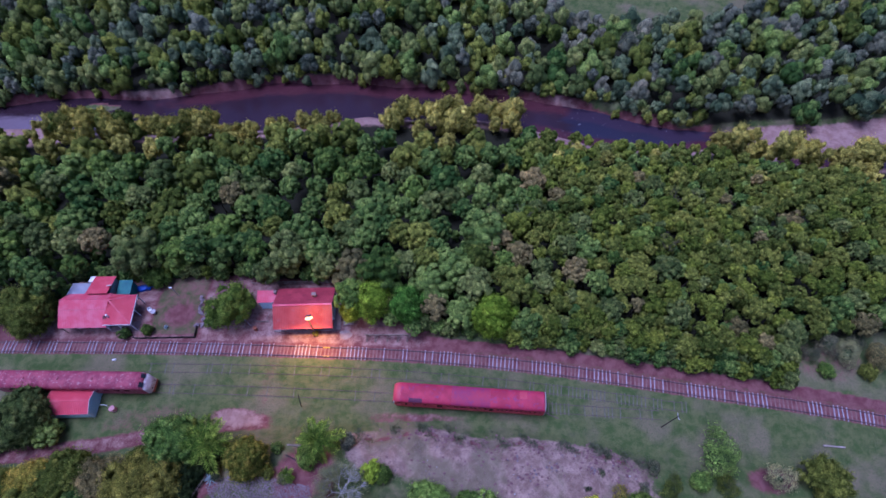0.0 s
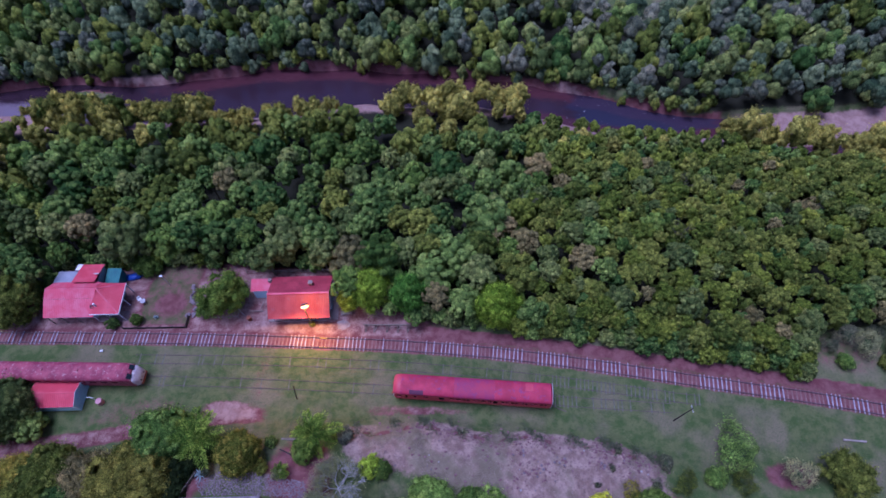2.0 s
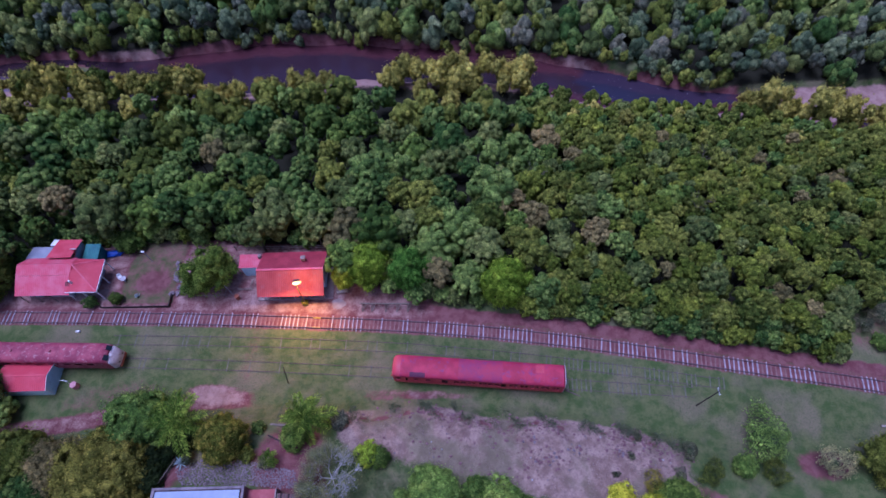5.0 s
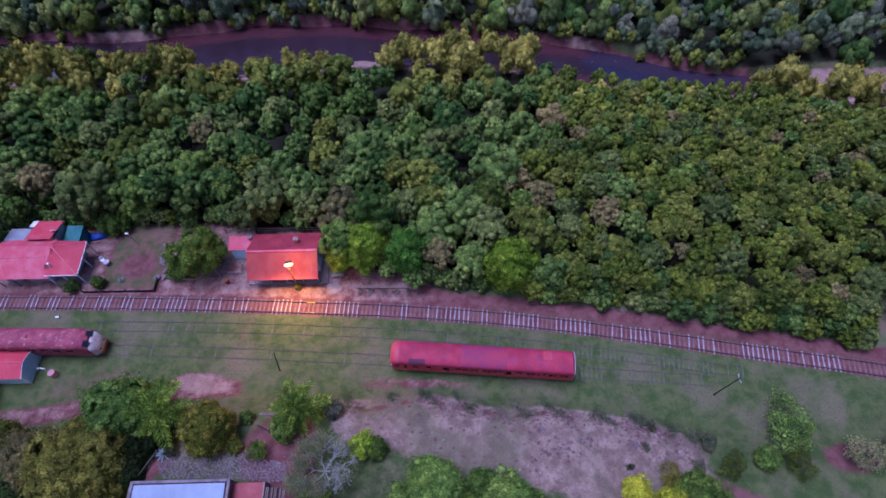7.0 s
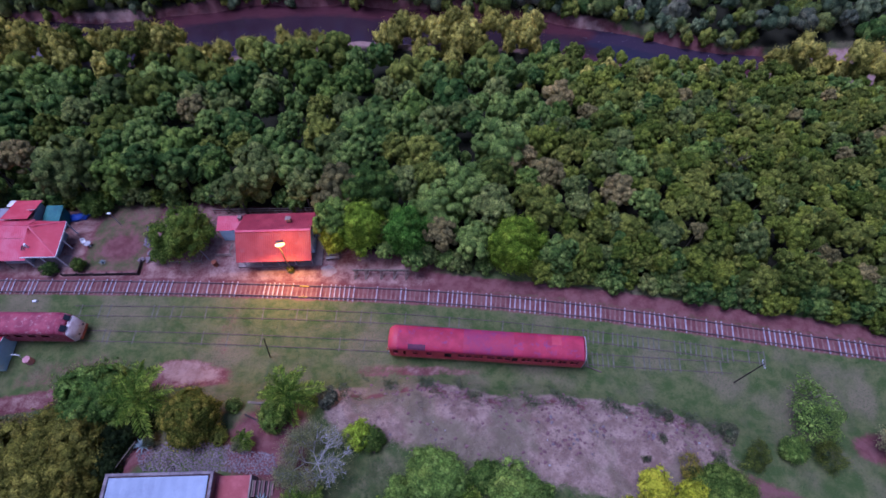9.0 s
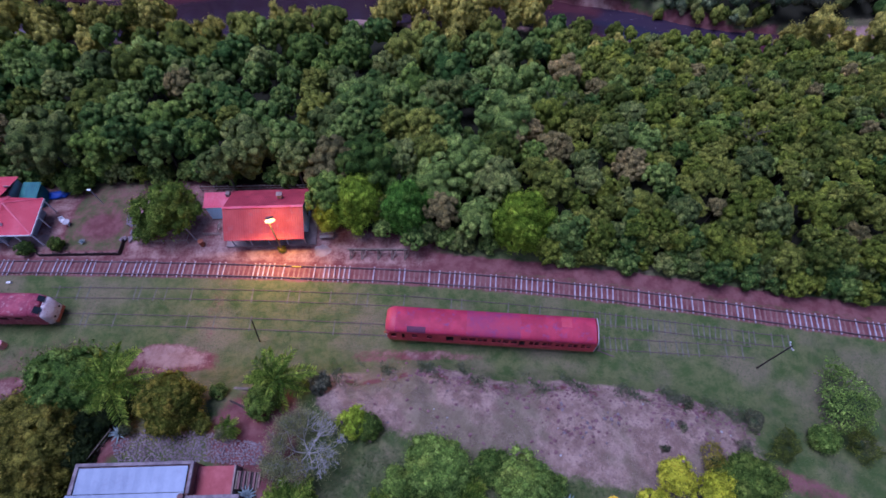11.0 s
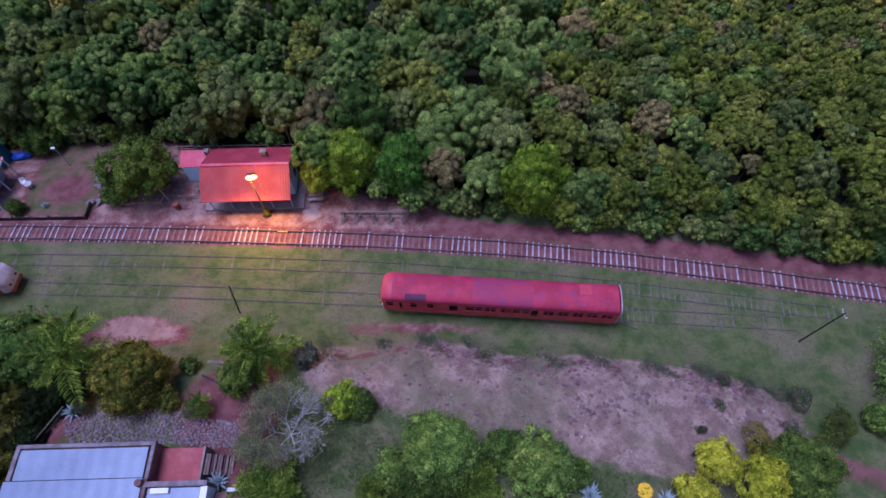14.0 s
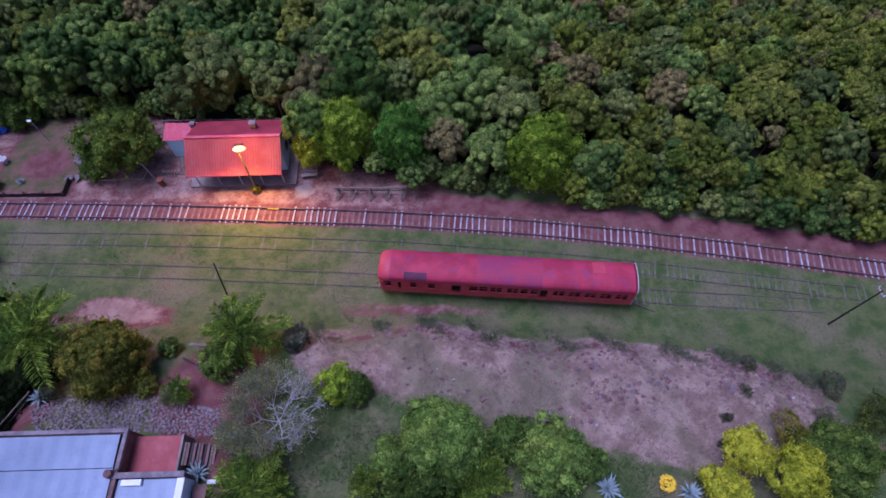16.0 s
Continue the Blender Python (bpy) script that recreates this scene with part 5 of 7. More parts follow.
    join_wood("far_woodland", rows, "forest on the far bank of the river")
    # low bushes that close the foot of the forest's southern edge
    x = -62.0
    while x < 52:
        y = float(along(x, EDGE)) - rng.uniform(0.6, 1.6) + (1.6 if -62 < x < -15 else 0)
        if all((x - s[0]) ** 2 + (y - s[1]) ** 2 > (s[3] * 0.75) ** 2 for s in SINGLE):
            tree(x, y, rng.uniform(2.0, 3.6), rng.uniform(1.2, 1.9), rng.choice(("dark", "mid", "light", "dark", "sage")), "full", rng, "low leafy bush at the foot of the forest edge", "bush", "bush", "forest edge bushes")
        if all((x - s[0]) ** 2 + (y + 2.0 - s[1]) ** 2 > (s[3] * 0.8) ** 2 for s in SINGLE) and x > -14:
            tree(x, y + rng.uniform(1.7, 2.4), rng.uniform(3.8, 5.0), rng.uniform(1.4, 2.0), rng.choice(("dark", "mid", "light", "mid", "sage")), "full", rng, "leafy bush at the forest edge", "bush", "bush", "forest edge bushes")
        x += rng.uniform(1.4, 2.2)
    # pale willows and reeds along the near bank
    WILLOW_TONES = {True: ("yellow", "khaki", "mid", "khaki"), False: ("yellow", "yellow", "khaki", "yellow")}
    willows = []
    for x0, x1, n, h in ((-84, -50, 60, 8.6), (-56, -24, 56, 3.8), (-31, -28, 5, 6.5), (-13, 17, 52, 7.2), (58, 94, 52, 8.6), (-108, -85, 18, 5.5)):
        for _ in range(n):
            x = rng.uniform(x0, x1)
            willows.append((x, along(x, NEAR) - rng.uniform(0.5, 8.0), h * rng.uniform(0.45, 1.1), rng.uniform(0.8, 1.6) * (1.5 if h > 6.6 else 1.0), rng.choice(WILLOW_TONES[x < -50]), "willow", rng.random()))
    join_wood("willow_thicket", willows, "yellow-green willow scrub along the river bank")


plant_wood()


# ---- the red-roofed house and its yard ----
def build_house():
    ox, oy = -54.0, 36.0
    c = thing("dwelling_house", ox, oy, land_at(ox, oy) - 0.05, 0, "rambling low house with patched red sheet roofs and white eaves", "house")
    P = lambda x, y, z: (x - ox, y - oy, z)
    wallm = worn("grey_plaster", (0.30, 0.33, 0.36), (0.40, 0.42, 0.45), (0.20, 0.18, 0.18), 0.9, 9)
    def block(x0, x1, y0, y1, h, name, openings=()):
        part(name, wall(x0 - ox, x1 - ox, y0 - oy, y0 - oy + 0.15, 0, h, openings), wallm, c)
        part(name, wall(x0 - ox, x1 - ox, y1 - oy - 0.15, y1 - oy, 0, h), wallm, c)
        for x in (x0, x1 - 0.15):
            part(name, box(x - ox, x - ox + 0.15, y0 - oy + 0.152, y1 - oy - 0.152, 0, h), wallm, c)
    block(-59.6, -53.2, 33.9, 38.1, 2.6, "main_wall", [(-3.6, -2.8, 0.0, 2.0), (-1.9, -1.0, 0.9, 1.9), (-0.0, 0.5, 1.0, 1.8)])
    block(-53.0, -50.2, 34.9, 38.1, 2.6, "wing_wall", [(1.8, 2.6, 0.0, 2.0)])
    block(-56.4, -53.4, 38.4, 41.5, 2.6, "rear_wall")
    window(c, -1.9, -1.0, 33.96 - oy, 0.9, 1.9)
    # main roof in two tones, front verandah brighter
    part("front_roof", sheet(P(-60.0, 33.0, 2.35), P(-52.5, 33.0, 2.35), P(-60.2, 35.6, 3.3), P(-52.5, 35.6, 3.3)), PALE_RED, c, "red sheet verandah roof")
    part("middle_roof", sheet(P(-60.2, 35.62, 3.32), P(-52.5, 35.62, 3.32), P(-60.2, 37.1, 3.85), P(-52.5, 37.1, 3.85)), PALE_RED, c, "faded pink roof sheets")
    part("back_roof", sheet(P(-59.6, 38.5, 3.1), P(-52.6, 38.5, 3.1), P(-60.2, 37.12, 3.87), P(-52.6, 37.12, 3.87)), PALE_RED, c, "faded pink roof sheets")
    apex = P(-52.4, 36.9, 4.0)
    fl, fr, br, bl = P(-53.05, 33.35, 2.62), P(-48.75, 33.35, 2.62), P(-48.95, 38.35, 2.72), P(-53.1, 38.35, 3.1)
    for a, b in ((fl, fr), (fr, br), (br, bl), (bl, fl)):
        part("hip_slope", sheet(a, b, tuple(Vector(apex) + (Vector(a) - Vector(apex)) * 0.02), tuple(Vector(apex) + (Vector(b) - Vector(apex)) * 0.02)), HOUSE_RED, c, "red hipped roof slope")
    part("fascia", beam(Vector(fl) + Vector((0, -0.06, -0.1)), Vector(fr) + Vector((0.08, -0.06, -0.1)), 0.06, 0.22), WHITE, c, "white painted eaves board")
    part("fascia", beam(Vector(fr) + Vector((0.06, 0.02, -0.1)), Vector(br) + Vector((0.06, 0, -0.1)), 0.06, 0.22), WHITE, c, "white painted eaves board")
    for a in (fr, br):
        part("hip_cap", beam(Vector(a) + Vector((0, 0, 0.04)), Vector(apex) + Vector((0, 0, 0.05)), 0.16, 0.05), PALE_RED, c)
    part("rear_roof", sheet(P(-56.6, 41.8, 2.62), P(-53.2, 41.8, 2.62), P(-56.6, 38.2, 3.75), P(-53.2, 38.2, 3.75)), HOUSE_RED, c, "red sheet roof of the rear wing")
    part("grey_roof", sheet(P(-60.0, 40.7, 2.5), P(-56.75, 40.7, 2.5), P(-60.0, 38.45, 3.05), P(-56.75, 38.45, 3.05)), GREY_ROOF, c, "dull grey roof sheets")
    part("grey_roof", sheet(P(-57.4, 41.9, 2.55), P(-56.62, 41.9, 2.55), P(-57.4, 40.72, 2.85), P(-56.62, 40.72, 2.85)), WHITE, c, "pale roof sheet")
    for x, y in ((-59.6, 40.5), (-57.0, 40.5), (-57.3, 41.8)):
        part("shed_post", beam(P(x, y, 0), P(x, y, 2.45), 0.1, 0.1), OLD_WOOD, c)
    for x, y in ((-48.85, 33.45), (-49.0, 38.2), (-53.0, 33.45), (-50.9, 33.45), (-48.9, 35.9)):
        part("porch_post", beam(P(x, y, 0), P(x, y, 2.55), 0.12, 0.12), WHITE, c)
    for x in (-59.6, -57.5, -55.4):
        part("veranda_post", beam(P(x, 33.1, 0), P(x, 33.1, 2.33), 0.1, 0.1), OLD_WOOD, c)
    # Slab laid on the roof, near black for the shade inside a hole
    part("roof_hole", turned(box(-0.28, 0.28, -0.3, 0.3, -0.03, 0.05), Matrix.Translation(P(-52.75, 34.4, 2.98)) @ Matrix.Rotation(radians(22), 4, "X")), DARK, c, "dark roof opening")
    part("flue", bar(P(-52.2, 34.5, 2.6), P(-52.2, 34.5, 3.75), 0.14, 0.14, None, 12), WHITE, c, "white flue pipe")
    part("satellite_dish", turned(bar((0, 0, 0), (0, 0, 0.12), 0.42, 0.12, None, 18), Matrix.Translation(P(-53.35, 39.7, 3.55)) @ Matrix.Rotation(radians(130), 4, "X")), WHITE, c, "white satellite dish")
    part("porch_floor", box(-53.1 - ox, -48.6 - ox, 33.2 - oy, 34.88 - oy, -0.05, 0.14), CONCRETE, c)
    s = thing("garden_shed", -51.9, 40.2, land_at(-51.9, 40.2) - 0.05, 0, "dark teal sheet-metal shed behind the house", "shed")
    for y in (-1.1, 1.06):
        part("wall", wall(-1.0, 1.0, y, y + 0.04, 0, 2.0), TEAL, s)
    for x in (-1.0, 0.96):
        part("wall", box(x, x + 0.04, -1.05, 1.05, 0, 2.0), TEAL, s)
    part("roof", sheet((-1.1, -1.2, 2.02), (1.1, -1.2, 2.02), (-1.1, 1.25, 2.3), (1.1, 1.25, 2.3)), TEAL, s, "teal corrugated roof")
    part("door", box(0.2, 0.9, -1.14, -1.105, 0.05, 1.8), GREY_ROOF, s)


build_house()


def rock_mesh(seed, mat, name="stone"):
    bm = ball((0, 0, 0), 1.0, None, 1, 0.9, seed)
    me = bpy.data.meshes.new(name)
    bm.to_mesh(me)
    bm.free()
    me.materials.append(mat)
    return me


ROCKS = [rock_mesh(i, STONE) for i in range(6)]
CLODS = [rock_mesh(20 + i, worn("red_earth_clod_" + "abc"[i], (0.15, 0.075, 0.08), (0.22, 0.13, 0.13), (0.10, 0.05, 0.055), 1.5, 10), "clod") for i in range(3)]


def yard_things():
    rng = random.Random(77)
    g = lambda x, y: land_at(x, y)
    f = thing("low_board_fence", -43.7, 31.95, g(-43.7, 31.95), 0, "low dark board fence along the yard", "fence")
    x = -5.2
    while x < 4.3:
        part("board", box(x, x + 0.16, -0.03, 0.03, -0.05, 0.55 + rng.uniform(-0.06, 0.06)), DARK_WOOD, f)
        x += 0.21
    for i in range(6):
        part("post", box(-5.2 + i * 1.9, -5.1 + i * 1.9, 0.035, 0.13, -0.3, 0.7), DARK_WOOD, f)
    part("rail", box(-5.2, 4.4, 0.035, 0.075, 0.35, 0.43), DARK_WOOD, f)
    f = thing("low_board_fence", -39.35, 32.9, g(-39.35, 32.9), 90, "low dark board fence along the yard", "fence")
    for i in range(9):
        part("board", box(-0.9 + i * 0.21, -0.74 + i * 0.21, -0.03, 0.03, -0.05, 0.6), DARK_WOOD, f)
    part("rail", box(-0.9, 0.95, 0.035, 0.075, 0.35, 0.43), DARK_WOOD, f)
    for i in range(16):
        u = i / 15
        x, y = np.interp(u, [0, 0.3, 0.6, 1], [-39.2, -38.0, -39.2, -39.6]), np.interp(u, [0, 0.3, 0.6, 1], [33.8, 34.4, 36.6, 38.8])
        r = rng.uniform(0.28, 0.5)
        o = tagged(new("boulder", ROCKS[i % 6]), "rough grey boulder at the edge of the yard", "rock", "boulders by the yard")
        o.matrix_basis = pose(x + rng.uniform(-0.3, 0.3), y + rng.uniform(-0.3, 0.3), g(x, y) + r * 0.35, 0, 0, rng.uniform(0, 360)) @ Matrix.Diagonal((r, r * 0.8, r * 0.6, 1))
    p = thing("yard_lamp", -43.75, 39.5, g(-43.75, 39.5), 0, "unlit yard lamp on a thin grey pole", "lamp")
    part("pole", bar((0, 0, -0.2), (-0.02, 0, 2.9), 0.05, 0.04), GREY_ROOF, p)
    part("head", box(-0.35, 0.1, -0.12, 0.12, 2.88, 3.02, bevel=0.03), WHITE, p, "pale lamp head")
    t = thing("tarpaulin_heap", -50.0, 41.0, g(-50, 41.0), 12, "heap covered with a blue tarpaulin behind the yard", "tarpaulin")
    part("cover", ball((0, 0, 0.2), (1.3, 0.6, 0.55), None, 3, 0.5, 3), BLUE_TARP, t, soft=True)
    part("corner", ball((1.2, 0.3, 0.1), (0.6, 0.4, 0.3), None, 2, 0.5, 8), BLUE_TARP, t, soft=True)
    ch = thing("plastic_chair", -47.5, 36.7, g(-47.5, 36.7), 30, "white plastic garden chair on the lawn", "chair")
    part("seat", box(-0.25, 0.25, -0.25, 0.25, 0.4, 0.45, bevel=0.02), WHITE, ch)
    part("backrest", box(-0.25, 0.25, 0.22, 0.27, 0.45, 0.9, bevel=0.02), WHITE, ch)
    for a in (-0.22, 0.22):
        for b in (-0.22, 0.22):
            part("leg", bar((a, b, 0), (a * 0.95, b * 0.95, 0.4), 0.025), WHITE, ch)
        part("armrest", box(a - 0.03, a + 0.03, -0.22, 0.22, 0.62, 0.66), WHITE, ch)
    ch = thing("garden_table", -46.8, 36.3, g(-46.8, 36.3), 10, "small pale garden table beside the chair", "table")
    part("tabletop", bar((0, 0, 0.6), (0, 0, 0.64), 0.4, 0.4, None, 16), GREY_PAINT, ch)
    part("pedestal", bar((0, 0, 0), (0, 0, 0.6), 0.16, 0.05, None, 10), WHITE, ch)
    o = thing("bucket", -51.1, 28.5, g(-51.1, 28.5), 0, "white plastic bucket lying in the grass", "bucket")
    part("body", bar((-0.25, 0, 0.16), (0.25, 0.05, 0.16), 0.13, 0.17, None, 14), WHITE, o)
    # fence, gate and leaning post between the yard tree and the station
    f = thing("rail_fence", -33.7, 33.4, g(-33.7, 33.4), 0, "low pale pole fence below the yard tree", "fence")
    for x in (-2.3, -0.9, 0.6, 2.0):
        part("post", bar((x, 0, -0.2), (x + 0.03, 0, 0.75), 0.06, 0.05), PALE_WOOD, f)
    part("pole", bar((-2.4, 0, 0.55), (2.1, 0, 0.6), 0.05, 0.045), PALE_WOOD, f)
    part("pole", bar((2.0, 0, 0.58), (2.15, 1.3, 0.58), 0.045), PALE_WOOD, f)
    f = thing("rail_fence", -29.0, 34.4, g(-29.0, 34.4), 0, "low pale paling fence beside the station", "fence")
    for i in range(7):
        part("pale", box(-1.0 + i * 0.3, -0.9 + i * 0.3, -0.03, 0.03, 0, 0.7), PALE_WOOD, f)
    part("rail", box(-1.05, 0.95, -0.075, -0.035, 0.42, 0.5), PALE_WOOD, f)
    f = thing("timber_gate_frame", -27.9, 35.0, g(-27.9, 35.0), 70, "pale timber ladder frame leaning beside the station", "ladder")
    for x in (-0.3, 0.3):
        part("stile", beam((x, 0.6, 0.0), (x * 0.7, -0.35, 2.1), 0.07, 0.07), PALE_WOOD, f)
    for i in range(5):
        u = 0.15 + i * 0.18
        part("rung", beam((-0.3 + 0.09 * u, 0.6 - 0.95 * u, 2.1 * u), (0.3 - 0.09 * u, 0.6 - 0.95 * u, 2.1 * u), 0.05, 0.05), PALE_WOOD, f)
    p = thing("leaning_post", -30.8, 33.8, g(-30.8, 33.8), 0, "pale leaning sign post with a small board", "post")
    part("pole", bar((0, 0, -0.2), (-0.35, 0.1, 2.5), 0.05, 0.04), GREY_PAINT, p)
    part("board", turned(box(-0.12, 0.12, -0.03, 0.03, -0.1, 0.1), Matrix.Translation((-0.36, 0.04, 2.5))), GREY_PAINT, p)
    b = thing("rusty_drum", -29.9, 33.1, g(-29.9, 33.1), 0, "rusty orange oil drum beside the track", "drum")
    part("body", bar((0, 0, 0), (0, 0, 0.85), 0.29, 0.29, None, 18), RUST, b)
    for z in (0.28, 0.57):
        part("rib", bar((0, 0, z), (0, 0, z + 0.04), 0.305, 0.305, None, 18), RUST, b)
    part("rim", bar((0, 0, 0.852), (0, 0, 0.89), 0.30, 0.30, None, 18), RUST, b)
    s = part("concrete_patch", ball((0, 0, 0), (0.95, 0.6, 0.045), None, 3, 0.9, 4), CONCRETE)
    tagged(s, "pale worn concrete patch in the red earth", "concrete patch")
    s.matrix_basis = pose(-15.6, 32.0, g(-15.6, 32.0) + 0.01)
    b = thing("bench", -15.2, 33.7, g(-15.2, 33.7), 5, "pale wooden bench below the bright green tree", "bench")
    part("seat", box(-0.8, 0.8, -0.2, 0.2, 0.42, 0.48, bevel=0.01), PALE_WOOD, b)
    part("backrest", box(-0.8, 0.8, 0.2, 0.25, 0.6, 0.85), PALE_WOOD, b)
    for x in (-0.7, 0.7):
        part("leg", box(x - 0.05, x + 0.05, -0.18, 0.18, 0, 0.42), PALE_WOOD, b)
        part("bracket", box(x - 0.04, x + 0.04, 0.19, 0.25, 0.3, 0.6), PALE_WOOD, b)
    # trestle rail beside the main line
    h = thing("trestle_rail", -9.0, 31.4, g(-9.0, 31.4), -1.5, "long weathered timber trestle rail beside the main track", "trestle")
    for i, x in enumerate((-3.2, -1.9, 0.0, 1.6, 3.1)):
        part("strut", beam((x - 0.02, -0.75, 0), (x + 0.02, 0.05, 1.05), 0.11, 0.11), OLD_WOOD, h)
        part("post", beam((x + 0.16, 0.1, 0), (x + 0.16, 0.1, 1.1), 0.12, 0.12), OLD_WOOD, h)
        part("brace", beam((x + 0.05, -0.7, 0.1), (x + 0.55, 0.1, 0.75), 0.07, 0.07), PALE_WOOD if i % 2 else OLD_WOOD, h)
    part("top_beam", beam((-3.5, 0.02, 1.14), (3.5, 0.02, 1.12), 0.13, 0.13), OLD_WOOD, h)
    part("low_beam", beam((-3.4, 0.19, 0.5), (3.4, 0.19, 0.52), 0.08, 0.1), DARK_WOOD, h)
    yellow = worn("yellow_paint", (0.65, 0.42, 0.02), (0.75, 0.5, 0.03), (0.4, 0.25, 0.03), 3, 12)
    for y in (29.95, 28.5):
        b = part("guard_bar", box(-0.55, 0.55, -0.07, 0.07, 0, 0.1, bevel=0.01), yellow)
        tagged(b, "yellow painted bar lying beside the rail", "guard bar")
        b.matrix_basis = pose(-18.4, y - 0.05, g(-18.4, y) + 0.10, 0, 0, -3)
    # line poles
    p = thing("utility_pole", -21.4, 20.9, g(-21.4, 20.9), 0, "leaning dark wooden pole in the grass", "pole")
    part("pole", bar((0, 0, -0.4), (0.75, 0.35, 5.2), 0.075, 0.055), DARK_WOOD, p)
    p = thing("utility_pole", 30.9, 17.0, g(30.9, 17.0), 0, "dark wooden utility pole with a pale crossarm", "pole")
    part("pole", bar((0, 0, -0.4), (0.1, 0.0, 6.7), 0.085, 0.06), DARK_WOOD, p)
    part("crossarm", beam((0.1, -0.35, 6.45), (0.1, 0.35, 6.45), 0.07, 0.07), GREY_PAINT, p, "pale crossarm")
    for y in (-0.4, 0.4):
        part("insulator", bar((0.1, y, 6.5), (0.1, y, 6.68), 0.05, 0.03), WHITE, p)
    r = thing("loose_rail", 15.4, 18.9, g(15.4, 18.9), 0, "bent rusty bar lying beside the coach", "rail bar")
    part("bar", bar((-0.9, 0.35, 0.12), (0.9, -0.45, 0.1), 0.06), RAIL_STEEL, r)
    w = thing("timber_beam", 54.5, 13.9, g(54.5, 13.9), -6, "pale timber beam lying in the grass", "beam")
    part("beam", box(-1.5, 1.5, -0.12, 0.12, 0, 0.22, bevel=0.02), PALE_WOOD, w)


yard_things()


# ---- the house and garden on the slope ----
SOIL_DARK = worn("trodden_red_earth", (0.15, 0.08, 0.08), (0.21, 0.12, 0.115), (0.10, 0.05, 0.05), 1.5, 10)


def build_slope_house():
    c = thing("flat_roofed_house", -24.5, 4.0, 5.6, 0.6, "house with a flat pale blue-grey sheet roof and brick parapets", "house")
    brick = worn("dark_brick", (0.11, 0.06, 0.055), (0.17, 0.09, 0.08), (0.24, 0.18, 0.17), 1.6, 14)
    coping = worn("weathered_coping", (0.15, 0.12, 0.13), (0.24, 0.20, 0.21), (0.10, 0.07, 0.07), 1.5, 12)
    P = lambda x, y: (x + 24.5, y - 4.0)
    def slab(name, x0, x1, y0, y1, z0, z1, m, label="", bevel=0.0):
        a, b = P(x0, y0)
        d, e = P(x1, y1)
        return part(name, box(a, d, b, e, z0 - 5.6, z1 - 5.6, bevel=bevel), m, c, label)
    slab("main_wall", -31.3, -21.95, 7.1, 7.4, 4.8, 8.95, brick, "dark brick wall")
    slab("side_wall", -22.2, -21.95, -6.0, 7.096, 4.8, 8.95, brick, "dark brick wall")
    slab("side_wall", -31.3, -31.05, -6.0, 7.096, 4.8, 8.95, brick, "dark brick wall")
    a, b = P(-31.0, 5.12)
    d, e = P(-22.25, 7.05)
    part("upper_roof", sheet((a, b, 3.45), (d, b, 3.45), (a, e, 3.52), (d, e, 3.52), None, 0.9, 0.004), SKY_ROOF, c, "smooth pale blue-grey roof sheets")
    a, b = P(-31.6, -6.0)
    d, e = P(-22.25, 5.08)
    part("lower_roof", sheet((a, b, 3.3), (d, b, 3.3), (a, e, 3.40), (d, e, 3.40), None, 0.9, 0.004), SKY_ROOF, c, "smooth pale blue-grey roof sheets")
    slab("parapet", -31.35, -21.8, 7.16, 7.42, 8.952, 9.2, coping, "weathered concrete coping", 0.02)
    slab("parapet", -22.05, -21.8, 5.0, 7.155, 8.952, 9.2, coping, "weathered concrete coping", 0.02)
    slab("parapet", -31.35, -31.05, 5.1, 7.155, 8.952, 9.2, coping, "weathered concrete coping", 0.02)
    # lower wing
    slab("wing_wall", -21.94, -17.9, 4.5, 4.75, 4.6, 8.75, brick, "dark brick wall")
    slab("wing_wall", -18.1, -17.9, -6.0, 4.495, 4.2, 8.75, WHITE, "white plastered wall")
    a, b = P(-21.9, -6.0)
    d, e = P(-18.15, 4.45)
    part("wing_roof", sheet((a, b, 3.05), (d, b, 3.05), (a, e, 3.1), (d, e, 3.1), None, 0.9, 0.004), SKY_ROOF, c, "smooth pale blue-grey roof sheets")
    slab("coping", -22.25, -17.85, 4.5, 4.85, 8.752, 9.0, coping, "rough weathered coping", 0.03)
    slab("white_parapet", -18.2, -17.75, -6.0, 4.435, 8.752, 9.05, WHITE, "white painted parapet", 0.02)
    slab("white_ledge", -21.6, -20.4, 4.1, 4.435, 8.75, 8.92, WHITE, "white ledge")
    o = part("chimney_pot", bar((P(-22.35, 4.75)[0], P(-22.35, 4.75)[1], 3.0), (P(-22.35, 4.75)[0], P(-22.35, 4.75)[1], 3.75), 0.28, 0.24, None, 12), brick, c, "round brick chimney pot")
    slab("lower_wall", -17.74, -16.9, -2.0, 4.2, 4.0, 7.6, brick, "dark brick wall")
    slab("step_ledge", -17.2, -16.3, 4.3, 4.55, 6.8, 7.0, WHITE, "white ledge")
    slab("patio_floor", -21.94, -18.95, 4.93, 7.15, 5.0, 7.85, SOIL_RED, "red-stained patio floor")
    slab("patio_edge", -18.945, -18.8, 4.93, 7.2, 5.0, 7.93, CONCRETE, "grey patio edge")
    s = thing("timber_steps", -18.7, 6.2, 6.3, 0, "dark timber steps with earth between beside the red patio", "steps")
    for i in range(5):
        part("tread", box(-0.08 + i * 0.33, 0.07 + i * 0.33, -0.8, 0.62, -0.6, 1.42 - i * 0.26, bevel=0.01), DARK_WOOD if i % 2 else OLD_WOOD, s)
        part("earth_fill", box(0.075 + i * 0.33, 0.245 + i * 0.33, -0.78, 0.6, -0.6, 1.36 - i * 0.26), SOIL_DARK, s, "trodden red earth between the timbers")
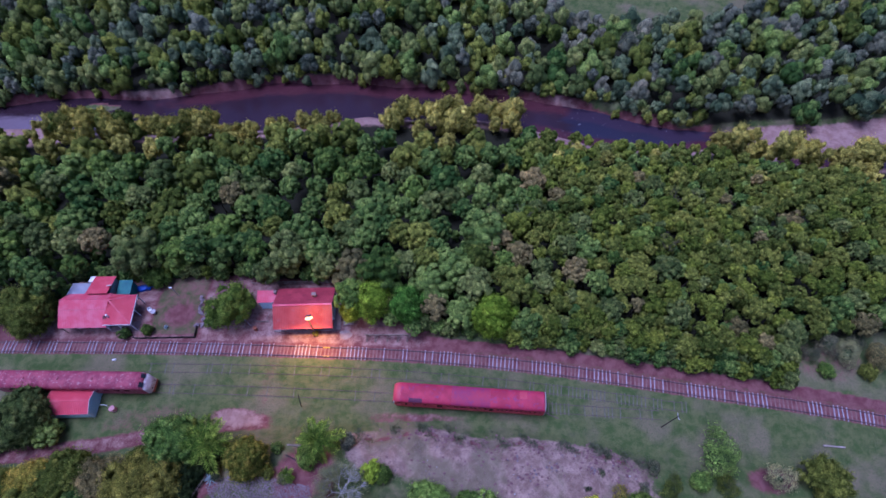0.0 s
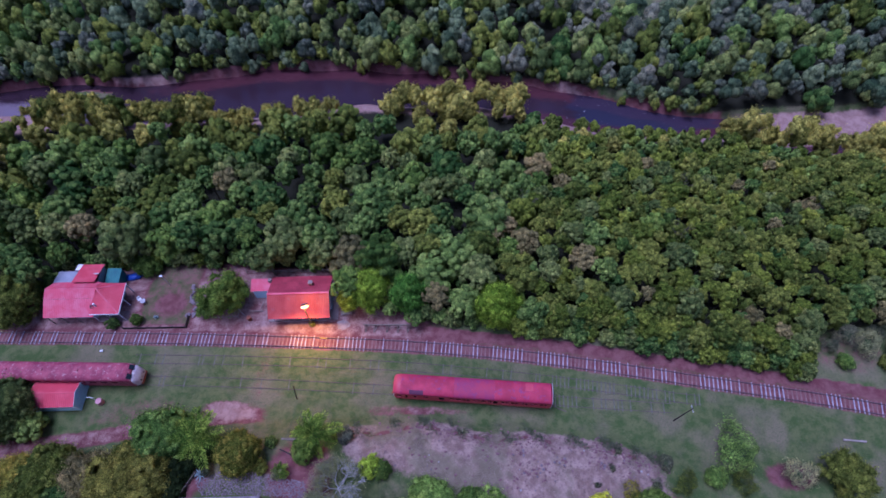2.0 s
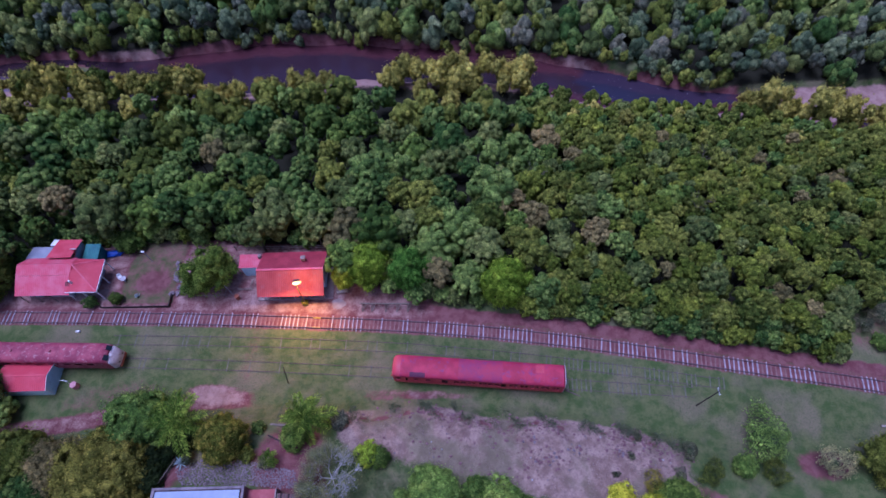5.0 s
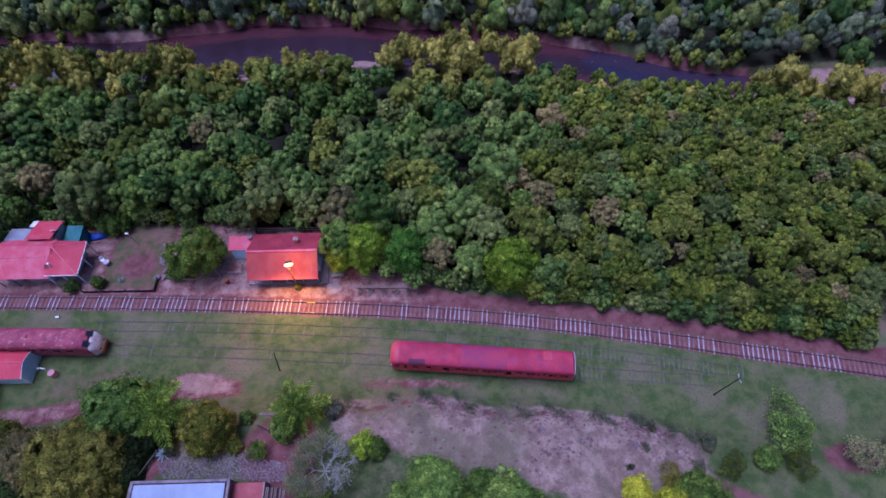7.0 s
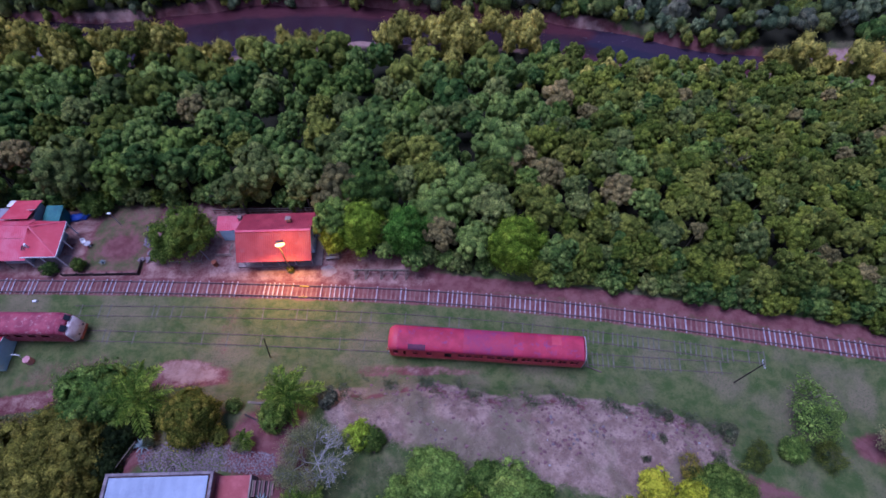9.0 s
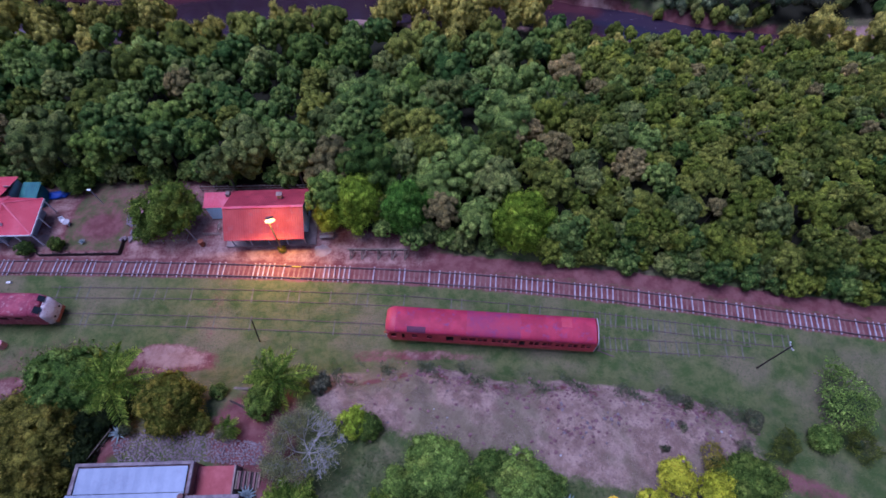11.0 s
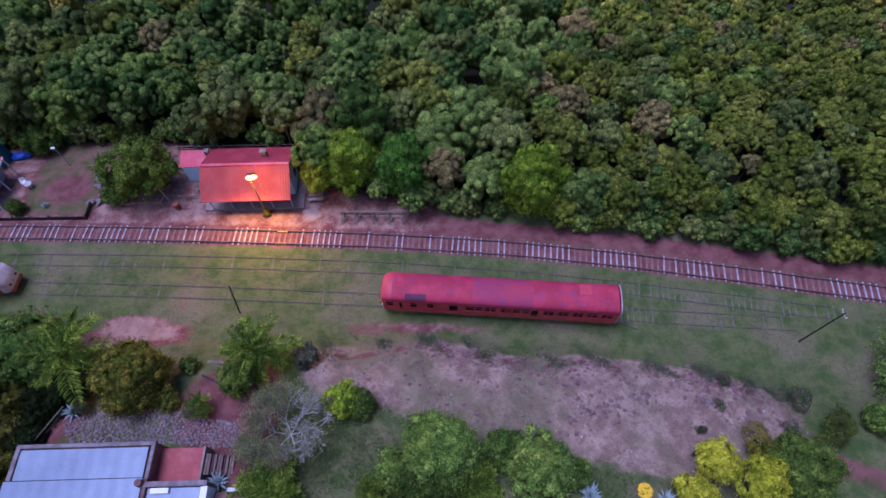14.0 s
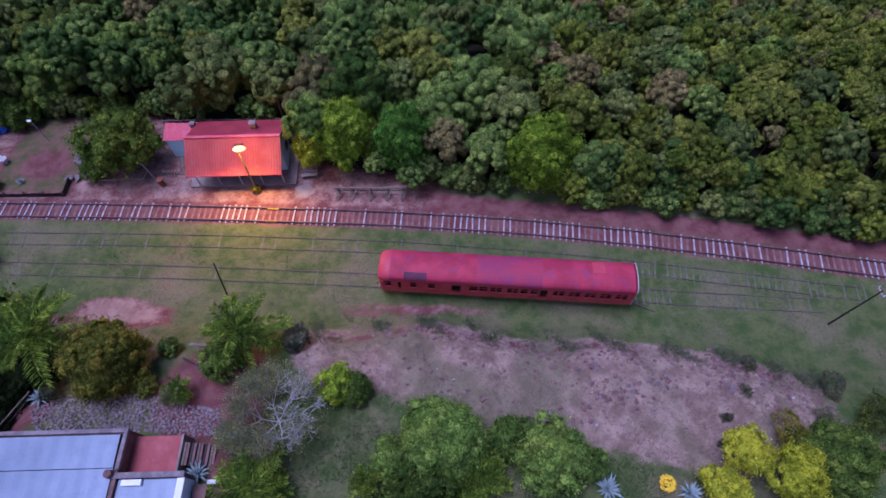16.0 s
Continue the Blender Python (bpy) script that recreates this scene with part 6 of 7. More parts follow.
    t = thing("rock_garden", -24, 9, 5.5, 0, "bed of grey garden stones above the flat roof", "rock garden")
    rng = random.Random(3)
    poly = [(-30.8, 9.4), (-28.5, 10.5), (-23.3, 10.4), (-17.6, 9.2), (-17.0, 7.4), (-19.2, 7.5), (-23.6, 7.9), (-29.8, 8.0)]
    def inside(x, y):
        hit = False
        for (a, b), (d, e) in zip(poly, poly[1:] + poly[:1]):
            if (b > y) != (e > y) and x < (d - a) * (y - b) / (e - b) + a:
                hit = not hit
        return hit
    got = scatter(rng, ((-31, -16.8, 7.2, 10.7), inside), lambda x, y: rng.uniform(0.14, 0.27), 16000)
    for x, y, q in got[:300]:
        o = new("stone", ROCKS[rng.randrange(6)])
        o.parent = t
        o.matrix_basis = pose(x + 24, y - 9, land_at(x, y) - 5.5 + 0.05, rng.uniform(-15, 15), rng.uniform(-15, 15), rng.uniform(0, 360)) @ Matrix.Diagonal((q * 0.72, q * 0.6, q * 0.4, 1))
    v, f = [], []
    for x, y, q in got[300:]:
        k, z, a = len(v), land_at(x, y) + 0.04, rng.uniform(0, 6.28)
        me = ROCKS[rng.randrange(6)]
        v += [(x + q * 0.72 * (p.co.x * math.cos(a) - p.co.y * math.sin(a)), y + q * 0.6 * (p.co.x * math.sin(a) + p.co.y * math.cos(a)), z + q * 0.4 * p.co.z) for p in me.vertices]
        f += [[i + k for i in p.vertices] for p in me.polygons]
    me = bpy.data.meshes.new("small_stones")
    me.from_pydata(v, [], f)
    me.materials.append(STONE)
    tagged(new("small_stones", me), "small grey stones filling the garden bed", "stones", kind="stuff")
    f = thing("timber_railing", -31.6, 9.3, land_at(-31.6, 9.3), 62, "dark timber railing beside the stone bed", "railing")
    for i in range(5):
        part("post", beam((-1.4 + i * 0.7, 0, -0.3), (-1.4 + i * 0.7, 0, 1.0), 0.08, 0.08), DARK_WOOD, f)
    for z in (0.45, 0.95):
        part("rail", beam((-1.5, -0.065, z), (1.5, -0.065, z), 0.05, 0.09), OLD_WOOD if z > 0.8 else DARK_WOOD, f)
    f = thing("garden_sleeper", -20.4, 14.6, land_at(-20.4, 14.6), -4, "old timber sleeper edging the garden bed", "timber edging")
    part("beam", box(-1.2, 1.2, -0.12, 0.12, -0.1, 0.22, bevel=0.02), OLD_WOOD, f)
    f = thing("garden_sleeper", -20.6, 12.9, land_at(-20.6, 12.9), -25, "dark branch-like timber edging the garden bed", "timber edging")
    part("beam", box(-0.8, 0.8, -0.08, 0.08, -0.1, 0.18, bevel=0.02), DARK_WOOD, f)


build_slope_house()


# ---- garden plants ----
def frond_mesh(length, seed):
    """A drooping palm frond with paired leaflets, pointing along x."""
    rng = random.Random(seed)
    v, f = [], []
    n = 15
    line = [Vector((length * u * (1 - 0.12 * u), 0, length * (0.48 * u - 0.98 * u * u))) for u in (i / n for i in range(n + 1))]
    for i in range(n):
        a, b = line[i], line[i + 1]
        w = 0.035 * (1 - i / n) + 0.008
        k = len(v)
        v += [a + Vector((0, -w, 0)), b + Vector((0, -w * 0.9, 0)), b + Vector((0, w * 0.9, 0)), a + Vector((0, w, 0)), (a + b) / 2 - Vector((0, 0, w))]
        f += [(k, k + 1, k + 2, k + 3), (k, k + 4, k + 1), (k + 3, k + 2, k + 4)]
        if i > 1:
            size = length * 0.20 * math.sin(math.pi * (0.12 + 0.80 * i / n)) + 0.08
            for s in (-1, 1):
                for h in (0.0, 0.5):
                    p = a.lerp(b, h)
                    tip = p + Vector((size * 0.55, s * size * rng.uniform(0.75, 0.95), -size * rng.uniform(0.05, 0.45)))
                    mid = p.lerp(tip, 0.5) + Vector((0.0, 0, size * 0.08))
                    q = Vector((0.018, -s * 0.011, 0))
                    k = len(v)
                    v += [p, mid - q, tip, mid + q]
                    f += [(k, k + 1, k + 2, k + 3)]
    me = bpy.data.meshes.new("frond")
    me.from_pydata([tuple(p) for p in v], [], f)
    me.materials.append(LEAF_MAT["palm"])
    return me


FRONDS = [frond_mesh(1.0, i) for i in range(3)]
PALM_BARK = worn("palm_bark", (0.16, 0.10, 0.075), (0.24, 0.16, 0.12), (0.10, 0.06, 0.05), 4, 20)


def palm(x, y, trunk, length, count, label, seed, curled=False):
    rng = random.Random(seed)
    t = thing("palm", x, y, land_at(x, y), 0, label, "palm tree")
    part("trunk", bar((0, 0, -0.3), (rng.uniform(-0.1, 0.1), rng.uniform(-0.1, 0.1), trunk), 0.2, 0.14, None, 10), PALM_BARK, t)
    part("crown_shaft", ball((0, 0, trunk + 0.05), (0.22, 0.22, 0.35)), PALM_BARK, t)
    for i in range(count):
        o = new("frond", rng.choice(FRONDS))
        o.parent = t
        up = -70 + 85 * (i / count) + rng.uniform(-8, 8)
        if curled:
            up = -75 + 50 * (i / count)
        s = length * rng.uniform(0.8, 1.1)
        o.matrix_basis = pose(0, 0, trunk + 0.1, 0, 0, i * 137.5 + rng.uniform(-12, 12)) @ pose(0, 0, 0, 0, up, 0) @ Matrix.Diagonal((s, s, s, 1))
    return t


palm(-17.0, 14.6, 2.4, 3.4, 16, "young palm with arching light green fronds above the slope", 1)
palm(-31.0, 14.2, 3.2, 3.5, 15, "young palm with arching fronds beside the dark green tree", 2)
palm(-0.3, 4.4, 0.9, 2.4, 20, "low palm with stiff yellowish fronds on the lawn", 3)
palm(-14.0, 3.9, 0.8, 2.6, 20, "low palm with bright yellow-green fronds below the steps", 4)
palm(-20.4, 10.5, 1.0, 1.15, 16, "small bright young palm beside the stone bed", 6)
palm(-7.2, 4.2, 1.2, 1.1, 22, "small curled young palm on the lawn", 5, True)


def agave(x, y, r, label, seed, count=24):
    rng = random.Random(seed)
    t = thing("agave", x, y, land_at(x, y), 0, label, "agave")
    bm = bmesh.new()
    pts = [(0, 0.05, 0), (0.35, 0.085, 0.10), (0.7, 0.06, 0.10), (1.0, 0.004, 0.02)]
    rows = [(bm.verts.new((a, -w, z + w * 0.4)), bm.verts.new((a, 0, z - 0.015)), bm.verts.new((a, w, z + w * 0.4))) for a, w, z in pts]
    for a, b in zip(rows, rows[1:]):
        bm.faces.new((a[0], b[0], b[1], a[1]))
        bm.faces.new((a[1], b[1], b[2], a[2]))
    me = bpy.data.meshes.new("leaf")
    bm.to_mesh(me)
    bm.free()
    me.materials.append(AGAVE)
    for i in range(count):
        o = new("leaf", me)
        o.parent = t
        s = r * rng.uniform(0.75, 1.1)
        o.matrix_basis = pose(0, 0, 0.06, 0, 0, i * 137.5) @ pose(0, 0, 0, 0, -8 - 62 * i / count + rng.uniform(-5, 5), 0) @ Matrix.Diagonal((s, s, s, 1))


agave(8.5, 3.8, 1.15, "large blue-grey agave rosette on the slope", 1, 30)
agave(13.9, 3.5, 1.0, "grey-green spiky agave on the slope", 2)
agave(-17.9, 5.0, 1.0, "pale agave in a bed beside the patio", 3, 26)
agave(-44.3, 33.7, 0.55, "pale spiky agave on the lawn beside the fence", 4, 20)
agave(-30.4, 10.3, 1.0, "dark spiky agave beside the stone bed", 5)


def pale_tree():
    """A nearly leafless pale shrub-tree: forked branches with thin grey-green leaves."""
    rng = random.Random(9)
    x, y = -13.5, 8.4
    t = thing("pale_tree", x, y, land_at(x, y), 0, "spreading pale grey tree with thin silvery leaves", "tree")
    pale = worn("pale_bark", (0.46, 0.43, 0.43), (0.58, 0.54, 0.55), (0.30, 0.27, 0.25), 3, 16)
    v, f, tips = [], [], []

    def fork(p, d, length, r, depth):
        q = p + d * length
        side = d.cross(Vector((0.3, 0.5, 0.8))).normalized()
        k, other = len(v), d.cross(side)
        for c, w in ((p, r), (q, r * 0.7)):
            v.extend(tuple(c + e * w) for e in (side, other, -side, -other))
        f.extend((k + i, k + (i + 1) % 4, k + 4 + (i + 1) % 4, k + 4 + i) for i in range(4))
        if depth < 3:
            tips.append(q)
        if depth == 0:
            return
        for _ in range(3):
            e = (d + Vector((rng.uniform(-0.75, 0.75), rng.uniform(-0.75, 0.75), rng.uniform(-0.2, 0.40)))).normalized()
            fork(q, e, length * rng.uniform(0.66, 0.88), r * 0.66, depth - 1)

    for i in range(6):
        a = i * 1.05 + rng.uniform(-0.3, 0.3)
        fork(Vector((0, 0, 0)), Vector((math.cos(a) * 0.8, math.sin(a) * 0.8, 0.7)).normalized(), 1.25, 0.065, 5)
    o = tagged(new("trunk", arrays_to_mesh("trunk", v, f, pale)), "bare pale forked branches")
    o.parent = t
    v, f = [], []
    for q in tips:
        thick = 13 if q.x < 0.4 else 2
        for _ in range(thick):
            p = q + Vector((rng.gauss(0, 0.3), rng.gauss(0, 0.3), rng.gauss(0, 0.2)))
            a = Vector((rng.gauss(0, 1), rng.gauss(0, 1), rng.gauss(0, 0.6))).normalized() * rng.uniform(0.05, 0.12)
            b = a.cross(Vector((rng.gauss(0, 1), rng.gauss(0, 1), 1))).normalized() * 0.022
            k = len(v)
            v += [tuple(p - a), tuple(p - b), tuple(p + a), tuple(p + b)]
            f.append((k, k + 1, k + 2, k + 3))
    me = arrays_to_mesh("leaves", v, f, LEAF_MAT["dusty"])
    o = new("leaves", me)
    o.parent = t


pale_tree()

WEST_GARDEN = [
    (-36.4, 14.6, 5.6, 4.3, "fern", "broad", "broad dark green tree beside the dirt road", "tree"),
    (-25.6, 12.4, 3.5, 2.8, "olive", "broad", "dense round bush with olive and rust-coloured leaves", "bush"),
    (-38.6, 8.6, 6.6, 4.7, "khaki", "broad", "large spreading tree with yellowish olive leaves", "tree"),
    (-44.5, 10.0, 5.0, 3.6, "brown", "broad", "rounded green tree below the dirt road", "tree"),
    (-50.0, 10.6, 4.8, 3.6, "mid", "broad", "rounded green tree below the dirt road", "tree"),
    (-54.6, 10.4, 4.6, 3.2, "olive", "broad", "rounded olive tree below the dirt road", "tree"),
    (-47.0, 6.5, 5.2, 3.6, "dark", "broad", "dark tree below the dirt road", "tree"),
    (-53.0, 6.5, 5.2, 3.8, "mid", "broad", "rounded green tree below the dirt road", "tree"),
    (-59.5, 9.0, 4.8, 3.2, "mid", "broad", "rounded green tree below the dirt road", "tree"),
    (-42.0, 13.4, 2.4, 1.9, "mid", "fine", "low green bush beside the dirt road", "bush"),
    (-59.6, 19.2, 5.6, 3.9, "sage", "broad", "dark round tree beside the hut", "tree"),
    (-56.6, 17.4, 3.4, 2.0, "dark", "full", "dark bush beside the hut", "bush"),
    (-63.6, 17.0, 4.4, 2.6, "dark", "full", "dark bushy tree beside the hut", "tree"),
    (-23.0, 10.9, 1.3, 0.8, "mid", "fine", "small round green bush beside the stones", "bush"),
    (-20.9, 9.9, 1.3, 0.9, "dusty", "loose", "small grey-green shrub beside the stones", "shrub"),
    # shrubs added where the garden lies in shade, the shade in their leaf colour
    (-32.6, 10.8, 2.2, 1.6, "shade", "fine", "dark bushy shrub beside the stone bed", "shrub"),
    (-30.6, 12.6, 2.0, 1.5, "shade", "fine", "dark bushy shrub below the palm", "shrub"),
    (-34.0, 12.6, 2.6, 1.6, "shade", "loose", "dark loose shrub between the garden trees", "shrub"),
    (-29.6, 10.6, 1.0, 0.8, "dusk", "loose", "small dull green shrub beside the stones", "shrub"),
]
LAWN_GARDEN = [
    # two more added near-black shrubs, coloured for the same shaded corner
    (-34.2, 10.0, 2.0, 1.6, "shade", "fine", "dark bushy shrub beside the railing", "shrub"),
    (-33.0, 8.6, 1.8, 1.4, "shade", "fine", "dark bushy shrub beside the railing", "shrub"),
    (22.2, 13.0, 0.6, 0.6, "dusk", "loose", "dry grey-green shrub on the bank", "shrub"),
    (26.0, 8.6, 0.8, 0.9, "dusk", "loose", "dry grey-green shrub on the slope", "shrub"),
    (-22.6, 14.2, 1.2, 0.8, "dark", "fine", "small dark shrub in the garden bed", "shrub"),
    (-17.9, 12.6, 2.0, 1.5, "deep", "fine", "dark green bush below the palm", "bush"),
    (-13.3, 14.8, 1.2, 1.0, "grey", "fine", "small rounded lavender-grey bush", "bush"),
    (-9.7, 10.9, 2.4, 1.35, "bright", "fine", "compact bush with bright green leaves", "bush"),
    (-8.3, 10.5, 1.7, 1.2, "deep", "fine", "compact dark green bush", "bush"),
    (-2.2, 6.8, 3.6, 2.6, "fern", "broad", "rounded feathery green tree on the lawn", "tree"),
    (-5.4, 5.6, 2.6, 1.5, "fern", "fine", "small feathery green tree on the lawn", "tree"),
    (-3.6, 3.4, 2.8, 2.2, "deep", "fine", "dark green bush on the lawn", "bush"),
    (2.3, 7.0, 2.6, 1.6, "fern", "fine", "thin feathery green shrub on the lawn", "shrub"),
    (4.6, 5.6, 3.2, 2.3, "fern", "fine", "thin feathery green tree on the lawn", "tree"),
    (7.2, 5.2, 1.8, 1.2, "fern", "fine", "thin green shrub on the lawn", "shrub"),
    (17.7, 6.0, 3.8, 1.5, "lime", "fine", "slender tree with yellow-green leaves on the slope", "tree"),
    (20.8, 4.3, 4.0, 1.9, "lime", "fine", "slender tree with yellow-green leaves on the slope", "tree"),
    (16.0, 3.6, 3.0, 1.5, "lime", "fine", "slender tree with yellow-green leaves on the slope", "tree"),
    (24.2, 5.4, 4.2, 2.6, "deep", "broad", "dense dark green tree on the slope", "tree"),
    (22.4, 7.4, 2.2, 1.3, "olive", "loose", "low rusty olive shrub on the slope", "shrub"),
]
EAST_GARDEN = [
    (37.3, 12.6, 3.6, 3.2, "fern", "loose", "wide pale green shrub tree in the grass", "tree"),
    (50.0, 9.4, 3.2, 3.0, "mid", "fine", "rounded green tree in the grass", "tree"),
    (33.6, 9.4, 1.6, 1.3, "fern", "fine", "small bright green shrub beside the path", "shrub"),
    (36.6, 8.8, 1.6, 1.6, "mid", "loose", "low green shrub beside the path", "shrub"),
    (29.6, 8.6, 1.4, 1.6, "mid", "loose", "low green shrub at the edge of the dry slope", "shrub"),
    (28.0, 11.2, 0.7, 0.9, "dusk", "loose", "low grey-green shrub at the edge of the dry slope", "shrub"),
    (44.0, 9.4, 1.6, 2.0, "dusty", "loose", "low pale mauve shrub in the grass", "shrub"),
    (60.5, 27.0, 2.4, 1.8, "dusty", "loose", "pale bare shrub beside the forest", "shrub"),
    (57.0, 24.6, 1.2, 1.1, "fern", "fine", "small bright green shrub beside the forest", "shrub"),
    (55.6, 27.2, 1.2, 1.3, "dusk", "loose", "dull bare scrub at the forest edge", "shrub"),
    (58.4, 28.4, 1.6, 1.7, "dusk", "loose", "dull bare scrub at the forest edge", "shrub"),
    (62.4, 28.6, 1.8, 1.8, "dusk", "loose", "dull bare scrub at the forest edge", "shrub"),
    (64.8, 26.4, 1.6, 1.7, "brown", "loose", "brownish scrub at the forest edge", "shrub"),
    (63.0, 24.2, 1.4, 1.2, "mid", "fine", "small green shrub beside the track", "shrub"),
    (2.0, 15.6, 0.6, 0.6, "dusk", "loose", "dry grey-green shrub on the bank", "shrub"),
    (18.3, 8.6, 0.5, 0.45, "dusk", "loose", "small green tuft on the dry slope", "shrub"),
    (17.6, 6.7, 0.5, 0.5, "dusk", "loose", "small green tuft on the dry slope", "shrub"),
    (20.6, 10.6, 0.5, 0.5, "dusk", "loose", "small grey tuft on the dry slope", "shrub"),
    (-20.3, 32.1, 0.8, 0.5, "olive", "fine", "small olive shrub at the foot of the lamp post", "shrub"),
    (-46.8, 33.2, 1.1, 0.9, "deep", "fine", "dark green shrub in the yard", "shrub"),
    (-50.3, 32.6, 0.9, 1.0, "dark", "fine", "low dark shrub before the porch", "shrub"),
    (-36.6, 34.2, 1.6, 1.3, "deep", "fine", "dark green bush below the yard tree", "bush"),
]
rng_garden = random.Random(8)
for gx, gy, gh, gr, gl, gs, lab, cat in WEST_GARDEN + LAWN_GARDEN + EAST_GARDEN:
    tree(gx, gy, gh * 1.05, gr * 1.1, gl, gs, rng_garden, lab, cat if cat != "tree" else "tree", cat)


def bare_tree(x, y, top, seed):
    """A dead tree: a pale trunk with forked bare branches, its tip at that height over the ground."""
    rng = random.Random(seed)
    t = thing("dead_tree", x, y, land_at(x, y), 0, "bare pale dead tree standing in the forest", "tree", "dead trees")
    v, f = [], []

    def fork(p, d, length, r, depth):
        q = p + d * length
        side = d.cross(Vector((0.3, 0.5, 0.8))).normalized()
        k, other = len(v), d.cross(side)
        for c, w in ((p, r), (q, r * 0.7)):
            v.extend(tuple(c + e * w) for e in (side, other, -side, -other))
        f.extend((k + i, k + (i + 1) % 4, k + 4 + (i + 1) % 4, k + 4 + i) for i in range(4))
        for _ in range(3 if depth else 0):
            e = (d + Vector((rng.uniform(-0.7, 0.7), rng.uniform(-0.7, 0.7), rng.uniform(-0.1, 0.4)))).normalized()
            fork(q, e, length * rng.uniform(0.6, 0.85), r * 0.62, depth - 1)

    fork(Vector((0, 0, -0.2)), Vector((0.05, 0.03, 1)).normalized(), top * 0.62, 0.09, 0)
    for i in range(4):
        a = i * 1.6 + rng.uniform(-0.3, 0.3)
        fork(Vector((0.03 * top, 0.02 * top, top * 0.58)), Vector((math.cos(a) * 0.7, math.sin(a) * 0.7, 0.8)).normalized(), top * 0.15, 0.04, 3)
    o = new("trunk", arrays_to_mesh("trunk", v, f, BARK))
    o.parent = t


for dx, dy, dtop, dseed in ((13.4, 52.9, 7.2, 1), (37.0, 45.6, 6.6, 2), (42.9, 58.5, 6.4, 3), (45.5, 57.3, 6.4, 4), (-29.8, 41.6, 5.0, 5)):
    bare_tree(dx, dy, dtop, dseed)


def flower_bush():
    t = thing("flower_bush", 12.5, 4.1, land_at(12.5, 4.1), 0, "small bush covered with yellow flowers", "flower bush")
    o = new("leaves", CROWN_MESH["fine"][0])
    o.parent = t
    o.matrix_basis = pose(0, 0, 0.3) @ Matrix.Diagonal((0.42, 0.42, 0.36, 1))
    o.material_slots[0].link = "OBJECT"
    o.material_slots[0].material = LEAF_MAT["olive"]
    rng = random.Random(4)
    bm = bmesh.new()
    for _ in range(110):
        d = Vector((rng.gauss(0, 1), rng.gauss(0, 1), abs(rng.gauss(0, 1)) + 0.2)).normalized()
        ball(Vector((0, 0, 0.3)) + d * 0.52, (0.08, 0.08, 0.05), bm, 1)
    tagged(part("blossom", bm, FLOWER, t, "bright yellow blossoms"), kind="stuff")


flower_bush()


# ---- loose ground cover ----
def blades(name, x, y, height, mat, label, per, seed):
    r = np.random.RandomState(seed)
    x, y = np.repeat(x, per), np.repeat(y, per)
    z = np.repeat(land(x[::per], y[::per]), per)
    a, h, n = r.uniform(0, 6.28, len(x)), height * r.uniform(0.4, 1.2, len(x)), len(x)
    px, py, dx, dy, w = x + r.uniform(-0.15, 0.15, n), y + r.uniform(-0.15, 0.15, n), np.cos(a), np.sin(a), 0.022
    v = np.stack([np.stack([px - dy * w, py + dx * w, z - 0.02], 1), np.stack([px + dy * w, py - dx * w, z - 0.02], 1), np.stack([px + dx * h * 0.6, py + dy * h * 0.6, z + h], 1)], 1).reshape(-1, 3)
    tagged(new(name, arrays_to_mesh(name, v, np.arange(len(v)).reshape(-1, 3).tolist(), mat)), label, "grass", kind="stuff")


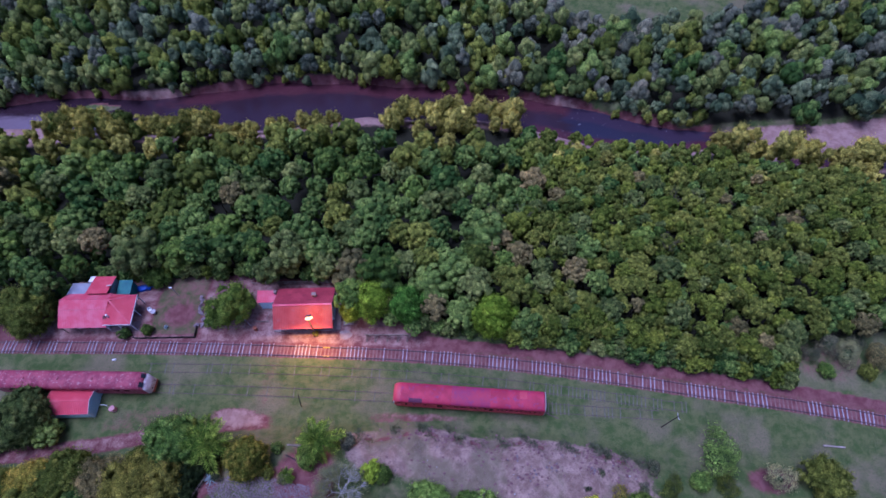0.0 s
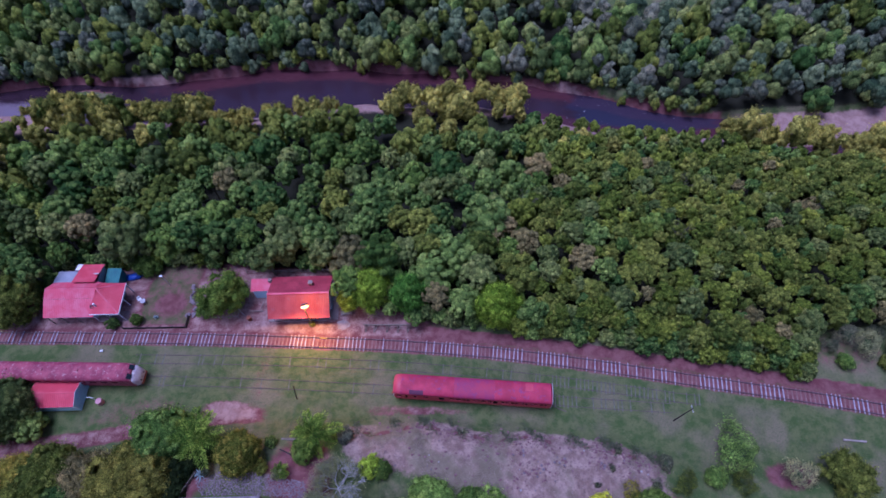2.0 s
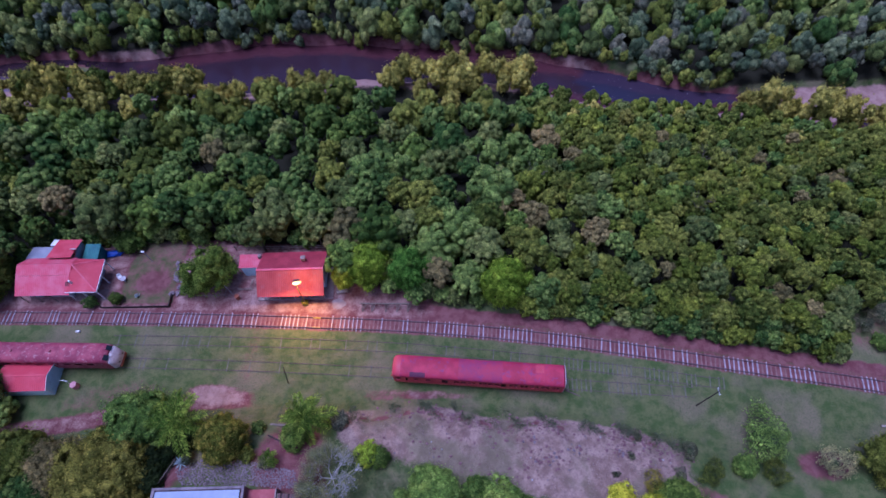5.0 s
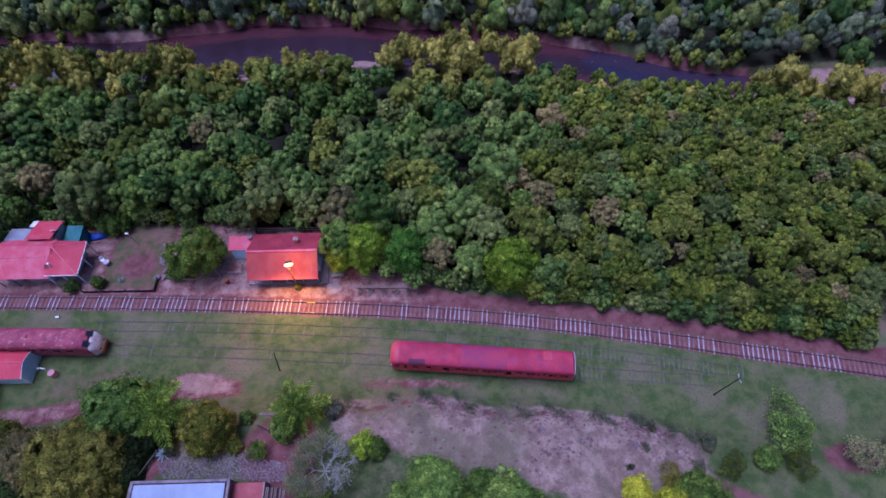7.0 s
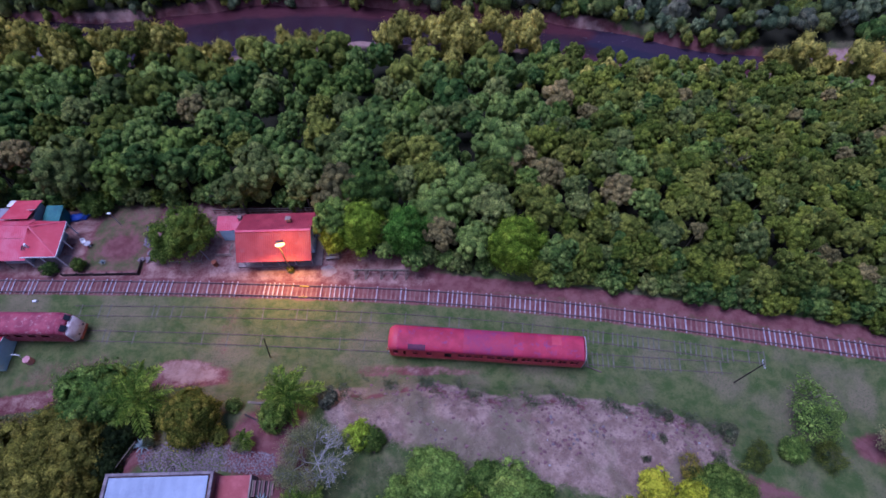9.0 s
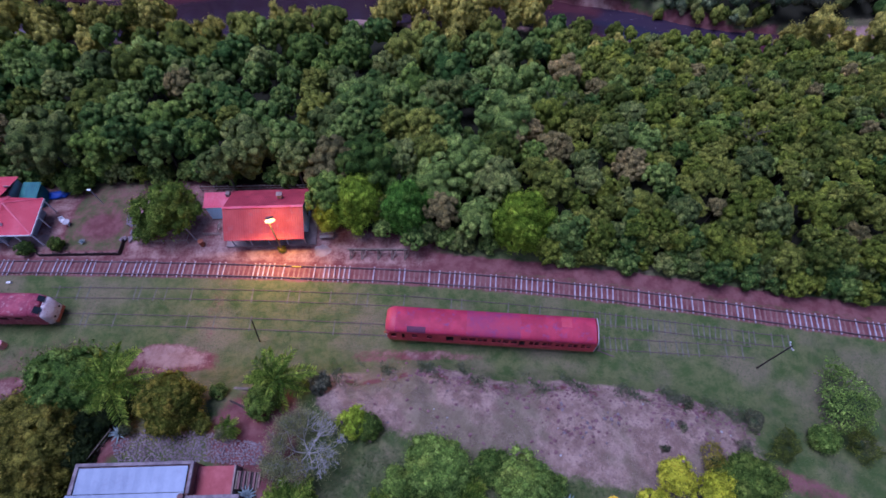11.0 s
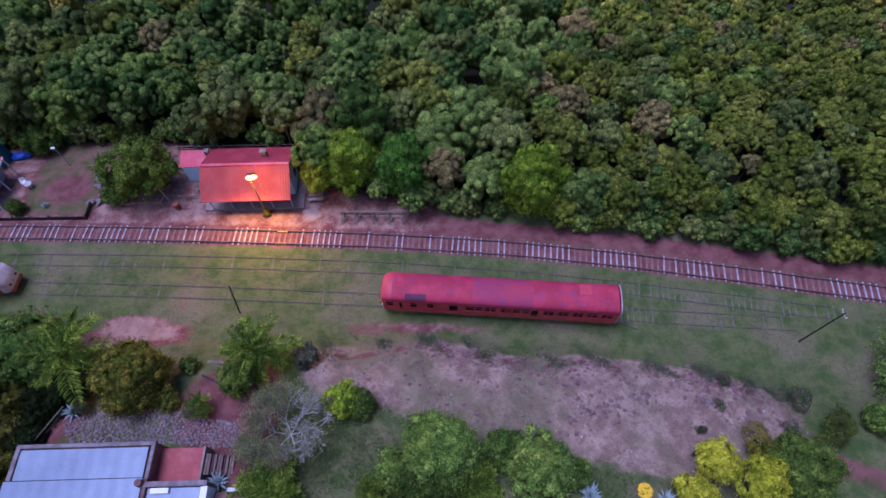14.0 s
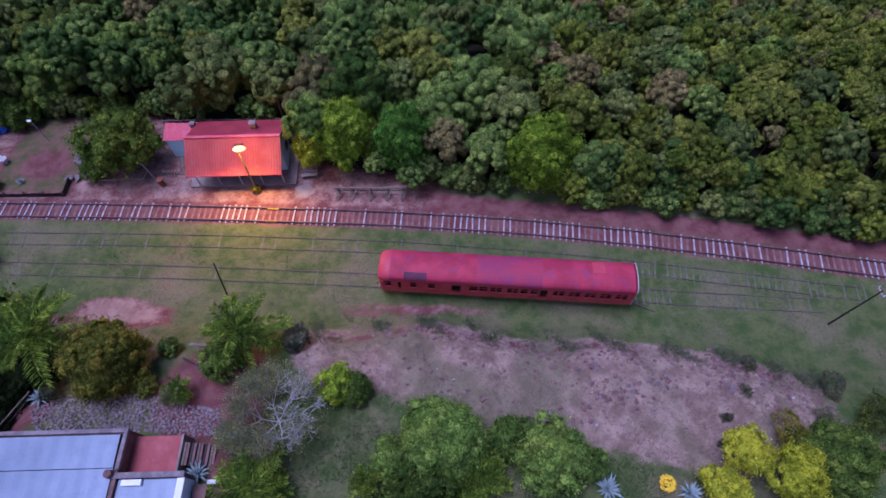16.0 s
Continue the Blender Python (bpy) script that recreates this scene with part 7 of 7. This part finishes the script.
def ground_cover():
    rng = random.Random(31)
    straw = worn("dry_grass", (0.22, 0.16, 0.125), (0.36, 0.28, 0.225), (0.15, 0.09, 0.09), 1.2, 9)
    green = worn("short_grass", (0.07, 0.11, 0.035), (0.13, 0.155, 0.065), (0.20, 0.18, 0.10), 0.6, 9)
    r = np.random.RandomState(5)
    x, y = r.uniform(-14, 30, 16000), r.uniform(4, 17, 16000)
    k = (zones(x, y)[1] > r.uniform(0.15, 0.8, len(x))) & (wobble(x * 1.3, y, 1.7) > r.uniform(-0.6, 0.7, len(x)))
    blades("dry_grass", x[k], y[k], 0.2, straw, "dry straw-coloured grass on the slope", 4, 1)
    x, y = r.uniform(-66, 62, 70000), r.uniform(2, 28, 70000)
    d, s, _, _ = zones(x, y)
    k = (np.maximum(d, s) < 0.4) & (y < track_y(x) - 1.4) & (wobble(x, y, 2.2) > r.uniform(-0.6, 0.6, len(x)))
    blades("yard_grass", x[k], y[k], 0.13, green, "short uneven grass of the railway yard", 3, 2)
    rank = worn("rank_grass", (0.085, 0.105, 0.045), (0.14, 0.15, 0.085), (0.23, 0.20, 0.15), 0.9, 9)
    x = r.uniform(-13, 29, 5200)
    y = 15.7 + along(x, SHIFT) + r.normal(0.3, 0.6, len(x))
    k = wobble(x, y * 0.5, 1.1) > r.uniform(0.0, 0.5, len(x))
    blades("bank_grass", x[k], y[k], 0.55, rank, "rank grass along the top of the bank", 5, 3)
    lawn = worn("garden_lawn_grass", (0.046, 0.084, 0.022), (0.072, 0.112, 0.030), (0.110, 0.130, 0.050), 0.5, 9)
    x, y = r.uniform(-13, 16, 16000), r.uniform(1.5, 11, 16000)
    d, s, _, _ = zones(x, y)
    k = (np.maximum(d, s) < r.uniform(0.15, 0.5, len(x))) & (wobble(x + 3, y, 1.9) > r.uniform(-0.9, 0.3, len(x)))
    blades("lawn_grass", x[k], y[k], 0.16, lawn, "dark green lawn grass of the slope garden", 5, 6)
    # clods and stones of the broken bank
    v, f, base = [], [], 0
    for i in range(520):
        x = rng.choice((-3.5, 0.5, 6, 10, 11, 19.5, 23, 25)) + rng.gauss(0, 1.6) if rng.random() < 0.75 else rng.uniform(-13, 28)
        edge = 15.3 + float(along(x, SHIFT))
        y = edge + rng.gauss(-0.1, 0.7) if rng.random() < 0.75 else rng.uniform(8, 13)
        r = rng.uniform(0.06, 0.24)
        me = CLODS[i % 3]
        z = land_at(x, y)
        a = rng.uniform(0, 6.28)
        for q in me.vertices:
            v.append((x + r * (q.co.x * math.cos(a) - q.co.y * math.sin(a)), y + r * 0.8 * (q.co.x * math.sin(a) + q.co.y * math.cos(a)), z + r * 0.6 * q.co.z + 0.03))
        f += [[k + base for k in p.vertices] for p in me.polygons]
        base += len(me.vertices)
    tagged(new("earth_clods", arrays_to_mesh("earth_clods", v, f, CLODS[0].materials[0])), "broken red earth clods along the bank", "earth", kind="stuff")
    for i in range(34):
        x, y = rng.uniform(-8, 26), rng.uniform(5, 15)
        if float(zones(x, y)[1]) < 0.4:
            continue
        o = tagged(new("pale_stone", ROCKS[i % 6]), "small pale stone on the dry slope", "stone", "stones on the slope")
        r = rng.uniform(0.07, 0.16)
        o.matrix_basis = pose(x, y, land_at(x, y) + r * 0.3, 0, 0, rng.uniform(0, 360)) @ Matrix.Diagonal((r, r * 0.8, r * 0.6, 1))
        o.material_slots[0].link = "OBJECT"
        o.material_slots[0].material = GREY_PAINT if i % 3 == 0 else STONE
    for i in range(70):
        cx, cy, spread = ((11.6, 10.2, 1.3), (14.0, 11.2, 0.7), (19.4, 10.8, 0.5), (9.0, 12.6, 0.9))[i % 4 if i % 7 else 0]
        x, y, r = rng.gauss(cx, spread), rng.gauss(cy, spread * 0.5), rng.uniform(0.10, 0.24)
        o = tagged(new("rubble_stone", ROCKS[i % 6]), "dark reddish rubble stone on the dry slope", "stone", "rubble on the slope")
        o.matrix_basis = pose(x, y, land_at(x, y) + r * 0.25, 0, 0, rng.uniform(0, 360)) @ Matrix.Diagonal((r, r * 0.75, r * 0.6, 1))
        o.material_slots[0].link = "OBJECT"
        o.material_slots[0].material = (STONE, STONE, CLODS[1].materials[0], CLODS[0].materials[0], CLODS[2].materials[0])[i % 5]
    for x, y, r in ((3.9, 3.9, 0.4), (4.9, 3.7, 0.33), (6.4, 5.0, 0.4)):
        o = tagged(new("flat_stone", ROCKS[int(r * 10) % 6]), "pale flat garden stone in the lawn", "stone", "garden stones")
        o.matrix_basis = pose(x, y, land_at(x, y) + 0.05, 0, 0, x * 50) @ Matrix.Diagonal((r, r * 0.7, r * 0.3, 1))


ground_cover()
